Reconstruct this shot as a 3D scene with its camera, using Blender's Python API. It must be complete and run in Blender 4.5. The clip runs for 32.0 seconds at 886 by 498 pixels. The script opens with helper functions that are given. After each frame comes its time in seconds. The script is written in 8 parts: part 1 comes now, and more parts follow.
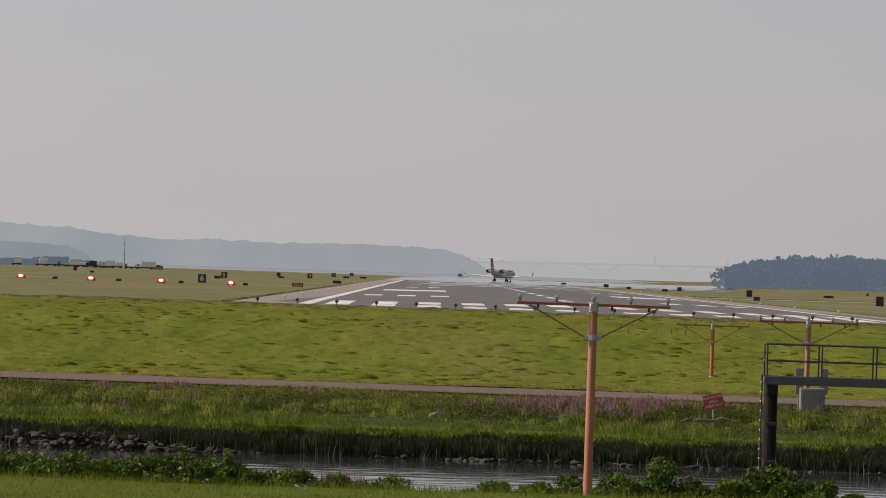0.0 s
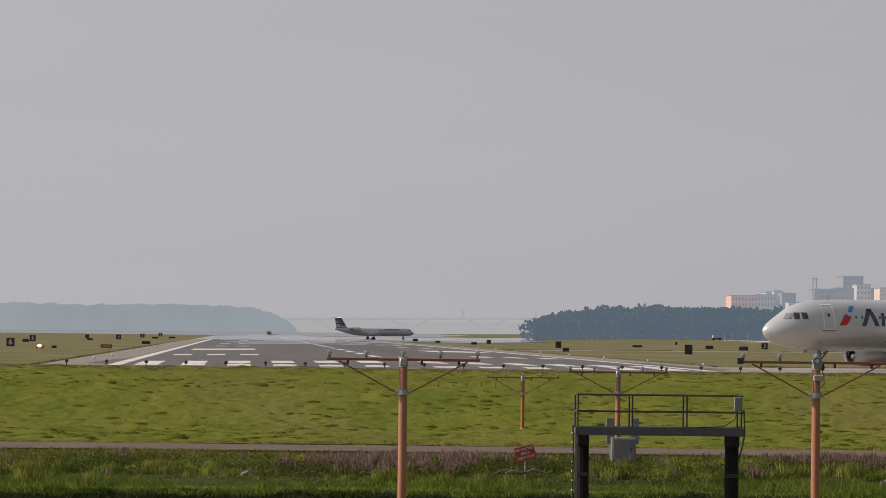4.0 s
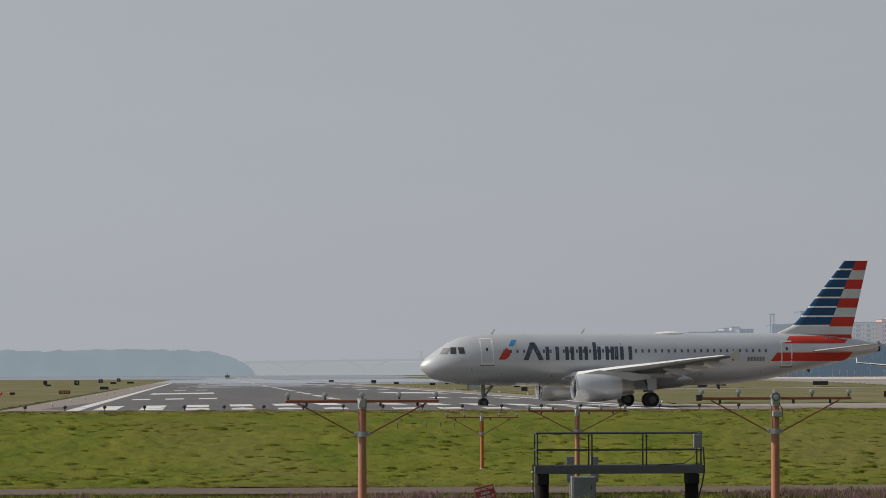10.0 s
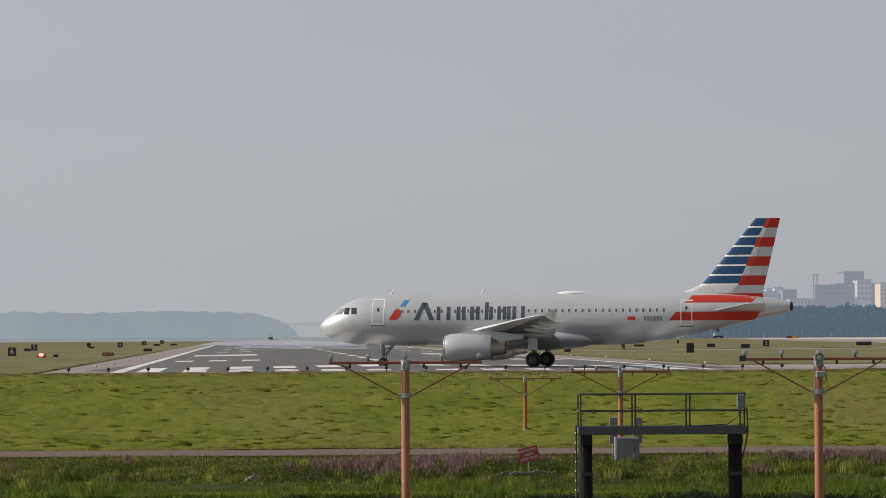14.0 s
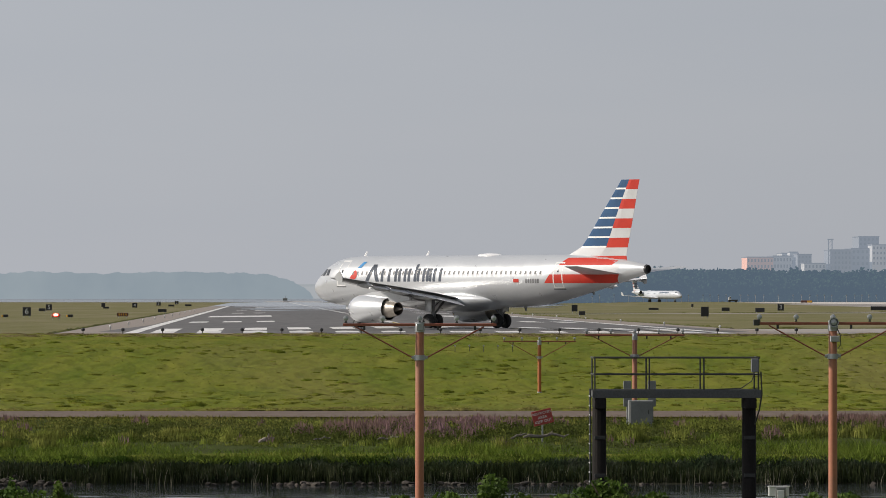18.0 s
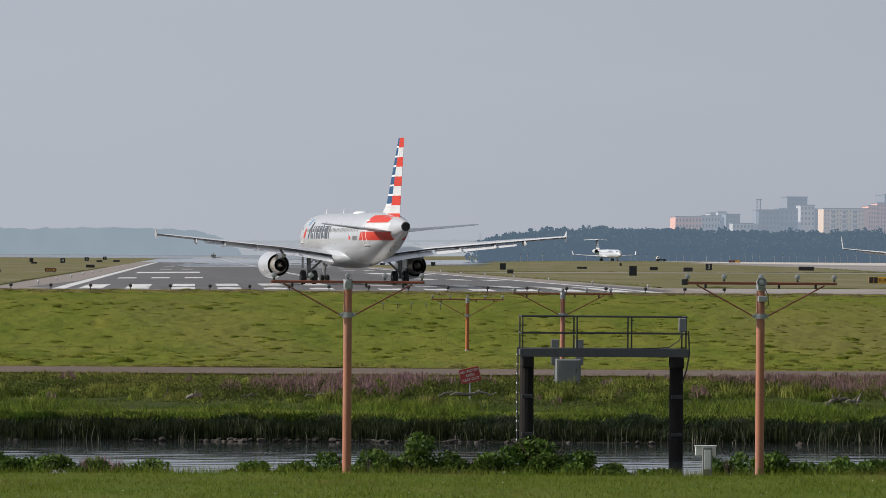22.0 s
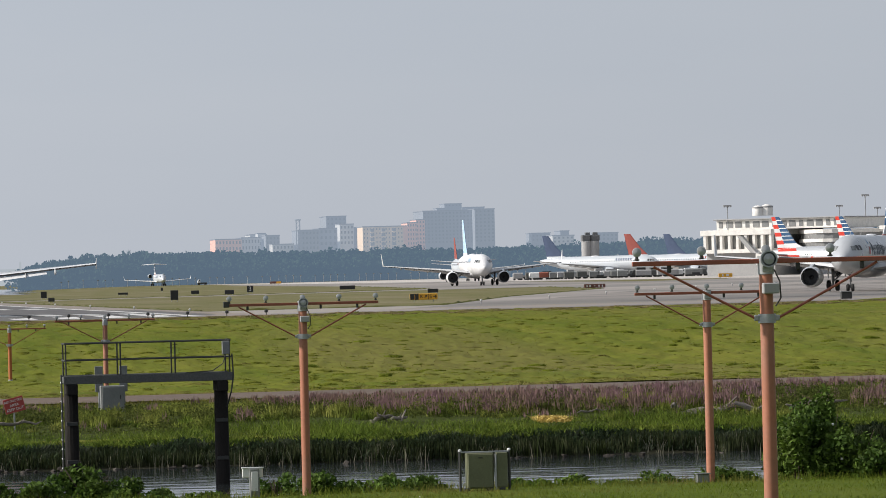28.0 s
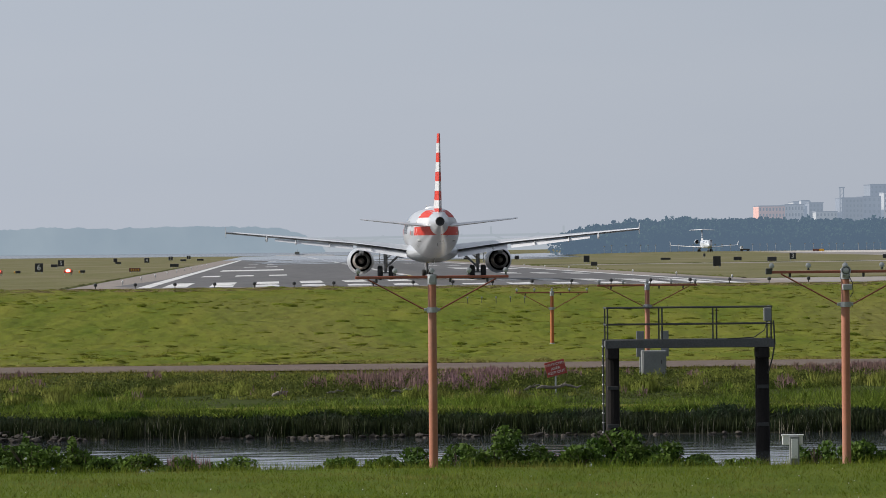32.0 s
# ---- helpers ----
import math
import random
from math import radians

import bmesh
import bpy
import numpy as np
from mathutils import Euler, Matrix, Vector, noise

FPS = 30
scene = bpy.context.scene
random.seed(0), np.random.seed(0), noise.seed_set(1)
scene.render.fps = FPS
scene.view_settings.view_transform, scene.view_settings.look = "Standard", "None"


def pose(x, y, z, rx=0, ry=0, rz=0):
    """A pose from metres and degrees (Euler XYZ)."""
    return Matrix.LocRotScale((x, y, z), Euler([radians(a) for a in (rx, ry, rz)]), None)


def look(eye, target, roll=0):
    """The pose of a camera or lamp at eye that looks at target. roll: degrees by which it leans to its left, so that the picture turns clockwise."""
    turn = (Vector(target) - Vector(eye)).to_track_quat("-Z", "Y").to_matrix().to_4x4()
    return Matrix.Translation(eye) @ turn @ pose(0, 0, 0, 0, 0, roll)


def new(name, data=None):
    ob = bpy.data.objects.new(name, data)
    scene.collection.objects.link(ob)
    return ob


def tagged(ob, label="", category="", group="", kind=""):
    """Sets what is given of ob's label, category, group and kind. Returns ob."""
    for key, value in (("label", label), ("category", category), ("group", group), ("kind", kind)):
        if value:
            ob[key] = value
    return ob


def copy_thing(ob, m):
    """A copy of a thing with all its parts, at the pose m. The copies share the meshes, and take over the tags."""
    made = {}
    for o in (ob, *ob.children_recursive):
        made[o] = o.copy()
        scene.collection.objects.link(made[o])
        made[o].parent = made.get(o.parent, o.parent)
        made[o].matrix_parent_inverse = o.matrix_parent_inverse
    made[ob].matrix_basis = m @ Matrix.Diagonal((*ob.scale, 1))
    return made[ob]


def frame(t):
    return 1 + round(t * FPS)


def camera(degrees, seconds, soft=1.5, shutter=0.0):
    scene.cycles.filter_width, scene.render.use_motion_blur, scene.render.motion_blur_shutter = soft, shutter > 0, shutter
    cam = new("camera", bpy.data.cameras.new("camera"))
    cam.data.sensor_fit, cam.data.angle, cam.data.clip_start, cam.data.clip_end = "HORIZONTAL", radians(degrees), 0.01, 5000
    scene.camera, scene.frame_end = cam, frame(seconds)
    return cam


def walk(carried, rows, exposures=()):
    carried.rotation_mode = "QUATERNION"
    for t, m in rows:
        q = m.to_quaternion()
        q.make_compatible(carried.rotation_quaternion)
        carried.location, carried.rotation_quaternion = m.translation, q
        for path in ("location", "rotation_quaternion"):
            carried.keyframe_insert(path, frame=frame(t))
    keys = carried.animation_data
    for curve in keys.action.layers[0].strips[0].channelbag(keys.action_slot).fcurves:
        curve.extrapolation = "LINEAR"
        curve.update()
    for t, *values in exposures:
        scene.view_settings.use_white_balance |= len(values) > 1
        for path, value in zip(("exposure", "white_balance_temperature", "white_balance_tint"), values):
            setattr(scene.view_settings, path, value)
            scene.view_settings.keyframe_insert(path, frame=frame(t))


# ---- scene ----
# Looking down a runway from the far side of a creek: an airliner lines up, others taxi or stand beyond.
# x: to the right, y: along the runway, z: up, with the runway's edge at z = 0.
cam = camera(9.435, 32.0, soft=0.7)
EYE = Vector((0, 0, 3.0))


def aim(yaw, pitch, roll):
    y, p = radians(yaw), radians(pitch)
    return look(EYE, EYE + 900 * Vector((math.sin(y) * math.cos(p), math.cos(y) * math.cos(p), math.sin(p))), roll)


# seconds, turn to the right, tilt up, lean, in degrees
AIM = [
    (0, 0.056, 0.208, 1.956), (0.5, -0.349, 0.823, 1.422), (0.6, 0.111, 0.852, 1.225), (0.7, 1.365, 0.878, 1.185),
    (1, 2.706, 0.991, 0.816), (1.5, 2.066, 1.061, 0.583), (2, 1.843, 1.041, 0.675), (2.5, 1.999, 1.052, 1.544),
    (3, 2.283, 1.037, 1.472), (3.5, 2.083, 1.008, 1.106), (4, 2.093, 0.851, 0.655), (4.5, 2.133, 0.677, 0.452),
    (5.5, 2.110, 0.640, 0.460), (6.5, 2.064, 0.718, 0.506), (7, 2.063, 0.989, 0.145), (7.5, 2.326, 1.355, -0.154),
    (8, 2.479, 1.473, -0.159), (8.5, 2.538, 1.266, 0.064), (9, 2.707, 1.265, -0.249), (9.5, 2.723, 1.377, -0.067),
    (10, 2.553, 1.288, -0.201), (10.5, 2.438, 1.152, -0.132), (11, 2.345, 0.997, -0.300), (11.5, 2.150, 1.004, -0.370),
    (12, 2.040, 1.010, -0.361), (12.5, 1.916, 0.995, -0.130), (13, 1.978, 0.986, 0.010), (13.5, 2.023, 0.926, -0.036),
    (14, 2.093, 0.877, -0.317), (14.5, 2.157, 0.816, -0.272), (16.5, 2.078, 0.563, -0.115), (17, 2.009, 0.448, 0.052),
    (17.5, 1.940, 0.451, 0.071), (18, 1.932, 0.475, 0.024), (18.5, 1.866, 0.450, 0.021), (19, 1.810, 0.388, 0.142),
    (19.5, 1.784, 0.333, 0.389), (20, 1.763, 0.303, 0.579), (20.5, 1.751, 0.236, 0.444), (21, 1.859, 0.150, 0.402),
    (21.5, 2.208, 0.078, 0.475), (22, 2.696, 0.026, 0.414), (22.5, 3.094, 0.032, 0.188), (23, 3.336, 0.078, 0.154),
    (23.5, 4.373, 0.137, -0.139), (24, 4.633, 0.286, -0.256), (24.5, 5.071, 0.321, -0.047), (25, 5.018, 0.170, -0.410),
    (25.5, 5.061, 0.156, -0.412), (25.7, 6.162, 0.167, -0.327), (25.8, 6.554, 0.173, -0.284), (26, 7.590, 0.177, -0.199),
    (26.1, 8.061, 0.205, -0.281), (26.3, 8.587, 0.261, -0.444), (26.5, 8.950, 0.317, -0.607), (27.0, 9.850, 0.400, -0.900),
    (27.5, 9.500, 0.350, -1.200), (28.0, 7.600, 0.230, -1.400), (28.5, 5.206, 0.169, -1.523), (29, 2.988, 0.138, -1.927),
    (29.5, 1.733, 0.130, -1.786), (30, 1.683, 0.024, -1.718), (30.5, 1.715, -0.055, -1.544), (31, 1.680, -0.124, -1.147),
    (31.5, 1.698, -0.155, -0.807), (32, 1.805, -0.036, -0.550),
]
EXPOSURE = [(0, 0.05, 7000, 17), (4.5, 0.0, 6850, 14), (6.5, 0.1, 6700, 12), (7, 0.1, 6650, 12), (8, -0.25, 6350, 10), (9, -0.22, 6400, 9), (11, -0.05, 6550, 10), (13, -0.02, 6650, 11), (14.5, 0.03, 6550, 11), (17, 0.05, 6550, 11), (19, -0.05, 6400, 10), (21, 0.07, 6190, 10), (23, 0.05, 6280, 11), (24, 0.03, 6290, 11), (25, 0.23, 6340, 12), (26, 0.24, 6340, 13), (26.5, 0.07, 6390, 12), (27.3, 0.15, 6340, 11), (28.5, 0.30, 6230, 9), (29, 0.26, 6180, 9), (30, 0.15, 6130, 10), (31, 0.15, 6130, 10), (32, 0.13, 6130, 10)]
walk(cam, [(t, aim(yaw, pitch, roll)) for t, yaw, pitch, roll in AIM], EXPOSURE)

# ---- light ----
SUN_AZ, SUN_EL = -88.0, 29.0          # clockwise from the runway's direction; above the horizon
world = bpy.data.worlds.new("world")
scene.world = world
world.use_nodes = True
wn = world.node_tree.nodes
sky = wn.new("ShaderNodeTexSky")
sky.sky_type, sky.sun_disc = "NISHITA", False
sky.sun_elevation, sky.sun_rotation = radians(SUN_EL), radians(SUN_AZ)
sky.altitude, sky.air_density, sky.dust_density, sky.ozone_density = 0, 1.0, 0.6, 1.5
haze = wn.new("ShaderNodeMix")        # summer haze evens the clear sky out
haze.data_type = "RGBA"
haze.inputs[0].default_value = 0.93
haze.inputs[7].default_value = (4.05, 4.25, 4.80, 1)
world.node_tree.links.new(sky.outputs[0], haze.inputs[6])
where = wn.new("ShaderNodeTexCoord")
flat = wn.new("ShaderNodeMapping")
flat.inputs["Scale"].default_value = (7, 7, 40)
veil = wn.new("ShaderNodeTexNoise")   # thin high cloud
veil.inputs["Scale"].default_value, veil.inputs["Detail"].default_value = 1.3, 6
tone = wn.new("ShaderNodeMix")
tone.data_type = "RGBA"
tone.inputs[6].default_value, tone.inputs[7].default_value = (3.86, 4.11, 4.60, 1), (4.24, 4.41, 4.80, 1)
world.node_tree.links.new(where.outputs["Generated"], flat.inputs[0])
world.node_tree.links.new(flat.outputs[0], veil.inputs["Vector"])
world.node_tree.links.new(veil.outputs["Fac"], tone.inputs[0])
side = wn.new("ShaderNodeVectorMath")  # the haze is brighter towards the sun, and set dimmer behind the camera to darken hull sides
side.operation = "DOT_PRODUCT"
side.inputs[1].default_value = (0.45 * math.sin(radians(SUN_AZ)), 0.15, 0)
lift = wn.new("ShaderNodeMath")
lift.operation, lift.inputs[1].default_value = "ADD", 0.89
bright = wn.new("ShaderNodeVectorMath")
bright.operation = "SCALE"
world.node_tree.links.new(where.outputs["Generated"], side.inputs[0])
world.node_tree.links.new(side.outputs["Value"], lift.inputs[0])
world.node_tree.links.new(tone.outputs[2], bright.inputs[0])
world.node_tree.links.new(lift.outputs[0], bright.inputs["Scale"])
world.node_tree.links.new(bright.outputs[0], haze.inputs[7])
wn["Background"].inputs[1].default_value = 0.1
world.node_tree.links.new(haze.outputs[2], wn["Background"].inputs[0])
lamp = bpy.data.lights.new("sun", "SUN")
lamp.energy, lamp.angle, lamp.color = 4.2, radians(1.5), (1.0, 0.92, 0.82)
sun = new("sun", lamp)
a, e = radians(SUN_AZ), radians(SUN_EL)
sun.matrix_world = look((0, 0, 0), (-math.sin(a) * math.cos(e), -math.cos(a) * math.cos(e), -math.sin(e)))


# ---- materials ----
def mat(name, c1, c2=None, scale=1.0, fine=0.0, rough=0.7, metal=0.0, bump=0.0, bump_scale=None, vary=0.0, c3=None, scale3=0.1,
        stretch=(1, 1, 1), local=False, island=0.0, through_light=0.0, gloss=0.5, distant=None):
    """Colours c1 and c2 mixed by noise at scale, c3 laid over in patches at scale3; fine: grain; vary: by object;
    island: by piece;
    distant: haze added as a glow of this colour, for pieces of the far backdrop."""
    m = bpy.data.materials.new(name)
    m.use_nodes = True
    nt = m.node_tree
    n, ln = nt.nodes, nt.links
    bsdf = n["Principled BSDF"]
    bsdf.inputs["Roughness"].default_value = rough
    bsdf.inputs["Metallic"].default_value = metal
    bsdf.inputs["Specular IOR Level"].default_value = gloss
    if local:
        place = n.new("ShaderNodeTexCoord").outputs["Object"]
    else:
        place = n.new("ShaderNodeNewGeometry").outputs["Position"]
    mp = n.new("ShaderNodeMapping")
    mp.inputs["Scale"].default_value = stretch
    ln.new(place, mp.inputs[0])
    place = mp.outputs[0]

    def tex(sc, det=5.0):
        t = n.new("ShaderNodeTexNoise")
        t.inputs["Scale"].default_value, t.inputs["Detail"].default_value = sc, det
        ln.new(place, t.inputs["Vector"])
        return t.outputs["Fac"]

    def ramp(src, lo, hi):
        r = n.new("ShaderNodeMapRange")
        r.inputs[1].default_value, r.inputs[2].default_value = lo, hi
        ln.new(src, r.inputs[0])
        return r.outputs[0]

    def mix(fac, ca, cb, kind="MIX"):
        x = n.new("ShaderNodeMix")
        x.data_type, x.blend_type = "RGBA", kind
        for sock, val in ((x.inputs[0], fac), (x.inputs[6], ca), (x.inputs[7], cb)):
            if hasattr(val, "links"):
                ln.new(val, sock)
            elif isinstance(val, (int, float)):
                sock.default_value = val
            else:
                sock.default_value = (*val, 1)
        return x.outputs[2]

    col = mix(ramp(tex(scale), 0.32, 0.68), c1, c2 or tuple(v * 0.82 for v in c1))
    if c3:
        col = mix(ramp(tex(scale3, 3.0), 0.48, 0.66), col, c3)
    if fine:
        g = ramp(tex(scale * 14, 2.0), 0.3, 0.7)
        col = mix(fine, col, mix(g, tuple(v * 0.4 for v in c1), tuple(min(1, v * 1.5) for v in c1)))
    if vary or island:
        if island:
            src = n.new("ShaderNodeNewGeometry").outputs["Random Per Island"]
        else:
            src = n.new("ShaderNodeObjectInfo").outputs["Random"]
        amount = island or vary
        r = n.new("ShaderNodeMapRange")
        r.inputs[3].default_value, r.inputs[4].default_value = 1 - amount, 1 + amount
        ln.new(src, r.inputs[0])
        hsv = n.new("ShaderNodeHueSaturation")
        ln.new(r.outputs[0], hsv.inputs["Value"])
        ln.new(col, hsv.inputs["Color"])
        col = hsv.outputs[0]
    ln.new(col, bsdf.inputs["Base Color"])
    if rough > 0:
        rr = n.new("ShaderNodeMapRange")
        rr.inputs[3].default_value, rr.inputs[4].default_value = max(0.02, rough - 0.1), min(1, rough + 0.1)
        ln.new(tex(scale * 3), rr.inputs[0])
        ln.new(rr.outputs[0], bsdf.inputs["Roughness"])
    if bump:
        b = n.new("ShaderNodeBump")
        b.inputs["Strength"].default_value, b.inputs["Distance"].default_value = 0.5, bump
        ln.new(tex(bump_scale or scale * 6), b.inputs["Height"])
        ln.new(b.outputs[0], bsdf.inputs["Normal"])
    if through_light:
        tr = n.new("ShaderNodeBsdfTranslucent")
        ln.new(col, tr.inputs[0])
        ms = n.new("ShaderNodeMixShader")
        ms.inputs[0].default_value = through_light
        ln.new(bsdf.outputs[0], ms.inputs[1])
        ln.new(tr.outputs[0], ms.inputs[2])
        ln.new(ms.outputs[0], n["Material Output"].inputs[0])
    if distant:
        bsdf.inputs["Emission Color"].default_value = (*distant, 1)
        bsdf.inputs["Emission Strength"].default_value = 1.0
    return m


def glow(name, colour, strength):
    m = bpy.data.materials.new(name)
    m.use_nodes = True
    b = m.node_tree.nodes["Principled BSDF"]
    b.inputs["Base Color"].default_value = (*colour, 1)
    b.inputs["Emission Color"].default_value = (*colour, 1)
    b.inputs["Emission Strength"].default_value = strength
    return m


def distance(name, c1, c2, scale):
    """A plain glowing far backdrop; the haze of summer air is put into its colour."""
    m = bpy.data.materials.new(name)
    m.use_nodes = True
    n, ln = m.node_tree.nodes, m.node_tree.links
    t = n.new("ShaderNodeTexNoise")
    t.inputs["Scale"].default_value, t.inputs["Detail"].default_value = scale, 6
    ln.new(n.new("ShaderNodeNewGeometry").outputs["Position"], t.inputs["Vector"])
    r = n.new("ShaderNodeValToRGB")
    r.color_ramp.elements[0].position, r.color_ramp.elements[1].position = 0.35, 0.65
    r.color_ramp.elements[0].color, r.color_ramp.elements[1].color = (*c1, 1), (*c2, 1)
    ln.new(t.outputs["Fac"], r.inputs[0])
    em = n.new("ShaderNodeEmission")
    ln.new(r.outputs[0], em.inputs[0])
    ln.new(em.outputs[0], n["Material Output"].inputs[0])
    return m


GRASS_GROUND = mat("grass_ground", (0.152, 0.164, 0.026), (0.208, 0.188, 0.046), 0.50, 0.25, 0.95, bump=0.04, bump_scale=5, c3=(0.118, 0.148, 0.019), scale3=0.10, stretch=(1, 0.25, 1), gloss=0.03)
LAWN = mat("lawn_ground", (0.075, 0.108, 0.013), (0.118, 0.137, 0.023), 0.8, 0.4, 0.95, bump=0.03, bump_scale=9, stretch=(1, 0.3, 1), gloss=0.03)
# soil darkened in colour for the shade among the marsh plants
SHADED_SOIL = mat("shaded_marsh_soil", (0.060, 0.076, 0.020), (0.034, 0.042, 0.013), 0.8, 0.4, 0.95, bump=0.05, gloss=0.03)
# dry infield grass, its colour also dulled for far haze
INFIELD = mat("infield_grass", (0.140, 0.138, 0.058), (0.192, 0.172, 0.094), 0.25, 0.25, 0.95, bump=0.05, bump_scale=2, c3=(0.225, 0.193, 0.124), scale3=0.07, stretch=(1, 0.15, 1), gloss=0.03)
FIELD_BLADES = mat("field_grass", (0.096, 0.121, 0.017), (0.199, 0.184, 0.040), 0.22, 0, 0.9, stretch=(1, 0.10, 1), c3=(0.175, 0.147, 0.048), scale3=0.06, island=0.16, through_light=0.3, gloss=0.03)
DARK_TUFT = mat("rank_grass", (0.172, 0.214, 0.026), (0.205, 0.228, 0.034), 0.4, 0, 0.9, island=0.12, through_light=0.55, gloss=0.03)
SWARD = mat("field_sward", (0.094, 0.124, 0.013), (0.182, 0.176, 0.030), 0.36, 0.26, 0.95, bump=0.05, bump_scale=4, c3=(0.164, 0.149, 0.042), scale3=0.06, stretch=(1, 0.10, 1), gloss=0.03)
VERGE_GREEN = mat("road_verge_grass", (0.138, 0.147, 0.028), (0.189, 0.175, 0.048), 0.5, 0, 0.9, island=0.2, through_light=0.3, gloss=0.03)
VERGE = mat("verge_grass", (0.075, 0.085, 0.022), (0.120, 0.112, 0.042), 0.8, 0.25, 0.95, gloss=0.03)
DRY_VERGE = mat("dry_verge_grass", (0.270, 0.212, 0.118), (0.215, 0.178, 0.085), 0.5, 0, 0.9, island=0.2, through_light=0.3, gloss=0.03)
RANK_BLADES = mat("rank_blades", (0.168, 0.196, 0.027), (0.218, 0.216, 0.044), 0.4, 0, 0.9, island=0.15, through_light=0.6, gloss=0.03)
PALE_GRASS = mat("seeding_grass", (0.253, 0.221, 0.078), (0.207, 0.189, 0.053), 1.0, 0, 0.95, island=0.2, through_light=0.3, gloss=0.03)
NEAR_BLADES = mat("lawn_grass", (0.094, 0.144, 0.014), (0.156, 0.176, 0.028), 0.6, 0, 0.85, c3=(0.170, 0.160, 0.043), scale3=0.35, island=0.3, through_light=0.35, gloss=0.05)
REED_SHADE = mat("shaded_reed_leaf", (0.024, 0.042, 0.020), (0.044, 0.062, 0.030), 0.5, 0, 0.85, c3=(0.070, 0.082, 0.056), scale3=1.6, island=0.4, through_light=0.3, gloss=0.05)
REED = mat("reed_leaf", (0.118, 0.184, 0.024), (0.178, 0.220, 0.039), 0.5, 0, 0.85, c3=(0.040, 0.074, 0.011), scale3=0.7, island=0.35, through_light=0.35, gloss=0.05)
DRY_REED = mat("dry_reed_stem", (0.30, 0.285, 0.215), (0.20, 0.19, 0.14), 2, 0, 0.85, island=0.3, through_light=0.2, gloss=0.05)
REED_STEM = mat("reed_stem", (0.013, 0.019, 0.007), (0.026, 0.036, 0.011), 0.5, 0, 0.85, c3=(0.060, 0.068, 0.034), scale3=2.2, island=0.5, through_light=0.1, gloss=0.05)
MARSH_GREEN = mat("marsh_leaf", (0.130, 0.166, 0.030), (0.230, 0.226, 0.062), 0.5, 0, 0.85, c3=(0.072, 0.094, 0.022), scale3=0.8, island=0.35, through_light=0.4, gloss=0.05)
SEDGE = mat("sedge_leaf", (0.180, 0.228, 0.040), (0.255, 0.258, 0.066), 0.5, 0, 0.85, island=0.3, through_light=0.4, gloss=0.05)
# dark green plants, and shade at clump bases put into leaf colour
MARSH_DARK = mat("dark_and_shaded_marsh_leaf", (0.062, 0.084, 0.018), (0.100, 0.114, 0.031), 0.5, 0, 0.85, island=0.35, through_light=0.35, gloss=0.05)
PURPLE = mat("loosestrife_flower", (0.245, 0.150, 0.165), (0.195, 0.135, 0.105), 0.4, 0, 0.9, island=0.3, through_light=0.3, gloss=0.03)
BUSH_LEAF = mat("bush_leaf", (0.040, 0.082, 0.011), (0.092, 0.142, 0.020), 1.2, 0, 0.7, island=0.5, through_light=0.25, gloss=0.2)
# the blue of the haze is put in as a faint glow
FAR_LEAF = mat("hazed_far_foliage", (0.020, 0.032, 0.016), (0.012, 0.022, 0.013), 0.05, 0, 0.95, island=0.3, gloss=0.0, distant=(0.087, 0.122, 0.166))
BARK = mat("bark", (0.10, 0.075, 0.055), (0.06, 0.045, 0.035), 3, 0.4, 0.9, bump=0.02)
DRIFTWOOD = mat("driftwood", (0.27, 0.235, 0.195), (0.095, 0.078, 0.064), 2.5, 0.4, 0.85, bump=0.05, vary=0.3)
MUD = mat("mud", (0.030, 0.030, 0.018), (0.020, 0.020, 0.013), 1.0, 0.4, 0.9, bump=0.05, gloss=0.05)
ROCK = mat("rock", (0.064, 0.056, 0.047), (0.036, 0.032, 0.028), 3, 0.4, 0.9, bump=0.03, vary=0.5, gloss=0.2)
STRAW = mat("dry_straw", (0.62, 0.47, 0.13), (0.50, 0.36, 0.10), 3, 0, 0.9, island=0.3)
ASPHALT = mat("runway_asphalt", (0.112, 0.107, 0.104), (0.088, 0.086, 0.085), 0.05, 0.3, 0.85, bump=0.01, bump_scale=4, c3=(0.072, 0.071, 0.071), scale3=0.03, stretch=(1, 0.12, 1))
CONCRETE = mat("taxiway_pavement", (0.390, 0.345, 0.305), (0.185, 0.172, 0.160), 0.020, 0.10, 0.85, bump=0.01, bump_scale=4, c3=(0.165, 0.155, 0.146), scale3=0.012, stretch=(0.15, 0.8, 1))
APRON = mat("apron_concrete", (0.58, 0.53, 0.48), (0.49, 0.45, 0.41), 0.03, 0.2, 0.85, c3=(0.28, 0.27, 0.258), scale3=0.02, stretch=(0.5, 0.3, 1))
ROAD = mat("perimeter_road", (0.175, 0.138, 0.114), (0.138, 0.112, 0.096), 0.5, 0.3, 0.95, bump=0.01, gloss=0.02)
RUBBER_MARK = mat("tyre_rubber_marks", (0.088, 0.086, 0.085), (0.118, 0.114, 0.112), 0.08, 0.3, 0.85, stretch=(1.5, 0.06, 1))
SHIMMER = mat("mirage_gloss", (0.105, 0.103, 0.102), (0.090, 0.089, 0.089), 0.05, 0, 0.05, stretch=(0.5, 0.03, 1))
LINE_WHITE = mat("worn_white_line", (0.76, 0.75, 0.72), (0.60, 0.59, 0.57), 0.3, 0.2, 0.75, c3=(0.42, 0.41, 0.40), scale3=0.12)
LINE_YELLOW = mat("worn_yellow_line", (0.55, 0.38, 0.06), (0.42, 0.30, 0.06), 0.3, 0.2, 0.75)
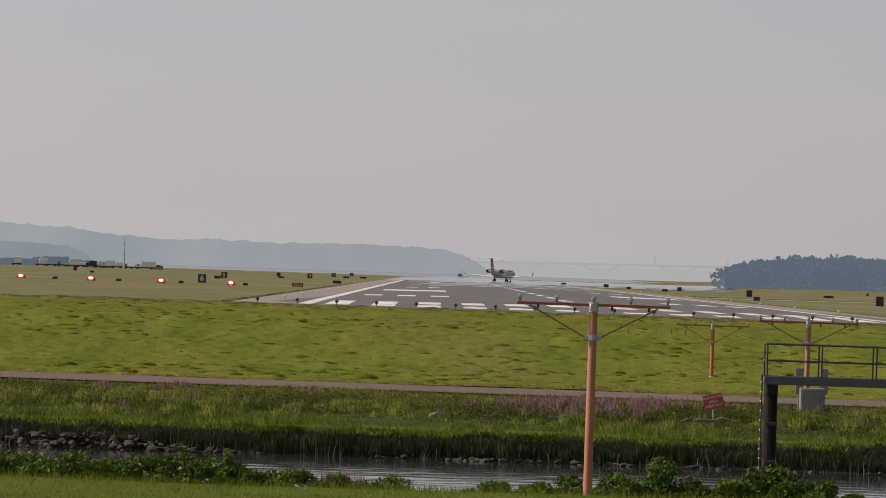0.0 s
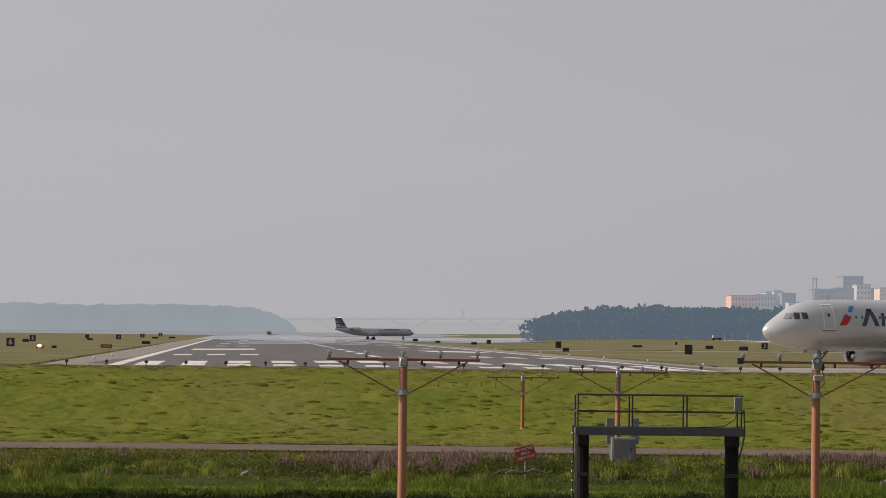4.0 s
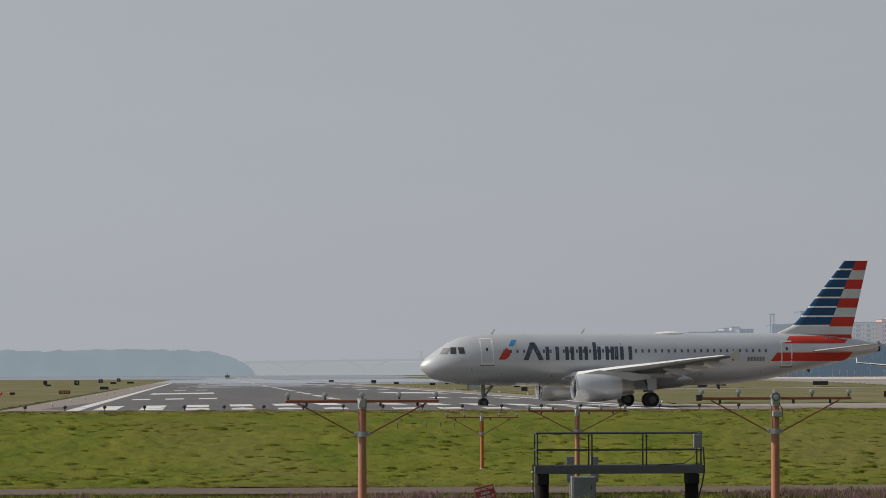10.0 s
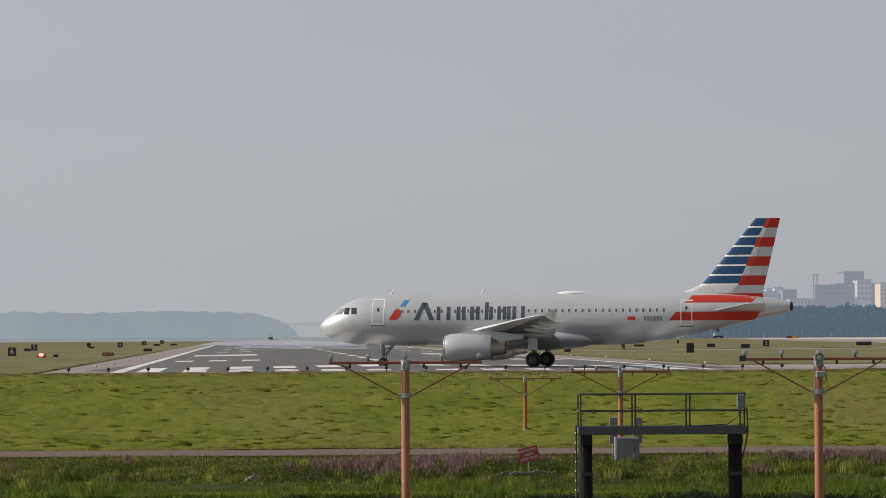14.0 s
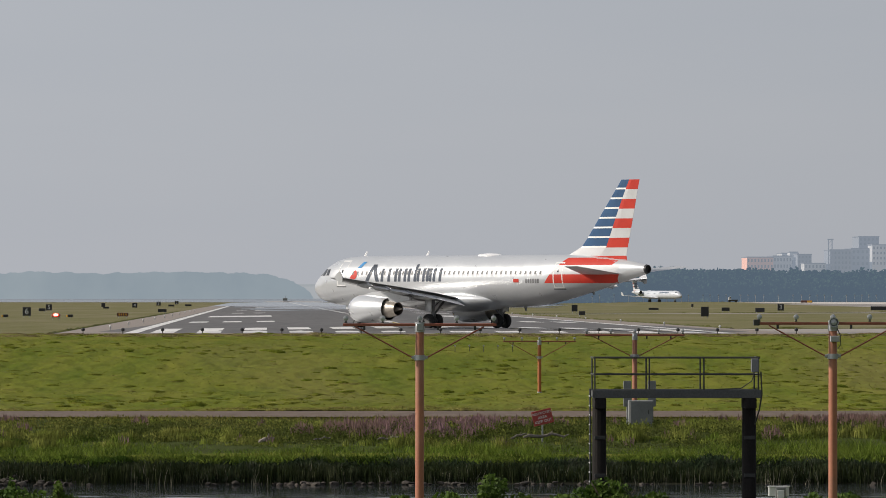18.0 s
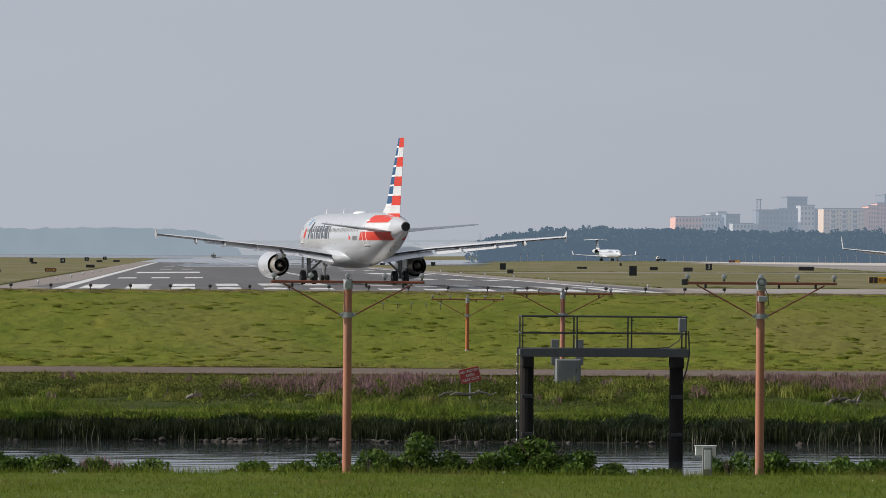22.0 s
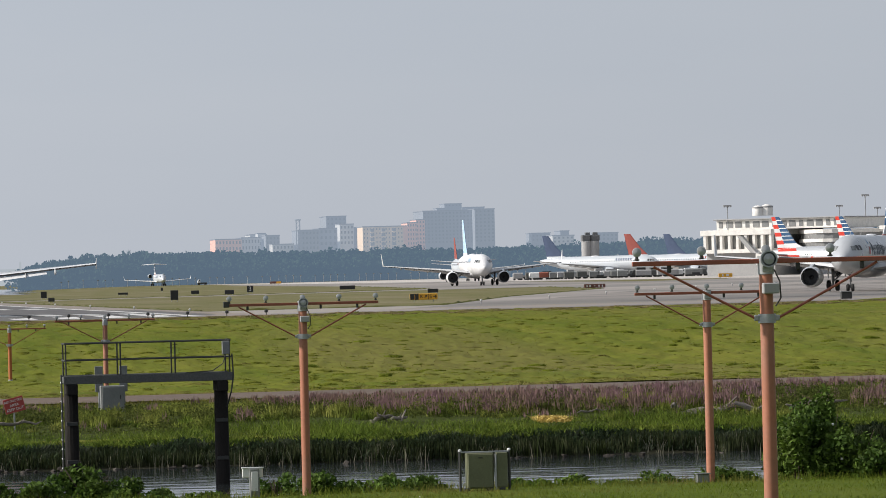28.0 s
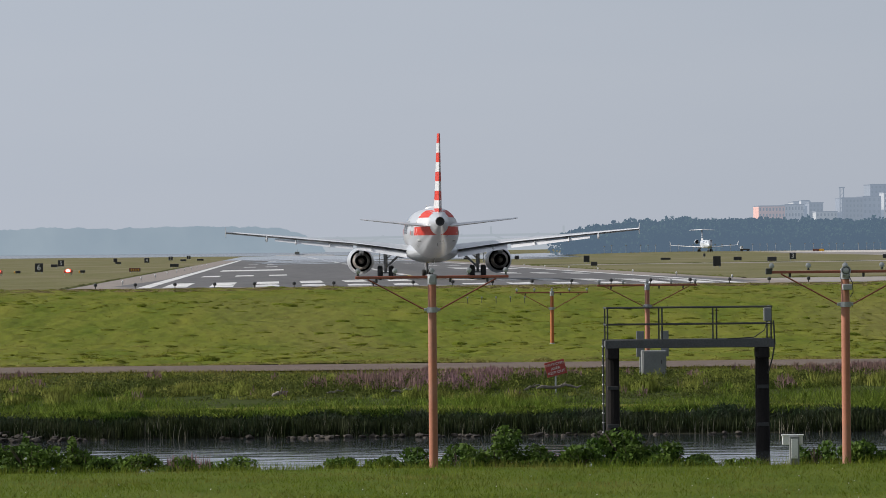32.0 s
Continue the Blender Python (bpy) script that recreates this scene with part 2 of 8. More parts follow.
ORANGE = mat("faded_orange_paint", (0.437, 0.175, 0.103), (0.377, 0.147, 0.086), 1.1, 0.12, 0.5, bump=0.004, vary=0.06, c3=(0.354, 0.179, 0.121), scale3=0.7)
RUST_ORANGE = mat("deep_orange_paint", (0.42, 0.130, 0.035), (0.33, 0.100, 0.030), 1.5, 0.15, 0.55, bump=0.004)
BAR_RED = mat("oxide_red_paint", (0.33, 0.095, 0.055), (0.26, 0.080, 0.050), 2, 0.15, 0.55, vary=0.08)
ZINC = mat("galvanised_steel", (0.44, 0.45, 0.46), (0.34, 0.35, 0.36), 4, 0.15, 0.42, 0.55)
LAMP_GLASS = mat("lamp_glass", (0.46, 0.47, 0.48), (0.36, 0.37, 0.38), 5, 0, 0.12, 0.1)
DARK_STEEL = mat("dark_painted_steel", (0.050, 0.051, 0.047), (0.033, 0.034, 0.031), 2.5, 0.25, 0.55, 0.1, bump=0.004)
DECK_GREY = mat("weathered_deck_paint", (0.105, 0.107, 0.100), (0.075, 0.077, 0.072), 1.6, 0.3, 0.65, bump=0.004)
PILE_WOOD = mat("dark_timber", (0.030, 0.027, 0.025), (0.018, 0.017, 0.016), 2.0, 0.3, 0.85, bump=0.02, stretch=(4, 4, 0.6), gloss=0.1)
GREY_BOX = mat("grey_enamel", (0.215, 0.222, 0.215), (0.175, 0.182, 0.177), 2, 0.15, 0.5, vary=0.05)
OLIVE_BOX = mat("olive_enamel", (0.150, 0.158, 0.085), (0.118, 0.126, 0.066), 2, 0.15, 0.5)
WHITE_ENAMEL = mat("white_enamel", (0.72, 0.72, 0.70), (0.62, 0.62, 0.60), 2, 0.08, 0.4)
SIGN_RED = mat("red_sign_face", (0.42, 0.055, 0.045), (0.34, 0.050, 0.042), 3, 0.1, 0.5)
SIGN_BLACK = mat("black_sign_face", (0.020, 0.021, 0.022), (0.030, 0.030, 0.031), 2, 0.1, 0.5, vary=0.2)
SIGN_YELLOW = mat("yellow_sign_face", (0.80, 0.42, 0.035), (0.70, 0.36, 0.03), 2, 0.05, 0.5)
SIGN_BROWN = mat("dark_red_sign_face", (0.17, 0.070, 0.050), (0.12, 0.050, 0.040), 2, 0.1, 0.5)
SIGN_WHITE = mat("white_sign_paint", (0.80, 0.80, 0.78), (0.70, 0.70, 0.68), 2, 0, 0.6)
HULL_SILVER = mat("silver_grey_aircraft_paint", (0.580, 0.594, 0.608), (0.535, 0.550, 0.564), 0.35, 0.03, 0.31, 0.40, local=True)
JET_SILVER = mat("pale_silver_jet_paint", (0.56, 0.59, 0.62), (0.51, 0.54, 0.57), 0.35, 0.03, 0.40, 0.08, local=True)
HULL_WHITE = mat("white_aircraft_paint", (0.80, 0.80, 0.80), (0.73, 0.73, 0.74), 0.4, 0.03, 0.32, local=True)
WING_GREY = mat("grey_wing_skin", (0.53, 0.54, 0.55), (0.45, 0.46, 0.47), 0.6, 0.08, 0.34, 0.25, local=True)
DARK_PARTS_AND_SHADE = mat("dark_parts_and_wing_shade", (0.16, 0.165, 0.17), (0.11, 0.115, 0.12), 0.8, 0.1, 0.5, 0.1, local=True)
LIP_METAL = mat("polished_lip", (0.70, 0.70, 0.71), (0.60, 0.60, 0.61), 1, 0.05, 0.2, 0.9, local=True)
HOT_METAL = mat("exhaust_metal", (0.46, 0.42, 0.37), (0.30, 0.275, 0.245), 2, 0.2, 0.38, 0.5, local=True)
DUCT_BLACK = mat("engine_duct", (0.022, 0.022, 0.024), (0.035, 0.035, 0.037), 3, 0.1, 0.5, 0.3, local=True)
TYRE = mat("tyre_rubber", (0.022, 0.022, 0.022), (0.032, 0.031, 0.030), 5, 0.2, 0.8)
WHEEL_HUB = mat("wheel_hub", (0.13, 0.13, 0.13), (0.09, 0.09, 0.09), 6, 0.1, 0.5, 0.4)
STRUT = mat("gear_strut", (0.27, 0.27, 0.275), (0.17, 0.17, 0.175), 3, 0.1, 0.4, 0.3)
# front pane's sky reflection put into a pale glass colour
SKY_GLASS = mat("painted_sky_glass", (0.16, 0.17, 0.17), (0.30, 0.31, 0.31), 1.6, 0, 0.10, local=True)
COCKPIT_GLASS = mat("cockpit_glass", (0.030, 0.033, 0.036), (0.045, 0.048, 0.052), 3, 0, 0.12)
SHOULDER = mat("shoulder_pavement", (0.262, 0.222, 0.190), (0.208, 0.180, 0.156), 0.08, 0.3, 0.9, bump=0.01, bump_scale=4)
PATCHED = mat("patched_asphalt", (0.300, 0.262, 0.230), (0.165, 0.154, 0.144), 0.035, 0.12, 0.9, bump=0.01, bump_scale=4, c3=(0.120, 0.115, 0.110), scale3=0.02, stretch=(0.12, 1, 1))
TAR = mat("tar_seal", (0.075, 0.072, 0.070), (0.125, 0.120, 0.113), 0.1, 0.3, 0.85)
CABIN_GLASS = mat("cabin_glass", (0.045, 0.050, 0.058), (0.065, 0.070, 0.08), 3, 0, 0.12, 0.0)
PORT_GLASS = mat("cabin_port_glass", (0.095, 0.10, 0.105), (0.14, 0.145, 0.15), 3, 0, 0.45, gloss=0.25)
LIV_BLUE = mat("livery_blue", (0.020, 0.076, 0.172), (0.016, 0.062, 0.145), 0.8, 0.05, 0.55, local=True, gloss=0.25)
LIV_RED = mat("livery_red", (0.56, 0.046, 0.028), (0.48, 0.040, 0.025), 0.8, 0.05, 0.55, local=True, gloss=0.25)
# haze before far aircraft is put into the next four tail paints
JET_TAIL = mat("hazy_tail_blue", (0.10, 0.13, 0.18), (0.085, 0.115, 0.16), 0.8, 0.05, 0.55, local=True, gloss=0.25)
JET_RED = mat("hazy_tail_red", (0.34, 0.16, 0.15), (0.30, 0.14, 0.13), 0.8, 0.05, 0.55, local=True, gloss=0.25)
HAZY_NAVY = mat("hazy_navy_tail", (0.060, 0.085, 0.150), (0.050, 0.072, 0.130), 0.8, 0.04, 0.55, local=True, gloss=0.25)
HAZY_RED = mat("hazy_red_tail", (0.30, 0.075, 0.058), (0.26, 0.068, 0.054), 0.8, 0.04, 0.55, local=True, gloss=0.25)
LIV_SILVER = mat("livery_light_grey", (0.60, 0.605, 0.61), (0.55, 0.555, 0.56), 0.8, 0.04, 0.5, 0.05, local=True, gloss=0.25)
LIV_SLATE = mat("livery_slate", (0.075, 0.090, 0.115), (0.062, 0.075, 0.098), 0.8, 0.04, 0.6, local=True, gloss=0.25)
LIV_SKY = mat("livery_sky_blue", (0.06, 0.26, 0.52), (0.05, 0.22, 0.46), 0.8, 0.04, 0.55, local=True, gloss=0.25)
LIV_ICE = mat("livery_pale_blue", (0.42, 0.58, 0.76), (0.36, 0.52, 0.70), 0.8, 0.04, 0.55, local=True, gloss=0.25)
WALL_WHITE = mat("pale_concrete_wall", (0.84, 0.815, 0.77), (0.76, 0.735, 0.69), 0.15, 0.12, 0.8, c3=(0.68, 0.66, 0.62), scale3=0.4)
# far haze added as a glow to the six city materials below
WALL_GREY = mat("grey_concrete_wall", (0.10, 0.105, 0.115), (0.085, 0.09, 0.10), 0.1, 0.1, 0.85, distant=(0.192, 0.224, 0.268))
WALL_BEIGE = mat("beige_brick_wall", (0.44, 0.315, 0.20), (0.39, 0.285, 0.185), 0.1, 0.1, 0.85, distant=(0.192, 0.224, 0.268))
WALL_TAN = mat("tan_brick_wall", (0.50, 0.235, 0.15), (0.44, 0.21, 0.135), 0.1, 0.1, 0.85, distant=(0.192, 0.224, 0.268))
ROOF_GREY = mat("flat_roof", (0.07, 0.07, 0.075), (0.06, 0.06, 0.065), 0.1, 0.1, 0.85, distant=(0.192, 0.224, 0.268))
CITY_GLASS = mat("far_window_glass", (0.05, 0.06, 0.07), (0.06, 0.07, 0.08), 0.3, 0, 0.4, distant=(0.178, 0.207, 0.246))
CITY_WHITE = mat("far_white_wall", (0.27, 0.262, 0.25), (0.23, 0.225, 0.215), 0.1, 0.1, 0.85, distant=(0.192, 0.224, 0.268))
GLAZING = mat("terminal_glazing", (0.20, 0.205, 0.205), (0.28, 0.28, 0.275), 0.3, 0, 0.25)
CONCRETE_GREY = mat("terminal_concrete", (0.36, 0.36, 0.36), (0.30, 0.30, 0.30), 0.2, 0.1, 0.85)
VEHICLE_BLUE = mat("blue_vehicle_paint", (0.08, 0.14, 0.24), (0.07, 0.12, 0.2), 1, 0.05, 0.4)
RED_LIGHT = glow("red_approach_lamp", (1.0, 0.30, 0.24), 5.0)
RED_HALO = glow("red_lamp_halo", (1.0, 0.05, 0.03), 1.3)
# hills, shore and bridge glow in colours that already hold the haze
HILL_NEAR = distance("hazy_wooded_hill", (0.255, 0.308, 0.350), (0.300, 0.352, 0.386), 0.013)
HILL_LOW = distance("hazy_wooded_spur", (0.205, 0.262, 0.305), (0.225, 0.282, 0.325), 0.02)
HILL_FAR = distance("far_haze_band", (0.380, 0.405, 0.425), (0.392, 0.416, 0.436), 0.004)
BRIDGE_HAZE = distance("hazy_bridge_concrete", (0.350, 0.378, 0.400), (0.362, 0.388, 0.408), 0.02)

water_mat = mat("creek_water", (0.024, 0.029, 0.030), (0.019, 0.023, 0.024), 0.4, 0, 0.05)
river_mat = mat("river_water", (0.10, 0.12, 0.13), (0.09, 0.105, 0.115), 0.05, 0, 0.2)


# ---- mesh helpers ----
class Build:
    """Collects the faces of one mesh."""

    def __init__(self):
        self.v, self.f, self.m = [], [], []

    def add(self, vs, fs, mi=0):
        o = len(self.v)
        self.v += [tuple(p) for p in vs]
        self.f += [tuple(i + o for i in q) for q in fs]
        self.m += [mi] * len(fs)
        return self

    def box(self, c, s, ch=0.0, mi=0, turn=None):
        """A box at c of size s, its edges cut by ch."""
        h = [k / 2 for k in s]
        ch = min(ch, min(h) * 0.8)
        corners = [(i, j, k) for i in (-1, 1) for j in (-1, 1) for k in (-1, 1)]
        if ch <= 0:
            vs = [tuple(h[a] * q[a] for a in range(3)) for q in corners]
            fs = [(0, 1, 3, 2), (4, 6, 7, 5), (0, 4, 5, 1), (2, 3, 7, 6), (0, 2, 6, 4), (1, 5, 7, 3)]
        else:
            ix, vs = {}, []
            for q in corners:
                for a in range(3):
                    ix[q, a] = len(vs)
                    vs.append(tuple(q[b] * (h[b] if b == a else h[b] - ch) for b in range(3)))
            fs = []
            for a in range(3):
                b, c2 = [k for k in range(3) if k != a]
                for sg in (-1, 1):
                    ring = []
                    for p, r in ((-1, -1), (1, -1), (1, 1), (-1, 1)):
                        q = [0, 0, 0]
                        q[a], q[b], q[c2] = sg, p, r
                        ring.append(ix[tuple(q), a])
                    fs.append(tuple(ring))
            for a in range(3):
                b, c2 = [k for k in range(3) if k != a]
                for p in (-1, 1):
                    for r in (-1, 1):
                        q0, q1 = [0, 0, 0], [0, 0, 0]
                        q0[a], q1[a] = -1, 1
                        q0[b] = q1[b] = p
                        q0[c2] = q1[c2] = r
                        q0, q1 = tuple(q0), tuple(q1)
                        fs.append((ix[q0, b], ix[q1, b], ix[q1, c2], ix[q0, c2]))
            fs += [tuple(ix[q, a] for a in range(3)) for q in corners]
        t = turn or Matrix.Identity(3)
        return self.add([t @ Vector(p) + Vector(c) for p in vs], fs, mi)

    def tube(self, p0, p1, r0, r1=None, n=10, mi=0, caps=True):
        p0, p1 = Vector(p0), Vector(p1)
        r1 = r0 if r1 is None else r1
        d = (p1 - p0).normalized()
        u = d.orthogonal().normalized()
        w = d.cross(u)
        vs = []
        for p, r in ((p0, r0), (p1, r1)):
            vs += [p + r * (math.cos(2 * math.pi * i / n) * u + math.sin(2 * math.pi * i / n) * w) for i in range(n)]
        fs = [(i, (i + 1) % n, n + (i + 1) % n, n + i) for i in range(n)]
        if caps:
            fs += [tuple(range(n)), tuple(range(n, 2 * n))]
        return self.add(vs, fs, mi)

    def lathe(self, origin, axis, profile, n=24, mi=0):
        """Turns (along, radius) pairs about an axis."""
        o, d = Vector(origin), Vector(axis).normalized()
        u = d.orthogonal().normalized()
        w = d.cross(u)
        vs = []
        for al, r in profile:
            vs += [o + al * d + max(r, 1e-4) * (math.cos(2 * math.pi * i / n) * u + math.sin(2 * math.pi * i / n) * w) for i in range(n)]
        fs = []
        for k in range(len(profile) - 1):
            fs += [(k * n + i, k * n + (i + 1) % n, (k + 1) * n + (i + 1) % n, (k + 1) * n + i) for i in range(n)]
        return self.add(vs, fs, mi)

    def loft(self, rings, caps=True, mi=0):
        n = len(rings[0])
        vs = [p for r in rings for p in r]
        fs = []
        for k in range(len(rings) - 1):
            fs += [(k * n + i, k * n + (i + 1) % n, (k + 1) * n + (i + 1) % n, (k + 1) * n + i) for i in range(n)]
        if caps:
            fs += [tuple(range(n)), tuple(range((len(rings) - 1) * n, len(rings) * n))]
        return self.add(vs, fs, mi)

    def grid(self, rows, mi=0):
        n = len(rows[0])
        vs = [p for r in rows for p in r]
        fs = [(k * n + i, k * n + i + 1, (k + 1) * n + i + 1, (k + 1) * n + i) for k in range(len(rows) - 1) for i in range(n - 1)]
        return self.add(vs, fs, mi)


def part(name, b, material, parent=None, label="", smooth=False, fix=True, weld=0.0):
    """Links what b holds as one mesh object, under a thing or a part where one is given."""
    me = bpy.data.meshes.new(name)
    me.from_pydata(b.v, [], b.f)
    mats = material if isinstance(material, (list, tuple)) else [material]
    for m in mats:
        me.materials.append(m)
    if len(mats) > 1:
        me.polygons.foreach_set("material_index", b.m)
    if fix:
        bm = bmesh.new()
        bm.from_mesh(me)
        if weld:
            bmesh.ops.remove_doubles(bm, verts=bm.verts, dist=weld)
        bmesh.ops.recalc_face_normals(bm, faces=bm.faces)
        bm.to_mesh(me)
        bm.free()
    if smooth:
        me.polygons.foreach_set("use_smooth", [True] * len(me.polygons))
        me.set_sharp_from_angle(angle=radians(40))
    me.update()
    ob = new(name, me)
    if parent is not None:
        ob.parent = parent
    if label:
        ob["label"] = label
    return ob


def thing(name, label, category, group="", m=None):
    ob = tagged(new(name), label, category, group)
    ob.empty_display_size = 0.3
    if m is not None:
        x, y, z = m.translation
        ob.matrix_basis = Matrix.Translation((0, 0, -dip(x, y) if y < 2750 else 0)) @ m
    return ob


def soup(name, verts, faces, material, label, category, normals=None):
    """One uncountable growth from arrays of corners and triangles."""
    me = bpy.data.meshes.new(name)
    me.vertices.add(len(verts))
    me.vertices.foreach_set("co", np.asarray(verts, dtype=np.float32).ravel())
    nf = len(faces)
    me.loops.add(nf * 3)
    me.loops.foreach_set("vertex_index", np.asarray(faces, dtype=np.int32).ravel())
    me.polygons.add(nf)
    me.polygons.foreach_set("loop_start", np.arange(0, nf * 3, 3, dtype=np.int32))
    me.materials.append(material)
    me.update(calc_edges=True)
    me.validate()
    if normals is not None:
        me.polygons.foreach_set("use_smooth", np.ones(nf, dtype=bool))
        me.normals_split_custom_set_from_vertices(np.asarray(normals, dtype=np.float32))
    return tagged(new(name, me), label, category, kind="stuff")


def blades(base, height, width, lean, rng, bend=0.35):
    """A bent blade of three triangles on each base point."""
    n = len(base)
    ang = rng.uniform(0, 2 * np.pi, n)
    side = np.stack([np.cos(ang), np.sin(ang), np.zeros(n)], 1) * (width / 2)[:, None]
    la = rng.uniform(0, 2 * np.pi, n)
    off = np.stack([np.cos(la), np.sin(la), np.zeros(n)], 1) * (height * lean)[:, None]
    up = np.zeros((n, 3))
    up[:, 2] = height
    mid = base + off * bend + up * 0.55
    tip = base + off + up
    v = np.stack([base - side, base + side, mid - side * 0.8, mid + side * 0.8, tip], 1).reshape(-1, 3)
    k = np.arange(n)[:, None] * 5
    f = np.concatenate([k + [0, 1, 3], k + [0, 3, 2], k + [2, 3, 4]], 1).reshape(-1, 3)
    return v, f


# ---- the lie of the land ----
LAND = [(-300, 3.0), (-20, 1.5), (0, 1.35), (60, -0.75), (100, -1.68), (115, -1.76), (117.5, -2.0), (120, -2.4), (123, -2.95), (150, -3.05),
        (154, -2.62), (155.2, -2.46), (156.8, -1.98), (158, -1.88), (166, -1.72), (172, -1.46), (178, -1.19), (190, -1.17), (242, -1.60), (262, -1.15), (294, -0.24),
        (330, -0.10), (392, -0.03), (396, 0.0), (5000, 0.0)]
LAND_Y, LAND_Z = [p[0] for p in LAND], [p[1] for p in LAND]
CENTRE = 12.6


def land(y):
    return np.interp(y, LAND_Y, LAND_Z)


def dip(x, y):
    """The runway and the grass beside it fall gently away, shaped to fit the camera's view; the taxiways stay level."""
    far, wide = min(1.0, max(0.0, (y - 700.0) / 800.0)), max(1.0, y / 1900.0)
    return 0.0007 * min(2250.0, max(0.0, y - 396.0)) * min(1.0, max(0.0, ((120.0 + 20.0 * far) * wide - x) / ((80.0 - 20.0 * far) * wide)))


def pave(x, y):
    """Height of the pavement, with the runway's crown."""
    k = min(1, max(0, (y - 400) / 22))
    return 0.02 - dip(x, y) + 0.28 * k * max(0.0, 1 - abs(x - CENTRE) / 25)


b = Build()
ys = sorted(set([-300, -20, 0, 30, 60, 80, 90, 100, 106, 110, 113, 115, 116, 117.5, 119, 120, 121.5, 123, 150, 152, 154, 155.2, 156, 156.8, 158, 161, 164, 166, 169, 172, 175, 178]
                + list(range(180, 400, 7)) + list(range(396, 2640, 102)) + [2646, 3500, 4900]))
xs = [-3000, -800, -200, -60] + list(np.arange(-40, 146, 3.0)) + list(range(150, 400, 12)) + [400, 1000, 3000]
b.grid([[(x, y, float(land(y)) - dip(x, y) + (0.10 * noise.noise((x * 0.11, y * 0.13, 0.3)) if 60 < y < 390 else 0)) for x in xs] for y in ys])
row_y = [ys[i // (len(xs) - 1)] for i in range(len(b.f))]
b.m = [1 if q >= 396 else 4 if q < 117 else 2 if 117 < q < 157.5 else 3 if 158.5 < q < 179 else 0 for q in row_y]
ground = tagged(part("ground", b, [GRASS_GROUND, INFIELD, MUD, SHADED_SOIL, LAWN], smooth=True, fix=False), "rough green grass airfield and creek banks", "ground", kind="structure")
b = Build()
def ripple(x, y):
    calm = min(1.0, max(0.2, (152.5 - y) / 6.0))       # sheltered under the far reeds
    return -2.5 + calm * (0.0085 * noise.noise((x * 0.42, y * 1.0, 0)) + 0.0036 * noise.noise((x * 1.2, y * 2.4, 4)))


b.grid([[(x, y, ripple(x, y)) for x in [-400, -60] + list(np.arange(-15, 44, 0.24)) + [100, 400]] for y in np.arange(117.6, 158, 0.16)])
tagged(part("water", b, water_mat, smooth=True, fix=False), "dark rippled creek water between grassy banks", "water", kind="structure")
b = Build()
b.grid([[(x, y, -1.54) for x in (-2500, 0, 2500)] for y in (2750, 4000, 4940)])
tagged(part("river", b, river_mat, fix=False), "pale hazy river beyond the runway's end", "water", kind="structure")
b = Build()
for x0 in range(-300, 400, 20):
    b.grid([[(x, y, -1.13 + 0.05 * (1 - abs(y - 184) / 5)) for x in (x0, x0 + 20)] for y in (179.4, 184, 188.6)])
    b.grid([[(x, y, z) for x in (x0, x0 + 20)] for y, z in ((178.9, -1.45), (179.4, -1.18))])
tagged(part("perimeter_road", b, ROAD, fix=False), "narrow worn grey perimeter road across the grass", "road", kind="structure")


def strip(name, x0, x1, y0, y1, lift, material, label, category, parent=None, nx=2, ny=2):
    bb = Build()
    bb.grid([[(x, y, pave(x, y) + lift) for x in np.linspace(x0, x1, nx)] for y in np.linspace(y0, y1, ny)])
    ob = part(name, bb, material, parent, fix=False)
    return tagged(ob, label, category, kind="structure") if parent is None else ob


b = Build()
rx = [-15.4, -10.3] + list(np.linspace(-9, 34, 14)) + [35.5, 40.5]
b.grid([[(x, y, pave(x, y)) for x in rx] for y in [396.5, 400, 404, 410, 416, 422, 440, 600, 1000, 1800, 2640]])
runway = tagged(part("runway", b, ASPHALT, fix=False), "long dark asphalt runway with worn white markings", "runway", kind="structure")

from mathutils.geometry import tessellate_polygon


def sheet(name, outline, z, material, label, category):
    pts = [Vector((x, y, z)) for x, y in outline]
    bm = bmesh.new()
    vs = [bm.verts.new(q) for q in pts]
    for t in tessellate_polygon([pts]):
        bm.faces.new([vs[i] for i in t])
    for axis, cuts in (((1, 0, 0), range(40, 148, 6)), ((0, 1, 0), range(450, 1900, 102))):
        for c in cuts:
            bmesh.ops.bisect_plane(bm, geom=bm.verts[:] + bm.edges[:] + bm.faces[:], plane_co=Vector(axis) * c, plane_no=axis)
    for q in bm.verts:
        q.co.z = z - dip(q.co.x, q.co.y)
    bmesh.ops.recalc_face_normals(bm, faces=bm.faces)
    me = bpy.data.meshes.new(name)
    bm.to_mesh(me)
    bm.free()
    me.materials.append(material)
    ob = new(name, me)
    return tagged(ob, label, category, kind="structure")


sheet("taxiway", [(40.5, 396.3), (330, 396.3), (420, 700), (330, 1000), (240, 1000), (207, 1088), (165, 1620), (150, 1640), (135, 1168), (116, 882), (40.5, 882), (40.5, 856), (128, 846),
                  (119, 727), (85, 585), (62, 466), (40.5, 459)], 0.015, CONCRETE, "pale grey taxiway joining the runway's end", "taxiway")
sheet("taxiway_shoulder", [(46, 397), (331, 397), (331, 430), (160, 470), (125, 560), (112, 655), (82, 533), (62, 463)], 0.021, PATCHED, "patched asphalt strip along the taxiway's near edge", "taxiway")
sheet("apron", [(209, 1089), (242, 1002), (332, 1002), (600, 1000), (600, 1900), (166, 1900), (166, 1625)], 0.012, APRON, "light concrete apron before the terminal", "apron")
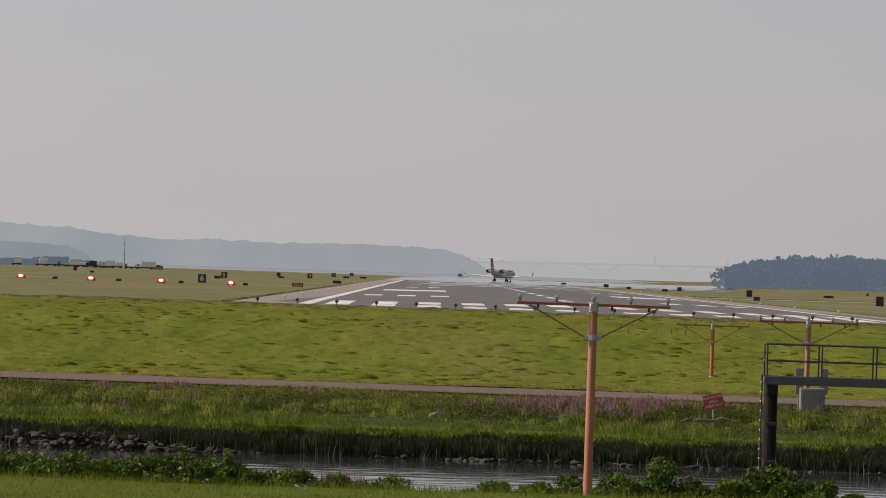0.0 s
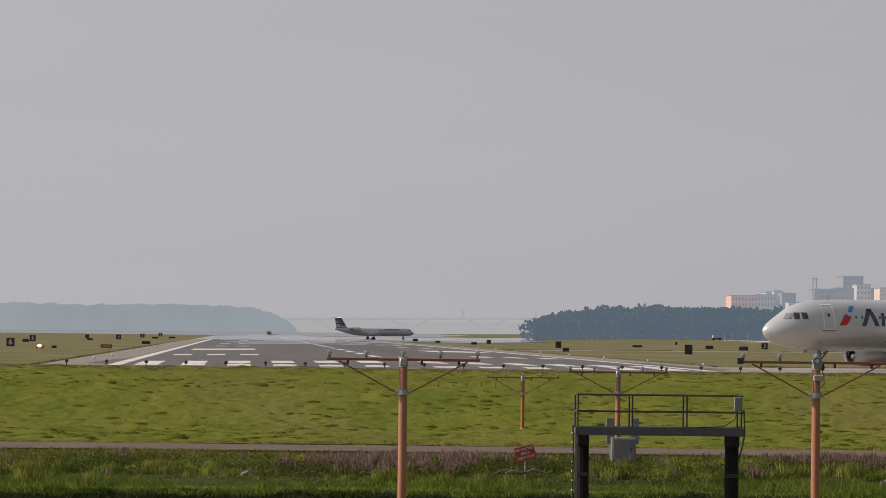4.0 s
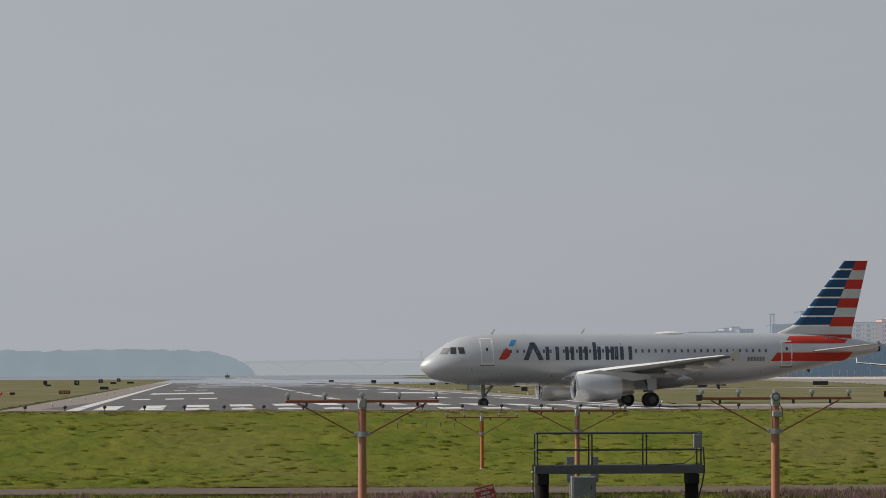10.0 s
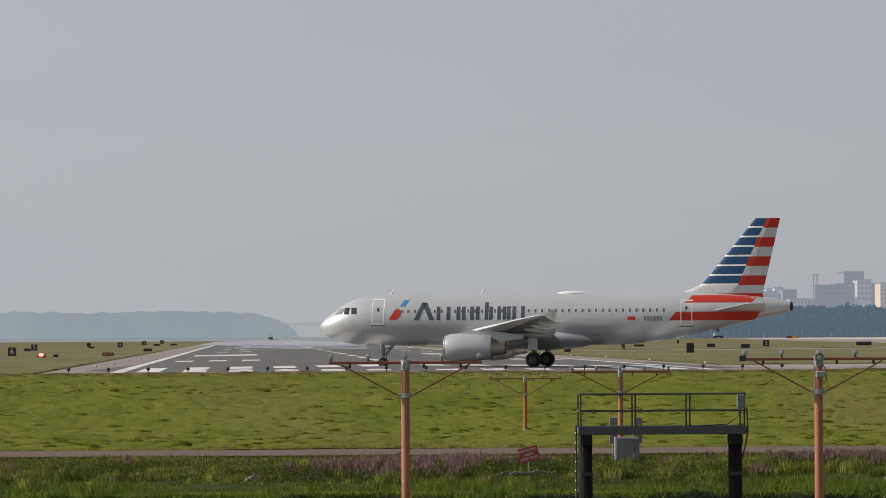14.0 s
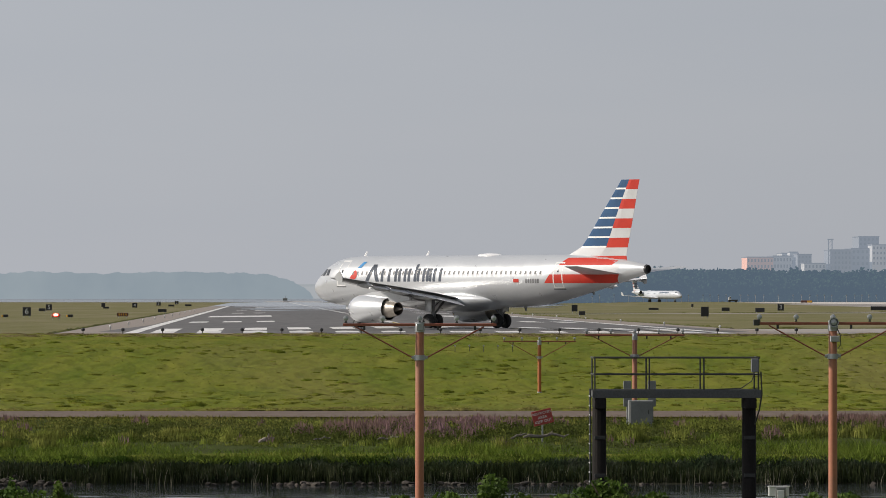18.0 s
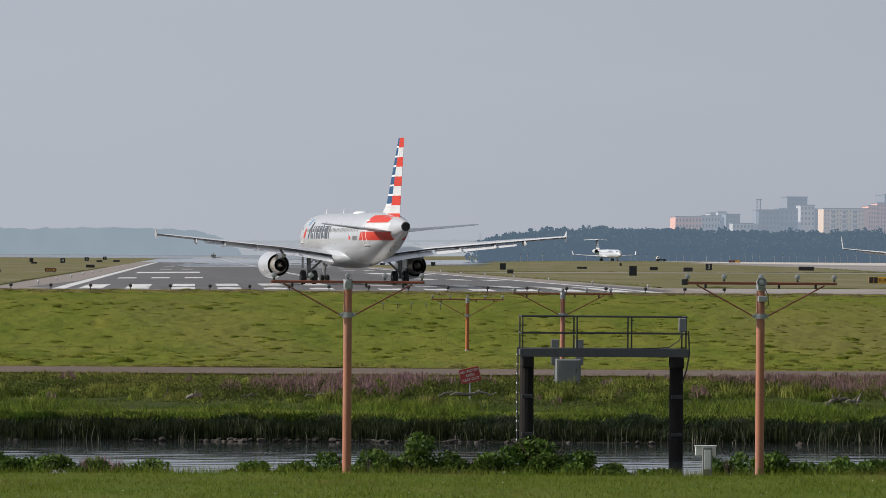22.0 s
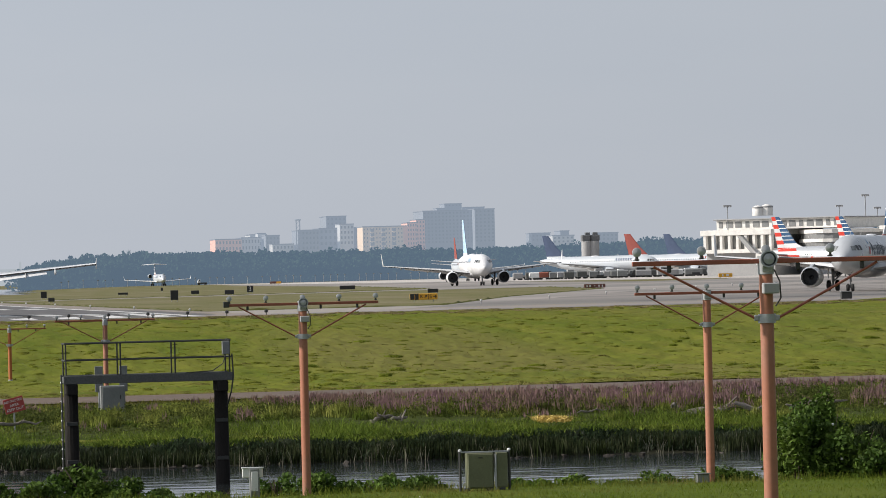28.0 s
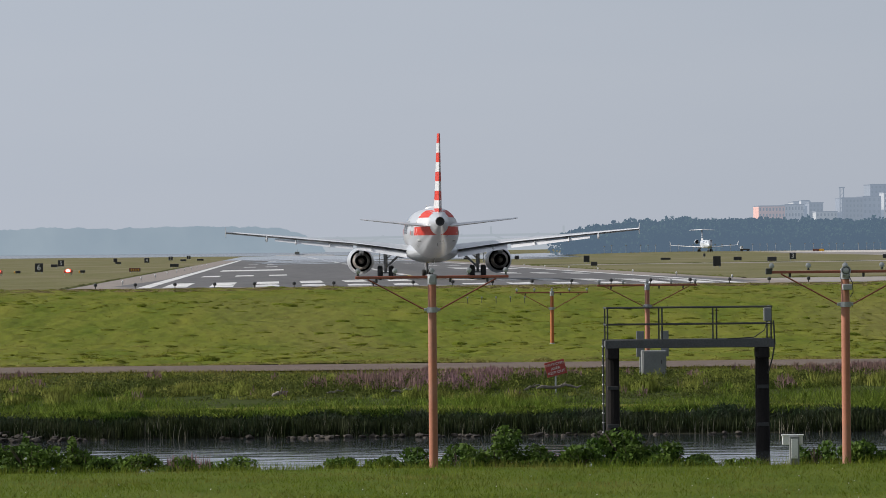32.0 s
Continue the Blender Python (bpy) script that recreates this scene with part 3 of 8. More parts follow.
sheet("grass_island", [(172, 1010), (196, 1046), (204, 1085), (190, 1200), (178, 1200)], 0.03, INFIELD, "long grass island between taxiways", "grass")


sheet("grass_corner", [(84, 396.4), (96, 430), (108.5, 470), (125, 521), (150, 600), (329, 640), (329, 396.4)], 0.045, SWARD, "rough green grass in the corner beside the taxiway", "grass")


# runway paint, every mark a piece of the runway
def mark(x0, x1, y0, y1, material=LINE_WHITE, name="marking", lift=0.015):
    n = max(2, int((y1 - y0) / 40) + 2)
    return strip(name, x0, x1, y0, y1, lift, material, "", "", runway, 2, n)


THRESHOLD = 402.0
for i in range(6):
    for sgn in (-1, 1):
        c = CENTRE + sgn * (2.6 + 3.5 * i)
        mark(c - 0.9, c + 0.9, THRESHOLD + 2, THRESHOLD + 47)
for sgn in (-1, 1):
    e = CENTRE + sgn * 22.4
    mark(e - 0.5, e + 0.5, THRESHOLD - 1, 2590, name="edge_line")
    for k in range(3):
        c = CENTRE + sgn * (12.2 + 3.5 * k)
        mark(c - 0.95, c + 0.95, THRESHOLD + 152, THRESHOLD + 175)
    c = CENTRE + sgn * 15.5
    mark(c - 4.2, c + 4.2, THRESHOLD + 300, THRESHOLD + 345, name="aiming_mark")
    for k in range(2):
        c = CENTRE + sgn * (13.0 + 3.5 * k)
        mark(c - 0.95, c + 0.95, THRESHOLD + 457, THRESHOLD + 480)
        mark(c - 0.95, c + 0.95, THRESHOLD + 610, THRESHOLD + 633)
    for d in (762, 914):
        c = CENTRE + sgn * 13.0
        mark(c - 0.95, c + 0.95, THRESHOLD + d, THRESHOLD + d + 23)
y = THRESHOLD + 110
while y < 2500:
    mark(CENTRE - 0.45, CENTRE + 0.45, y, y + 36, name="centre_line")
    y += 61
sr = random.Random(2)
for sgn in (-1, 1):
    for i in range(7):
        c = CENTRE + sgn * (1.6 + i * 1.1)
        strip("rubber_streak", c - 0.5, c + 0.5, sr.uniform(440, 700), sr.uniform(1000, 1500), 0.008, RUBBER_MARK, "", "", runway, 2, 6)
strip("shoulder", -15.3, -10.6, 396.6, 2600, 0.01, SHOULDER, "", "", runway, 2, 12)
strip("shoulder", 35.8, 40.4, 396.6, 2600, 0.01, SHOULDER, "", "", runway, 2, 12)
strip("blast_pad", -10.5, 35.7, 396.6, 400.6, 0.009, SHOULDER, "", "", runway, 12, 5)
# glossy sheets added over the far runway and grass stand in for a mirage's sky streaks
hr = random.Random(9)
y0 = 1000.0
while y0 < 2600:
    y1 = min(2632, y0 + hr.uniform(25, 60) * (y0 / 1000) ** 2)
    strip("heat_shimmer", -15.0 if y0 > 1500 else CENTRE - hr.uniform(6, 24), 40.2 if y0 > 1500 else CENTRE + hr.uniform(8, 26), y0, y1, 0.035, SHIMMER, "", "", runway, 8, 3)
    y0 = y1 + hr.uniform(20, 60) * max(0.0, 1500 - y0) / 500
y0 = 1420.0
while y0 < 2600:
    y1 = min(2632, y0 + hr.uniform(30, 70) * (y0 / 1000) ** 2)
    strip("heat_shimmer", 40.7, hr.uniform(98, 107) * y1 / 2000 + 4, y0, y1, 0.06, SHIMMER, "", "", runway, 12, 4)
    y0 = y1 + hr.uniform(20, 70) * max(0.0, 1750 - y0) / 300
# tar-sealed joints and darker slabs on the taxiway
jr = random.Random(12)
for i in range(44):
    yj = 415 + i * 12.5 + jr.uniform(-5, 5)
    xj = 66 + (yj - 463) * 0.25 if yj > 463 else 60
    w = jr.uniform(30, 120)
    x0 = xj + jr.uniform(4, 60)
    bb = Build()
    wd = jr.choice([0.6, 1.0, 1.6, 3.5, 6.0])
    skew = jr.uniform(-3, 3)
    bb.grid([[(x0 + w * q / 12, yj + skew * q / 12 + dy, 0.028 - dip(x0 + w * q / 12, yj + skew * q / 12 + dy)) for q in range(13)] for dy in (0, wd)])
    tagged(part("pavement_joint", bb, TAR, fix=False), "dark tar-sealed strip across the taxiway", "pavement", kind="structure")
# taxi line sweeping on to the runway
b = Build()
line = [(150, 436), (90, 434), (60, 430), (44, 426.5), (34, 425), (26, 425.5), (20, 428), (15.5, 433), (13.2, 441), (12.6, 455), (12.6, 520)]
b.grid([[(x - 0.12, y - 0.25, pave(x, y) + 0.02) for x, y in line], [(x + 0.12, y + 0.25, pave(x, y) + 0.02) for x, y in line]])
part("lead_on_line", b, LINE_YELLOW, runway, fix=False)


# ---- aircraft ----
class Hull:
    """A fuselage: (distance from the nose, underside, top, half width)."""

    def __init__(self, rows, datum):
        r = np.array(rows, float)
        self.s, self.zb, self.zt, self.w = r.T
        self.datum = datum

    def at(self, s):
        return tuple(float(np.interp(s, self.s, k)) for k in (self.zb, self.zt, self.w))

    def ring(self, s, n=36, grow=0.0):
        zb, zt, w = self.at(s)
        c, h = (zb + zt) / 2, (zt - zb) / 2
        return [(self.datum - s, (w + grow) * math.sin(2 * math.pi * i / n), c + (h + grow) * math.cos(2 * math.pi * i / n)) for i in range(n)]

    def skin(self, s, z, side, off=0.01):
        zb, zt, w = self.at(s)
        c, h = (zb + zt) / 2, (zt - zb) / 2
        t = max(-0.985, min(0.985, (z - c) / h))
        y = w * math.sqrt(1 - t * t)
        nrm = Vector((0, y / (w * w), (z - c) / (h * h)))
        if nrm.length < 1e-6:
            nrm = Vector((0, 1, 0))
        nrm.normalize()
        return (self.datum - s, side * (y + off * nrm.y), c + t * h + off * nrm.z)

    def patch(self, b, s0, s1, z0, z1, side, off=0.012, ns=6, nz=5, slant=0.0, mi=0):
        """A painted or glazed piece on the skin; slant: how far the top lies aft of the bottom."""
        rows = []
        for j in range(nz):
            k = j / (nz - 1)
            rows.append([self.skin(s0 + (s1 - s0) * i / (ns - 1) + slant * k, z0 + (z1 - z0) * k, side, off) for i in range(ns)])
        return b.grid(rows, mi)


FOIL = [(1.0, 0.0), (0.8, 0.32), (0.55, 0.66), (0.3, 0.62 + 0.3), (0.12, 0.78), (0.03, 0.45), (0.0, 0.0), (0.03, -0.3), (0.12, -0.42), (0.3, -0.45), (0.55, -0.36), (0.8, -0.16)]


def wing(b, rows, datum, side, upright=False):
    """rows: (distance out, leading edge from the nose, chord, height, thickness)."""
    rings = []
    for l, le, chord, z, th in rows:
        if upright:
            rings.append([(datum - le - chord * x, side * 0 + th * t * 0.5, z) for x, t in FOIL_SYM])
        else:
            rings.append([(datum - le - chord * x, side * l, z + th * t * 0.55) for x, t in FOIL])
    return b.loft(rings)


FOIL_SYM = [(1.0, 0.02), (0.75, 0.45), (0.45, 0.9), (0.2, 1.0), (0.06, 0.6), (0.0, 0.0), (0.06, -0.6), (0.2, -1.0), (0.45, -0.9), (0.75, -0.45), (1.0, -0.02)]


WHEELS = {}      # wheels of each aircraft, with place on it and radius


def wheel_part(root, x, y, r, w):
    bb = Build()
    bb.lathe((0, -w / 2, 0), (0, 1, 0), [(0, r * 0.5), (0, r * 0.8), (w * 0.16, r * 0.97), (w * 0.5, r), (w * 0.84, r * 0.97), (w, r * 0.8), (w, r * 0.5)], 24)
    ty = part("wheel", bb, TYRE, root, "black tyre", smooth=True)
    ty.matrix_basis = pose(x, y, r)
    bb = Build()
    bb.lathe((0, -w / 2 - 0.01, 0), (0, 1, 0), [(0.03, 0), (0.03, r * 0.2), (0.0, r * 0.25), (0.02, r * 0.52), (w, r * 0.52), (w + 0.02, r * 0.25), (w, 0)], 16)
    for i in range(5):
        a = 2 * math.pi * i / 5
        bb.box((r * 0.36 * math.cos(a), 0, r * 0.36 * math.sin(a)), (r * 0.13, w + 0.03, r * 0.13), 0.01)
    part("hub", bb, WHEEL_HUB, ty, "grey metal hub", smooth=True)
    WHEELS.setdefault(root.name, []).append((ty, x, y, r))


def gear(root, x, y, r, top, brace, gap, hull_door=True):
    bb = Build()
    bb.tube((x, y, r), (x, y, top * 0.55), 0.11)
    bb.tube((x, y, top * 0.5), (x, y, top), 0.17)
    bb.tube((x, y - gap, r), (x, y + gap, r), 0.07)
    bb.tube((x, y, top * 0.42), (x + brace[0], y + brace[1], top), 0.085)
    bb.tube((x, y, top * 0.70), (x + brace[0] - 0.3, y + brace[1] * 0.55, top), 0.05)
    bb.tube((x - 0.18, y, r + 0.1), (x - 0.30, y, top * 0.5), 0.035)
    bb.tube((x - 0.30, y, top * 0.5), (x - 0.06, y, top * 0.58), 0.035)
    part("landing_gear_leg", bb, STRUT, root, "grey steel undercarriage leg", smooth=True)
    for sg in (-1, 1):
        wheel_part(root, x, y + sg * gap, r, min(0.42, gap * 1.2))
    if hull_door:
        bb = Build()
        bb.box((x, y + (0.5 if y > 0 else -0.5 if y < 0 else 0.34), top * 0.78), (0.75, 0.05, top * 0.42), 0.02)
        part("gear_door", bb, HULL_SILVER, root)


def engine(root, s0, l, z, r, length, datum, shell, core=True):
    """A podded fan: shell, bright lip, dark duct with fan and spinner, hot core."""
    x = datum - s0
    bb = Build()
    bb.lathe((x, l, z), (-1, 0, 0), [(0.14, r * 0.86), (length * 0.12, r * 0.97), (length * 0.35, r), (length * 0.62, r * 0.96), (length * 0.97, r * 0.82), (length, r * 0.80), (length * 0.97, r * 0.775)], 32)
    pod = part("engine", bb, shell, root, smooth=True)
    bb = Build()
    bb.lathe((x, l, z), (-1, 0, 0), [(0.45, r * 0.76), (0.2, r * 0.78), (0.05, r * 0.81), (0.0, r * 0.845), (0.06, r * 0.87), (0.16, r * 0.872)], 32)
    part("intake_lip", bb, LIP_METAL, pod, "bright metal intake lip", smooth=True)
    bb = Build()
    bb.lathe((x, l, z), (-1, 0, 0), [(0.30, r * 0.765), (1.0, r * 0.77), (1.02, r * 0.22)], 32)
    duct = part("intake_duct", bb, DUCT_BLACK, pod, "dark intake duct", smooth=True)
    bb = Build()
    bb.lathe((x, l, z), (-1, 0, 0), [(0.55, 0.0), (0.65, r * 0.08), (1.02, r * 0.23)], 16)
    part("spinner", bb, DUCT_BLACK, pod, smooth=True)
    bb = Build()
    rim = [[(x - 0.93 - dx, l + math.cos(2 * math.pi * (i + tw) / 48) * r * q, z + math.sin(2 * math.pi * (i + tw) / 48) * r * q) for i in range(48)] for q, dx, tw in ((0.2, 0.04, 0), (0.22, 0, 0), (0.52, 0.0, 0.6), (0.8, 0.03, 1.2))]
    bb.add([p for q in rim for p in q], [(i, (i + 1) % 48, 48 + (i + 1) % 48, 48 + i) for i in range(48)] + [(48 + k * 48 + i, 48 + k * 48 + (i + 1) % 48, 96 + k * 48 + (i + 1) % 48, 96 + k * 48 + i) for k in (0, 1) for i in range(0, 48, 2)])
    part("fan", bb, DUCT_BLACK, pod, "dark fan blades on a hub")
    bb = Build()
    bb.lathe((x, l, z), (-1, 0, 0), [(length * 0.99, r * 0.78), (length * 0.6, r * 0.8), (length * 0.58, r * 0.3)], 32)
    part("bypass_duct", bb, DUCT_BLACK, pod, "dark bypass duct", smooth=True)
    if core:
        bb = Build()
        bb.lathe((x, l, z), (-1, 0, 0), [(length * 0.6, r * 0.62), (length * 0.97, r * 0.66), (length * 1.16, r * 0.54), (length * 1.28, r * 0.47), (length * 1.18, r * 0.43)], 28)
        bb.lathe((x, l, z), (-1, 0, 0), [(length * 1.08, r * 0.24), (length * 1.24, r * 0.2), (length * 1.40, 0.02)], 20)
        part("core_nozzle", bb, HOT_METAL, pod, "burnished hot-section nozzle", smooth=True)
    return pod


def striped_fin(root, rows, datum, bands, split, mats, name="fin"):
    """rows: (height, leading edge, chord, thickness); bands: (low, high, fore paint, aft paint); split: chord share of the fore paint."""
    def section(z):
        zs = [r[0] for r in rows]
        return [float(np.interp(z, zs, [r[k] for r in rows])) for k in (1, 2, 3)]

    bb = Build()
    cols = [0, 0.03, 0.1, 0.22, 0.4, 0.7, 1.0]
    for z0, z1, fore, aft in bands:
        for side in (-1, 1):
            ring = []
            for z in (z0, z1):
                le, ch, th = section(z)
                sp = split(z)
                us = [sp * k for k in (0, 0.05, 0.16, 0.36, 0.7, 1)] + [sp + (1 - sp) * k for k in (0.25, 0.5, 0.75, 1)]
                line = []
                for u in us:
                    t = float(np.interp(u, [0, 0.04, 0.12, 0.3, 0.5, 0.62, 0.82, 1], [0, 0.40, 0.66, 0.88, 1, 1, 0.5, 0.03]))
                    line.append((datum - le - ch * u, side * th * 0.5 * t, z))
                ring.append(line)
            k = len(ring[0])
            for i in range(k - 1):
                bb.add([ring[0][i], ring[0][i + 1], ring[1][i + 1], ring[1][i]], [(0, 1, 2, 3)], fore if i < 5 else aft)
    z = bands[-1][1]
    le, ch, th = section(z)
    us = (0, 0.05, 0.15, 0.35, 0.6, 0.85, 1)
    tt = [float(np.interp(u, [0, 0.04, 0.12, 0.3, 0.5, 0.62, 0.82, 1], [0, 0.40, 0.66, 0.88, 1, 1, 0.5, 0.03])) for u in us]
    bb.grid([[(datum - le - ch * u, sd * th * 0.5 * t, z) for u, t in zip(us, tt)] for sd in (-1, 1)], bands[-1][3])
    return part(name, bb, mats, root, weld=0.004)


A320 = [(0.0, 3.18, 3.36, 0.08), (0.12, 2.92, 3.58, 0.32), (0.4, 2.62, 3.88, 0.62), (0.9, 2.30, 4.25, 0.98), (1.5, 2.10, 4.66, 1.26), (2.2, 1.95, 5.14, 1.50), (3.1, 1.84, 5.52, 1.72),
        (4.2, 1.77, 5.74, 1.88), (5.6, 1.73, 5.83, 1.965), (7.0, 1.72, 5.85, 1.975), (24.0, 1.72, 5.85, 1.975), (25.6, 1.80, 5.85, 1.95), (27.2, 1.98, 5.85, 1.88), (29.0, 2.30, 5.84, 1.74),
        (31.0, 2.75, 5.80, 1.50), (33.0, 3.20, 5.68, 1.18), (34.6, 3.58, 5.52, 0.90), (36.0, 3.92, 5.33, 0.66), (37.0, 4.16, 5.16, 0.48), (37.57, 4.30, 5.04, 0.36)]


def rounded_frame(hull, b, s0, s1, z0, z1, side, t, off=0.014):
    hull.patch(b, s0, s1, z1 - t, z1, side, off, 6, 2)
    hull.patch(b, s0, s1, z0, z0 + t, side, off, 6, 2)
    hull.patch(b, s0, s0 + t, z0, z1, side, off, 2, 7)
    hull.patch(b, s1 - t, s1, z0, z1, side, off, 2, 7)


def narrowbody(m, label, body=HULL_SILVER, livery="stripes", detail=True, stretch=1.0, fin_style="fence", group="airliners", out=5.75, tall=0.0):
    """A twin-jet airliner. Origin: on the ground between the main wheels; x forward, y to its left."""
    root = thing("airliner", label, "airplane", group, m)
    D = 17.7
    hull = Hull(A320, D)
    b = Build()
    ss = sorted(set(list(hull.s) + list(np.arange(7, 24, 2.2)) + [0.25, 0.65, 1.2, 1.85, 2.6, 3.6, 30, 32, 34]))
    b.loft([hull.ring(s) for s in ss])
    part("fuselage", b, body, root, smooth=True)
    b = Build()
    b.lathe((D - 37.5, 0, 4.67), (-1, 0, 0), [(0.0, 0.36), (0.08, 0.365), (0.24, 0.33), (0.22, 0.27), (0.09, 0.25), (0.085, 0)], 20)
    part("exhaust_cone", b, DUCT_BLACK, root, "dark auxiliary exhaust", smooth=True)
    # wing root fairing
    b = Build()
    fair = [(10.2, 0.02, 0.02), (11.2, 1.45, 0.62), (13, 2.05, 0.92), (16, 2.16, 1.0), (19, 2.12, 0.98), (21, 1.7, 0.78), (22.6, 0.9, 0.4), (23.6, 0.02, 0.02)]
    b.loft([[(D - s, w * math.sin(2 * math.pi * i / 24), 2.28 + h * math.cos(2 * math.pi * i / 24) * (0.95 if math.cos(2 * math.pi * i / 24) < 0 else 0.9)) for i in range(24)] for s, w, h in fair])
    part("belly_fairing", b, body, root, smooth=True)
    for side in (1, -1):
        rows = [(1.2, 11.0, 7.6, 2.30, 0.95), (2.0, 11.7, 6.9, 2.42, 0.88), (4.2, 12.9, 5.95, 2.74, 0.66), (6.4, 14.1, 4.85, 3.02, 0.50), (9.5, 15.75, 3.95, 3.30, 0.40), (13.0, 17.55, 2.85, 3.64, 0.28), (16.2, 19.45, 1.6, 3.94, 0.18), (16.9, 19.95, 1.3, 4.00, 0.14)]
        b = Build()
        wing(b, rows, D, side)
        w = part("wing", b, WING_GREY, root, "grey metal wing", smooth=True)
        b = Build()
        def te(r, back, up):
            return (D - r[1] - r[2] * (1 - back), side * r[0], r[3] + up)
        b.grid([[te(r, 0.26, 0.06 + 0.08 * r[4]), te(r, 0.12, 0.06), te(r, -0.03, 0.0)] for r in rows[1:]])
        part("flap", b, HULL_WHITE, w, "pale trailing-edge flap", smooth=True, fix=False)
        # panel under the wing, its shade put into a dark colour
        b = Build()
        b.grid([[te(r, 0.62, -0.26 * r[4] - 0.04), te(r, 0.26, -0.14 * r[4] - 0.10), te(r, -0.02, -0.03)] for r in rows[1:]])
        part("wing_underside", b, DARK_PARTS_AND_SHADE, w, "underside panel carrying painted shade", smooth=True, fix=False)
        b = Build()
        b.grid([[(D - r[1] + 0.10, side * r[0], r[3] - 0.02) for r in rows[1:]], [(D - r[1] - 0.10, side * r[0], r[3] + r[4] * 0.38) for r in rows[1:]], [(D - r[1] - 0.10 * r[2], side * r[0], r[3] + r[4] * 0.47) for r in rows[1:]]])
        part("slat", b, LIV_SILVER, w, "bright leading-edge slat", smooth=True, fix=False)
        # lowered flaps; the dark panel before them stands in for the gap's shade
        def at_span(l):
            return [float(np.interp(l, [r[0] for r in rows], [r[k] for r in rows])) for k in (1, 2, 3, 4)]
        for l0, l1 in ((2.1, 6.2), (6.5, 12.9)):
            b = Build()
            rings = []
            for l in np.linspace(l0, l1, 5):
                le, ch, z, th = at_span(l)
                fc = ch * 0.22
                rings.append([(D - le - ch * 0.93 - fc * px, side * l, z - 0.19 - 0.30 * fc * px + th * 0.16 * pz) for px, pz in ((1, 0), (0.6, 0.6), (0.2, 1.0), (0, 0.2), (0.05, -0.5), (0.4, -0.4))])
            b.loft(rings)
            part("lowered_flap", b, HULL_WHITE, w, "lowered pale flap panel", smooth=True)
        for l in (5.0, 8.4, 11.2, 13.6):
            le, ch, z, th = [float(np.interp(l, [r[0] for r in rows], [r[k] for r in rows])) for k in (1, 2, 3, 4)]
            b = Build()
            b.loft([[(D - le - ch * 0.55 - d, side * l + rr * 0.4 * math.sin(2 * math.pi * i / 10), z - 0.20 - 0.12 * d / 2 + rr * math.cos(2 * math.pi * i / 10)) for i in range(10)]
                    for d, rr in ((0, 0.03), (0.5, 0.2), (1.3, 0.26), (ch * 0.45 + 0.2, 0.17), (ch * 0.45 + 0.7, 0.03))])
            part("flap_fairing", b, WING_GREY, w, smooth=True)
        b = Build()
        r = rows[-1]
        if fin_style == "fence":
            pr = [(0.4, 0.0), (0.95, 0.46), (1.18, 0.46), (1.38, 0.0), (1.28, -0.42), (1.05, -0.42)]
        else:
            pr = [(0.0, -0.05), (1.3, 2.3), (1.9, 2.3), (1.5, 0.0)]
        n = len(pr)
        vs = [(D - r[1] - p, side * (r[0] + yy + 0.12 * max(0, q)), r[3] + q) for yy in (0, 0.05) for p, q in pr]
        b.add(vs, [tuple(range(n)), tuple(range(n, 2 * n))] + [(i, (i + 1) % n, n + (i + 1) % n, n + i) for i in range(n)])
        part("wingtip_fence", b, body, w, "upright pale wingtip")
        # tailplane
        b = Build()
        wing(b, [(0.3, 31.0, 4.6, 4.25, 0.40), (0.9, 31.4, 4.2, 4.32, 0.36), (6.1, 34.7, 1.55, 4.86, 0.15), (6.23, 34.95, 1.2, 4.88, 0.10)], D, side)
        part("tailplane", b, WING_GREY, root, "grey horizontal tailplane", smooth=True)
        engine(root, 10.95, side * out, 1.56, 1.12, 3.75, D, body)
        b = Build()
        b.loft([[(D - s, side * out + 0.16 * dx, z) for dx in (-1, 1) for z in (zz if dx < 0 else zz[::-1])] for s, zz in ((11.6, (2.45, 2.62)), (13.0, (2.3, 2.92)), (15.2, (2.0, 2.80)), (17.2, (2.25, 2.50)))])
        part("engine_pylon", b, body, root)
        gear(root, 0.0, side * 3.8, 0.585, 2.35, (0.1, -side * 1.5), 0.46)
    gear(root, 12.63, 0, 0.38, 1.95, (-1.0, 0.0), 0.25, False)
    for sg in (-1, 1):
        b = Build()
        b.box((13.4, sg * 0.36, 1.66), (0.9, 0.04, 0.34), 0.015)
        part("nose_gear_door", b, body, root, "open nose gear door")
    # glazing, doors and cabin windows
    for side in (1, -1):
        for s0, s1, z0, z1, sl, mt in ((1.38, 1.88, 4.25, 4.66, 0.40, SKY_GLASS), (2.14, 2.54, 4.25, 4.74, 0.08, COCKPIT_GLASS), (2.80, 3.22, 4.27, 4.74, -0.05, COCKPIT_GLASS)):
            b = Build()
            hull.patch(b, s0 - 0.025, s1 + 0.025, z0 - 0.03, z1 + 0.03, side, 0.008, 5, 5, sl)
            fr = part("cockpit_window", b, DARK_PARTS_AND_SHADE, root, "cockpit window in a dark frame", fix=False)
            b = Build()
            hull.patch(b, s0, s1, z0, z1, side, 0.016, 5, 5, sl)
            part("pane", b, mt, fr, "cockpit glass", fix=False)
        if not detail:
            b = Build()
            for k in range(38):
                hull.patch(b, 7.2 + k * 0.53, 7.43 + k * 0.53, 4.25, 4.57, side, 0.012, 2, 2)
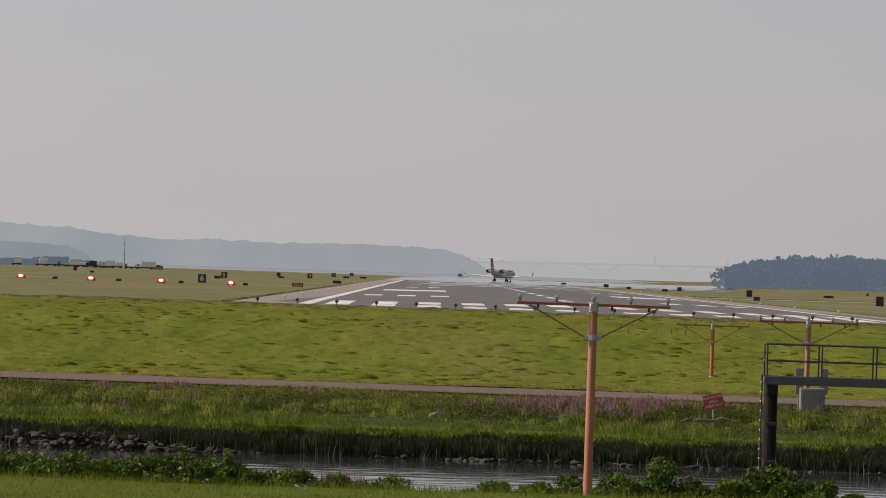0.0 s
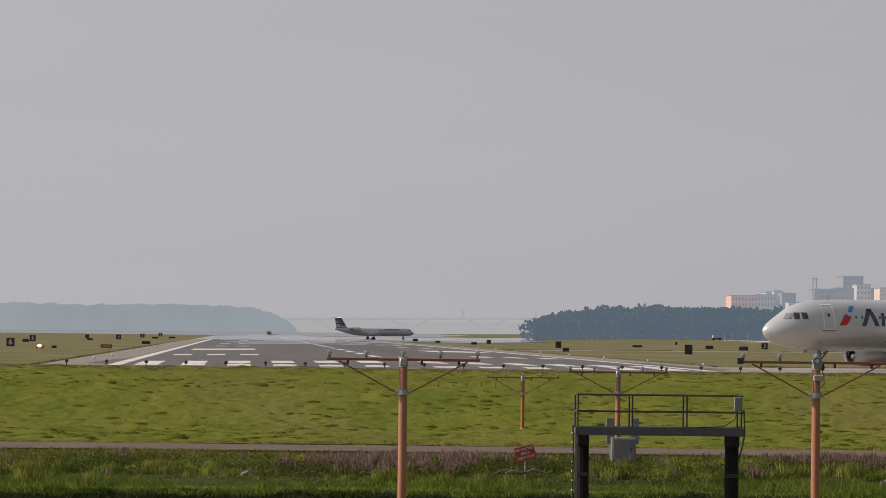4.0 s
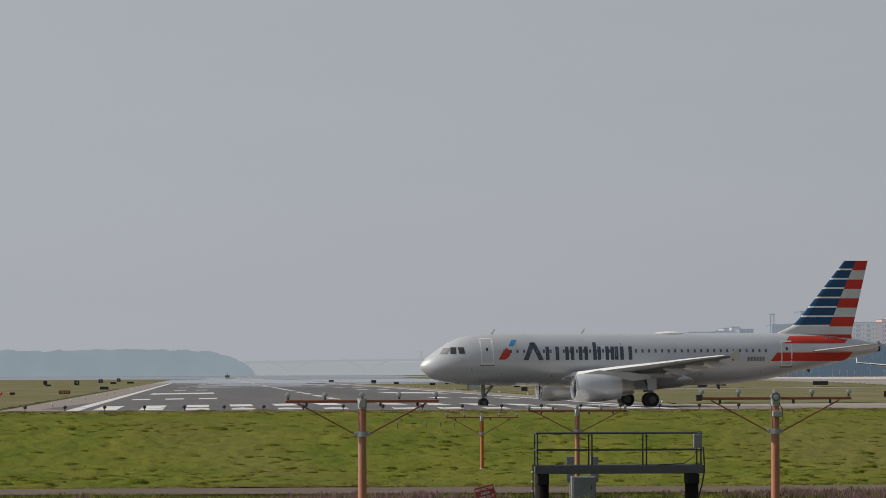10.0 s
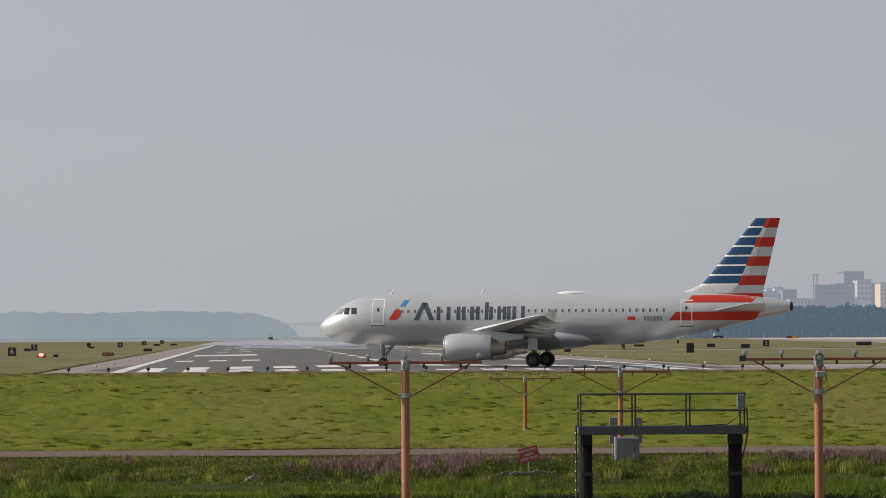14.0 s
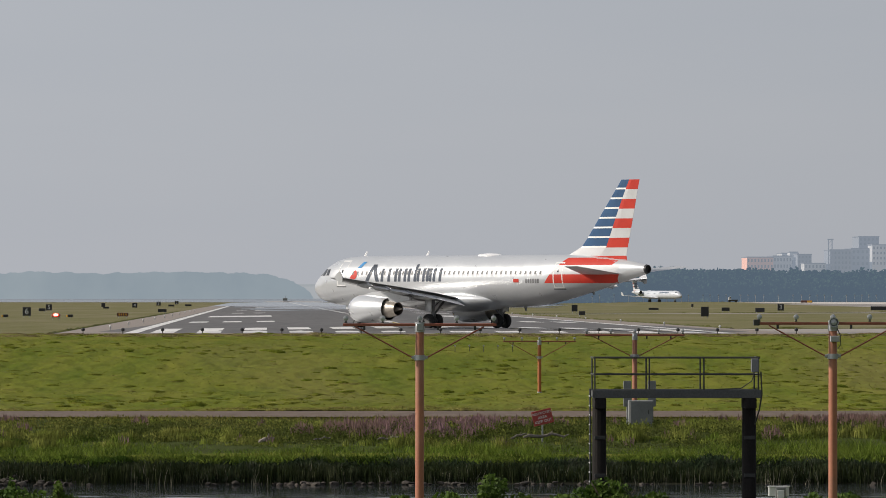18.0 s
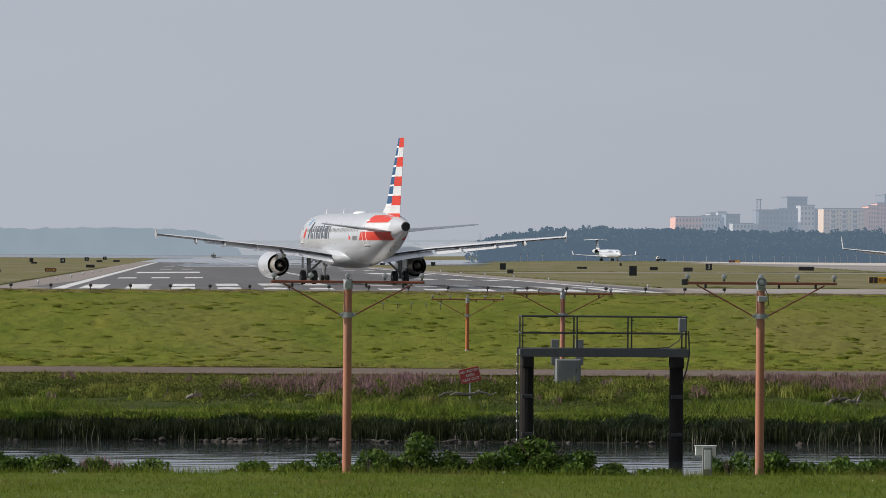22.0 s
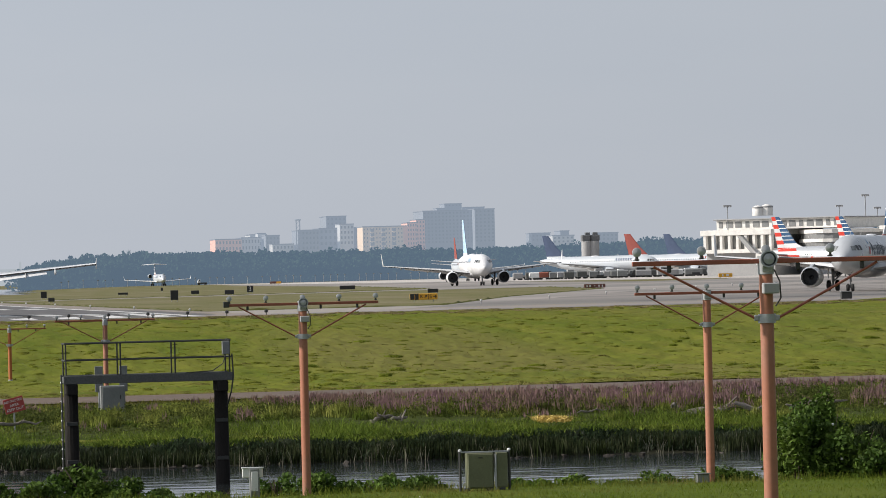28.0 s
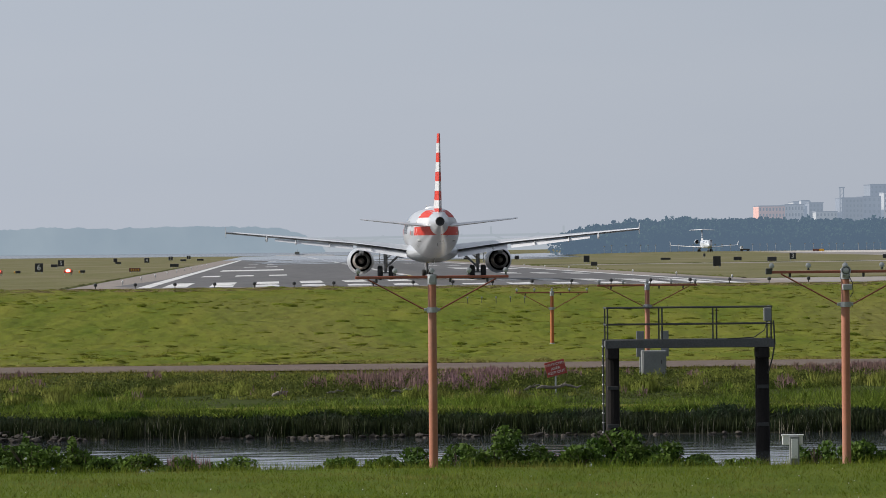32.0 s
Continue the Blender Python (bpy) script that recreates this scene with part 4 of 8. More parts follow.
            tagged(part("window_band", b, CABIN_GLASS, root, "row of dark cabin windows", fix=False), kind="stuff")
        else:
            for k in range(43):
                s = 6.35 + k * 0.535
                if s > 27.9:
                    continue
                b = Build()
                hull.patch(b, s - 0.155, s + 0.155, 4.22, 4.64, side, 0.010, 3, 3)
                fr = part("cabin_window", b, LIV_SILVER, root, fix=False)
                b = Build()
                hull.patch(b, s - 0.082, s + 0.082, 4.30, 4.56, side, 0.018, 3, 3)
                part("pane", b, PORT_GLASS, fr, "dark window pane", fix=False)
            for s0, s1, z0, z1 in ((4.47, 5.50, 3.40, 5.45), (29.05, 30.0, 3.20, 5.22)):
                b = Build()
                rounded_frame(hull, b, s0, s1, z0, z1, side, 0.09)
                d = part("cabin_door", b, SIGN_WHITE, root, "closed door outlined in white", fix=False)
                b = Build()
                hull.patch(b, (s0 + s1) / 2 - 0.09, (s0 + s1) / 2 + 0.09, 4.45, 4.7, side, 0.018, 3, 3)
                part("door_pane", b, CABIN_GLASS, d, fix=False)
                b = Build()
                hull.patch(b, s0 - 0.08, s1 + 0.08, z0 - 0.10, z0 - 0.02, side, 0.016, 4, 2)
                part("door_sill", b, DARK_PARTS_AND_SHADE, d, fix=False)
            for s0 in (13.9, 14.85):
                b = Build()
                rounded_frame(hull, b, s0, s0 + 0.6, 3.72, 4.82, side, 0.05)
                part("emergency_exit", b, SIGN_WHITE, root, fix=False)
    # livery
    if livery == "stripes":
        PAL = [body, LIV_BLUE, LIV_RED, LIV_SILVER, SIGN_WHITE]
        rows = [(5.0, 28.6, 6.9, 0.7), (5.75, 28.9, 6.5, 0.62), (6.05, 29.9, 5.55, 0.6), (6.6, 30.75, 4.85, 0.56), (11.62, 34.85, 1.95, 0.24)]
        bands = [(5.0, 5.72, 2, 2), (5.72, 6.36, 3, 3)]
        z = 6.36
        for k in range(7):
            aft = 2 if k % 2 == 0 else 3
            bands += [(z, z + 0.13, 4, aft), (z + 0.13, z + 0.75, 1, aft)]
            z += 0.751
        bands[-1] = (bands[-1][0], 11.62, 1, 2)
        up = lambda q: 5 + (q - 5) * (1 + tall / 6.62)
        rows, bands = [(up(r[0]), *r[1:]) for r in rows], [(up(q[0]), up(q[1]), *q[2:]) for q in bands]
        striped_fin(root, rows, D, bands, lambda q: 0.60 - 0.02 * (q - 6), PAL)
        for side in (1, -1):
            for z0, z1, s0, s1, mt in ((5.00, 5.58, 29.4, 34.6, LIV_RED), (4.32, 4.98, 28.75, 34.9, LIV_SILVER), (3.60, 4.28, 28.15, 34.75, LIV_RED)):
                b = Build()
                hull.patch(b, s0, s1, z0, z1, side, 0.006, 16, 6, 0.55)
                part("livery_band", b, mt, root, "painted rear fuselage band", fix=False)
            # emblem: a slanted mark, blue above red
            b = Build()
            hull.patch(b, 6.72, 7.12, 4.84, 5.34, side, 0.016, 4, 4, 0.34)
            part("emblem", b, LIV_SKY, root, "slanted blue mark", fix=False)
            b = Build()
            edge = [(3.78, 5.88, 6.40), (3.90, 5.94, 6.62), (4.10, 6.06, 6.80), (4.30, 6.18, 6.86), (4.48, 6.30, 6.80), (4.66, 6.48, 6.64)]
            b.grid([[hull.skin(q0 + (q1 - q0) * i / 4, zz, side, 0.016) for i in range(5)] for zz, q0, q1 in edge])
            part("emblem", b, LIV_RED, root, "slanted red mark", fix=False)
            # the name, as plain bars of its size and colour
            for s0, wd, hi, strokes in ((7.87, 1.65, 1.38, 2), (9.70, 1.88, 1.05, 3), (11.72, 0.95, 1.05, 2), (12.84, 0.60, 1.05, 1), (13.55, 0.25, 1.38, 1), (13.90, 0.95, 1.05, 2), (14.98, 0.62, 1.05, 2), (15.75, 0.98, 1.05, 2)):
                if hi > 1.2 and strokes == 2:
                    for way in (-1, 1):
                        b = Build()
                        b.grid([[hull.skin(s0 + wd / 2 + way * (wd * (0.5 - 0.38 * k) - q * 0.40), 3.74 + hi * k, side, 0.016) for q in (0, 0.5, 1)] for k in (0, 0.2, 0.4, 0.6, 0.8, 1)])
                        part("name_bar", b, LIV_SLATE, root, "slanted slate bar of the painted name", fix=False)
                    continue
                for q in range(strokes):
                    x0 = s0 + (wd - 0.29) * (q / (strokes - 1) if strokes > 1 else 0)
                    b = Build()
                    hull.patch(b, x0, x0 + 0.29, 3.74, 3.74 + hi, side, 0.016, 3, 6)
                    part("name_bar", b, LIV_SLATE, root, "slate bar of the painted name", fix=False)
            b = Build()
            for k in range(6):
                hull.patch(b, 26.2 + k * 0.25, 26.38 + k * 0.25, 3.60, 3.95, side, 0.016, 2, 3)
            part("registration_bar", b, STRUT, root, "small dark registration bars", fix=False)
            b = Build()
            hull.patch(b, 24.9, 25.5, 3.66, 3.94, side, 0.016, 3, 3)
            part("flag_mark", b, LIV_RED, root, "small red and white flag mark", fix=False)
    else:
        PAL = [body, livery[0], livery[1], LIV_SILVER]
        rows = [(5.0, 28.9, 6.6, 0.7), (5.75, 29.2, 6.2, 0.62), (6.6, 30.75, 4.85, 0.56), (11.62, 34.85, 1.95, 0.24)]
        up = lambda q: 5 + (q - 5) * (1 + tall / 6.62)
        rows = [(up(r[0]), *r[1:]) for r in rows]
        striped_fin(root, rows, D, [(up(5.0), up(6.0), 0, 0), (up(6.0), up(8.0), 1, 1), (up(8.0), up(11.62), 1, 2)], lambda q: 0.45, PAL)
        for side in (1, -1):
            s = 8.0
            for k in range(7):
                b = Build()
                hull.patch(b, s, s + 0.42, 4.5, 5.1, side, 0.016, 3, 4)
                part("name_bar", b, livery[0], root, "dark blue lettering bar", fix=False)
                s += 0.75
    # aerials and dome
    b = Build()
    b.loft([[(D - s, w * math.sin(2 * math.pi * i / 14), 5.80 + h * max(-0.2, math.cos(2 * math.pi * i / 14))) for i in range(14)] for s, w, h in ((18.9, 0.05, 0.02), (19.4, 0.5, 0.14), (20.2, 0.62, 0.20), (21.1, 0.5, 0.16), (21.8, 0.05, 0.02))])
    part("antenna_dome", b, HULL_WHITE, root, "white antenna dome", smooth=True)
    for s, h in ((5.6, 0.42), (12.9, 0.42)):
        b = Build()
        b.loft([[(D - s - dx - k * 0.35, dy, 5.80 + h * k) for dx, dy in ((0, 0), (0.1, 0.025), (0.28 - 0.14 * k, 0), (0.1, -0.025))] for k in (0, 1)])
        part("blade_aerial", b, HULL_WHITE, root)
    for s, h in ((24.1, -0.4), (31.6, -0.25)):
        zb = hull.at(s)[0]
        b = Build()
        b.loft([[(D - s - dx - k * 0.2, dy, zb + 0.06 + h * k) for dx, dy in ((0, 0), (0.12, 0.03), (0.35 - 0.2 * k, 0), (0.12, -0.03))] for k in (0, 1)])
        part("belly_aerial", b, DARK_PARTS_AND_SHADE, root)
    return root


CRJ = [(0.0, 2.05, 2.2, 0.06), (0.3, 1.75, 2.55, 0.4), (1.0, 1.45, 3.05, 0.75), (2.0, 1.28, 3.65, 1.05), (3.2, 1.2, 3.9, 1.25), (5, 1.18, 3.92, 1.345), (22, 1.18, 3.92, 1.345), (25, 1.5, 3.92, 1.25),
       (28, 2.2, 3.88, 0.95), (30.5, 2.9, 3.8, 0.55), (32, 3.2, 3.7, 0.3)]


def regional_jet(m, label, group="regional jets"):
    """A jet with engines on the tail and a high tailplane."""
    root = thing("regional_jet", label, "airplane", group, m)
    D = 17.5
    hull = Hull(CRJ, D)
    b = Build()
    b.loft([hull.ring(s, 24) for s in sorted(set(list(hull.s) + [0.6, 1.5, 2.6, 8, 12, 16, 19, 23.5, 26.5]))])
    part("fuselage", b, JET_SILVER, root, smooth=True)
    striped_fin(root, [(3.4, 26.0, 5.2, 0.6), (4.2, 27.2, 4.2, 0.55), (7.35, 29.4, 2.6, 0.42)], D,
                [(3.4, 4.0, 2, 2), (4.0, 4.5, 0, 0)] + [q for k in range(5) for q in ((4.5 + 0.57 * k, 4.57 + 0.57 * k, 3, 2 if k % 2 else 0), (4.57 + 0.57 * k, 5.07 + 0.57 * k, 1, 2 if k % 2 else 0))],
                lambda q: 0.6, [LIV_SILVER, JET_TAIL, JET_RED, LIV_SILVER])
    for side in (1, -1):
        b = Build()
        wing(b, [(0.8, 13.8, 5.6, 1.45, 0.7), (1.4, 14.2, 5.2, 1.5, 0.6), (4.5, 16.2, 3.2, 1.72, 0.4), (11.0, 19.9, 1.6, 2.2, 0.18)], D, side)
        w = part("wing", b, HULL_WHITE, root, smooth=True)
        b = Build()
        vs = [(D - 19.9 - p, side * (11.0 + yy + 0.25 * q), 2.2 + q) for yy in (0, 0.05) for p, q in ((0, 0), (0.9, 1.25), (1.5, 1.25), (1.6, 0))]
        b.add(vs, [(0, 1, 2, 3), (4, 5, 6, 7), (0, 1, 5, 4), (1, 2, 6, 5), (2, 3, 7, 6), (3, 0, 4, 7)])
        part("winglet", b, LIV_SILVER, w)
        b = Build()
        wing(b, [(0.0, 28.7, 3.3, 7.35, 0.42), (4.2, 30.8, 1.6, 7.15, 0.22)], D, side)
        part("tailplane", b, HULL_WHITE, root, smooth=True)
        engine(root, 23.0, side * 2.2, 3.35, 0.72, 3.2, D, JET_SILVER)
        b = Build()
        b.box((D - 24.7, side * 1.35, 3.3), (2.0, 0.8, 0.2), 0.05)
        part("engine_pylon", b, JET_SILVER, root)
        gear(root, 0, side * 2.0, 0.42, 1.5, (0.1, -side * 0.8), 0.3, False)
        b = Build()
        hull.patch(b, 1.6, 2.5, 3.0, 3.42, side, 0.012, 4, 3, 0.3)
        part("cockpit_window", b, CABIN_GLASS, root, "dark cockpit glass", fix=False)
        b = Build()
        for k in range(22):
            hull.patch(b, 5.2 + k * 0.78, 5.44 + k * 0.78, 2.78, 3.05, side, 0.012, 2, 2)
        tagged(part("window_band", b, JET_TAIL, root, "row of dark cabin windows", fix=False), kind="stuff")
        b = Build()
        hull.patch(b, 6.5, 12.5, 3.20, 3.50, side, 0.013, 8, 3)
        part("name_bar", b, JET_TAIL, root, fix=False)
    gear(root, 13.2, 0, 0.3, 1.35, (-0.6, 0), 0.2, False)
    return root


airliner = narrowbody(pose(13, 442, 0.36, 0, 0, 91), "silver-grey twin-jet airliner with red, white and blue striped tail, lining up")
departing_jet = regional_jet(pose(140, 1780, 0.3, 0, 0, -89), "small silver jet with high striped tail turning off the runway")
waiting_airliner = narrowbody(pose(139.3, 1000, 0.05, 0, 0, 268.5), "white twin-jet airliner with blue tail waiting on the taxiway", HULL_WHITE, (LIV_ICE, HULL_WHITE), False, fin_style="let", out=4.83, tall=0.9)
next_airliner = narrowbody(pose(111.7, 520, 0.05, 0, 0, 249.2) @ Matrix.Scale(0.93, 4), "silver-grey twin-jet airliner with striped tail holding nose-on", HULL_SILVER, "stripes", True, fin_style="let", out=5.2, tall=1.9)


# ---- approach lights ----
def lamp_head(root, x, y, z, r):
    b = Build()
    b.tube((x, y, z), (x, y, z + r * 0.9), r * 0.35)
    b.box((x, y, z + 0.01), (r * 1.1, r * 0.8, r * 0.4), 0.01)
    st = part("lamp_holder", b, DARK_STEEL, root)
    b = Build()
    b.lathe((x, y + r * 0.5, z + r * 1.7), (0, -1, 0.04), [(-r * 0.3, 0.01), (-r * 0.2, r * 0.5), (r * 0.3, r * 0.9), (r * 0.7, r), (r * 0.9, r * 0.95), (r * 1.05, r * 0.5), (r * 1.1, 0)], 16)
    part("lamp", b, LAMP_GLASS, st, "clear glass lamp", smooth=True)


def light_mast(x, y, bar_z, collar_z, width, r, label, flasher=False, box_end=False, paint=ORANGE):
    base = float(land(y))
    root = thing("approach_light_mast", label, "light mast", "approach light masts", pose(x, y, base))
    z, zc = bar_z - base, collar_z - base
    b = Build()
    b.lathe((0, 0, 0), (0, 0, 1), [(-0.3, r * 1.02), (0, r * 1.02), (zc * 0.5, r), (zc, r * 0.97), (z - 0.02, r * 0.95), (z, r * 0.6)], 20)
    part("post", b, paint, root, "faded orange steel post", smooth=True)
    b = Build()
    b.lathe((0, 0, zc), (0, 0, 1), [(-0.06, r), (-0.06, r * 1.25), (0.05, r * 1.25), (0.05, r)], 20)
    b.box((r * 1.4, 0, zc), (r * 0.9, r * 0.5, 0.07), 0.01)
    b.box((-r * 1.4, 0, zc), (r * 0.9, r * 0.5, 0.07), 0.01)
    part("collar", b, ZINC, root, "galvanised collar", smooth=True)
    b = Build()
    b.lathe((0, 0, z), (0, 0, 1), [(-0.16, r * 0.9), (-0.16, r * 1.15), (0.06, r * 1.15), (0.06, 0)], 18)
    b.box((0, -r * 1.2, z - 0.05), (r * 1.5, 0.03, 0.16), 0.01)
    part("cap", b, ZINC, root, "galvanised cap bracket", smooth=True)
    if paint is RUST_ORANGE:
        b = Build()
        b.lathe((0, 0, -0.05), (0, 0, 1), [(0, r * 1.5), (0.10, r * 1.5), (0.13, r * 1.3), (0.20, r * 1.25), (0.22, r)], 16)
        part("base_plate", b, ZINC, root, "pale metal base")
    h = width / 2
    b = Build()
    b.box((0, -r * 0.2, z), (width + 0.12, 0.05, 0.058), 0.008)
    part("crossbar", b, BAR_RED, root, "oxide-red crossbar")
    for sg in (-1, 1):
        b = Build()
        b.tube((sg * r * 1.7, 0, zc), (sg * h * 0.87, 0, z - 0.04), 0.016, n=8)
        part("brace", b, BAR_RED, root, "thin red brace", smooth=True)
    for k in range(5):
        lamp_head(root, -h + width * k / 4, -0.02, z + 0.04, 0.058)
    for k in (-1.5, 0.5, 1.5):
        b = Build()
        b.box((k * width / 4, 0, z - 0.07), (0.05, 0.05, 0.09), 0.01)
        part("clamp", b, DARK_STEEL, root)
    if flasher:
        b = Build()
        b.lathe((0, -0.05, z + 0.02), (0, -1, 0.03), [(0, 0.02), (0.02, 0.08), (0.10, 0.098), (0.14, 0.105), (0.18, 0.105), (0.18, 0.085)], 28)
        f = part("flasher", b, ZINC, root, "round flasher housing", smooth=True)
        b = Build()
        b.lathe((0, -0.06, z + 0.02), (0, -1, 0.03), [(0.12, 0.086), (0.16, 0.065), (0.175, 0.0)], 24)
        part("flasher_lens", b, LAMP_GLASS, f, "clear flasher lens", smooth=True)
        b = Build()
        b.box((0.03, -0.13, z - 0.33), (0.20, 0.12, 0.13), 0.012)
        part("junction_box", b, CONCRETE_GREY, root, "pale grey junction box")
        b = Build()
        pts = [(0.08, -0.1, z - 0.1), (0.15, -0.1, z - 0.25), (0.16, -0.1, z - 0.45), (0.09, -0.1, z - 0.55)]
        for p, q in zip(pts, pts[1:]):
            b.tube(p, q, 0.009, n=6)
        part("cable", b, DARK_STEEL, root)
    if box_end:
        b = Build()
        b.box((-h - 0.06, 0, z + 0.02), (0.13, 0.12, 0.13), 0.01)
        part("transformer_box", b, DARK_STEEL, root)
    return root


light_mast(3.38, 115, 2.33, 1.63, 3.17, 0.094, "faded orange post with five lamps on a crossbar")
light_mast(12.26, 115, 2.36, 1.66, 3.17, 0.094, "faded orange post with five lamps and a round flasher", True, True)
light_mast(21.1, 115, 2.38, 1.69, 3.06, 0.092, "faded orange post with five lamps by the creek bush")
light_mast(12.48, 64, 3.02, 2.33, 3.17, 0.086, "tall faded orange post with lamps and flasher on the lawn", True)
light_mast(12.28, 176.6, 1.63, 0.95, 3.17, 0.082, "slender orange post with five lamps beyond the creek")
light_mast(12.52, 242, 0.84, 0.12, 3.17, 0.085, "slender deep orange post with five lamps in the field", paint=RUST_ORANGE)
for k in range(5):
    x = 10.58 + k * 0.785
    st = thing("stake_light", "low lamp on a thin stake in the grass", "stake light", "stake lights", pose(x, 294, float(land(294)) - 0.02))
    b = Build()
    b.tube((0, 0, -0.1), (0, 0, 0.36), 0.018, n=8)
    part("stake", b, DARK_STEEL, st)
    b = Build()
    b.lathe((0, 0.03, 0.40), (0, -1, 0), [(0, 0.02), (0.03, 0.05), (0.07, 0.05), (0.08, 0)], 12)
    part("lamp", b, LAMP_GLASS, st, smooth=True)


# ---- platform in the creek ----
def creek_platform():
    Y, k = 141.0, 141.0 / 9500
    root = thing("service_platform", "dark steel platform with railings on timber piles in the creek", "platform", m=pose(0, 0, -0.05))
    x0, x1 = 587 * k, 883 * k
    b = Build()
    b.box(((x0 + x1) / 2, Y + 0.6, 0.40), (x1 - x0, 1.3, 0.16), 0.02)
    b.box(((x0 + x1) / 2, Y - 0.02, 0.41), (x1 - x0 + 0.06, 0.07, 0.22), 0.01)
    b.box(((x0 + x1) / 2, Y + 1.24, 0.41), (x1 - x0 + 0.06, 0.07, 0.22), 0.01)
    part("deck", b, DECK_GREY, root, "weathered grey deck")
    for yy in (Y, Y + 1.2):
        for z, r in ((1.36, 0.019), (0.92, 0.017)):
            b = Build()
            b.box(((x0 + x1) / 2, yy, z), (x1 - x0, 2 * r, 2 * r), 0.008)
            part("handrail", b, DARK_STEEL, root, "dark square rail")
        for i in range(4):
            b = Build()
            xx = x0 + 0.04 + (x1 - x0 - 0.08) * i / 3
            b.box((xx, yy, 0.94), (0.04, 0.04, 0.86), 0.008)
            part("rail_post", b, DARK_STEEL, root)
    for xx in (x0 + 0.02, x1 - 0.02):
        b = Build()
        for z in (1.36, 0.92):
            b.box((xx, Y + 0.6, z), (0.045, 1.2, 0.045), 0.008)
        part("end_rail", b, DARK_STEEL, root)
    for c in (600 * k, 867 * k):
        b = Build()
        b.lathe((c, Y + 0.55, -3.3), (0, 0, 1), [(0, 0.19), (2.2, 0.185), (3.3, 0.18), (3.34, 0.18)], 14)
        p = part("timber_post", b, PILE_WOOD, root, "dark timber post")
        b = Build()
        b.box((c, Y + 0.55, 0.16), (0.30, 1.2, 0.30), 0.03)
        part("cap_beam", b, PILE_WOOD, p, "timber cap beam")
        for z in (-1.75, -0.75):
            b = Build()
            b.box((c, Y + 0.36, z), (0.30, 0.04, 0.10), 0.01)
            part("steel_strap", b, DARK_STEEL, p, "steel strap")
    b = Build()
    for dx in (-0.02, 0.2):
        b.box((x0 - 0.08, Y + dx, -0.9), (0.035, 0.035, 2.9), 0.006)
    lad = part("ladder", b, DARK_STEEL, root, "narrow fixed ladder")
    for i in range(11):
        b = Build()
        b.tube((x0 - 0.08, Y - 0.03, 0.35 - i * 0.25), (x0 - 0.08, Y + 0.21, 0.35 - i * 0.25), 0.027, n=8)
        part("rung", b, WHITE_ENAMEL, lad, "white ladder rung")
    b = Build()
    b.box((x1 - 0.14, Y - 0.06, 1.16), (0.20, 0.12, 0.36), 0.015)
    part("switch_box", b, GREY_BOX, root, "grey switch box")
    b = Build()
    pts = [(x1 - 0.15, Y - 0.06, 0.98), (x1 - 0.22, Y - 0.06, 0.75), (x1 - 0.5, Y - 0.05, 0.56), (x1 - 1.2, Y - 0.05, 0.53)]
    for p, q in zip(pts, pts[1:]):
        b.tube(p, q, 0.013, n=6)
    pts = [(x1 + 0.02, Y - 0.06, 1.0), (x1 + 0.05, Y - 0.06, 0.4), (x1 - 0.02, Y - 0.06, 0.0), (x1 - 0.10, Y + 0.35, -0.4)]
    for p, q in zip(pts, pts[1:]):
        b.tube(p, q, 0.02, n=6)
    part("cable", b, DARK_STEEL, root, "drooping black cable")


creek_platform()


# ---- far distance ----
def ridge(name, material, y, tops, label, foot=-60, rough=1.0, seed=0):
    """A far skyline; tops: (bearing, height) in steps of 1/9500 of the distance."""
    us = np.arange(tops[0][0], tops[-1][0], 1.5)
    b = Build()
    k = y / 9500
    rows = [[], [], []]
    for u in us:
        v = float(np.interp(u, [q[0] for q in tops], [q[1] for q in tops]))
        v += rough * (3.0 * noise.noise((u * 0.045, seed, 0)) + 2.6 * abs(noise.noise((u * 0.10, seed, 2))) + 2.4 * abs(noise.noise((u * 0.24, seed, 5))) - 1.4)
        rows[0].append((u * k, y, foot * k))
        rows[1].append((u * k, y, 3 + v * k))
        rows[2].append((u * k, y + 120, foot * k))
    b.grid(rows)
    return tagged(part(name, b, material, fix=False), label, "hills", kind="structure")


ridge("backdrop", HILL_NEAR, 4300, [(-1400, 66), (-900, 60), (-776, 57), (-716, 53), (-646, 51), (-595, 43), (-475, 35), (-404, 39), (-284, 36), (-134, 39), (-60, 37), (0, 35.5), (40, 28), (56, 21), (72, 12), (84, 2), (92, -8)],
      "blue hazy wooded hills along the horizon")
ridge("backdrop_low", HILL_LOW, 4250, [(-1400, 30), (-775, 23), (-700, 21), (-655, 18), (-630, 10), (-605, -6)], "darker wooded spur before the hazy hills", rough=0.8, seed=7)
ridge("backdrop_far", HILL_FAR, 4700, [(-1500, 20), (60, 15), (300, 12), (700, 14), (2600, 16)], "pale glowing haze band for the far shore", rough=0.3, seed=3)


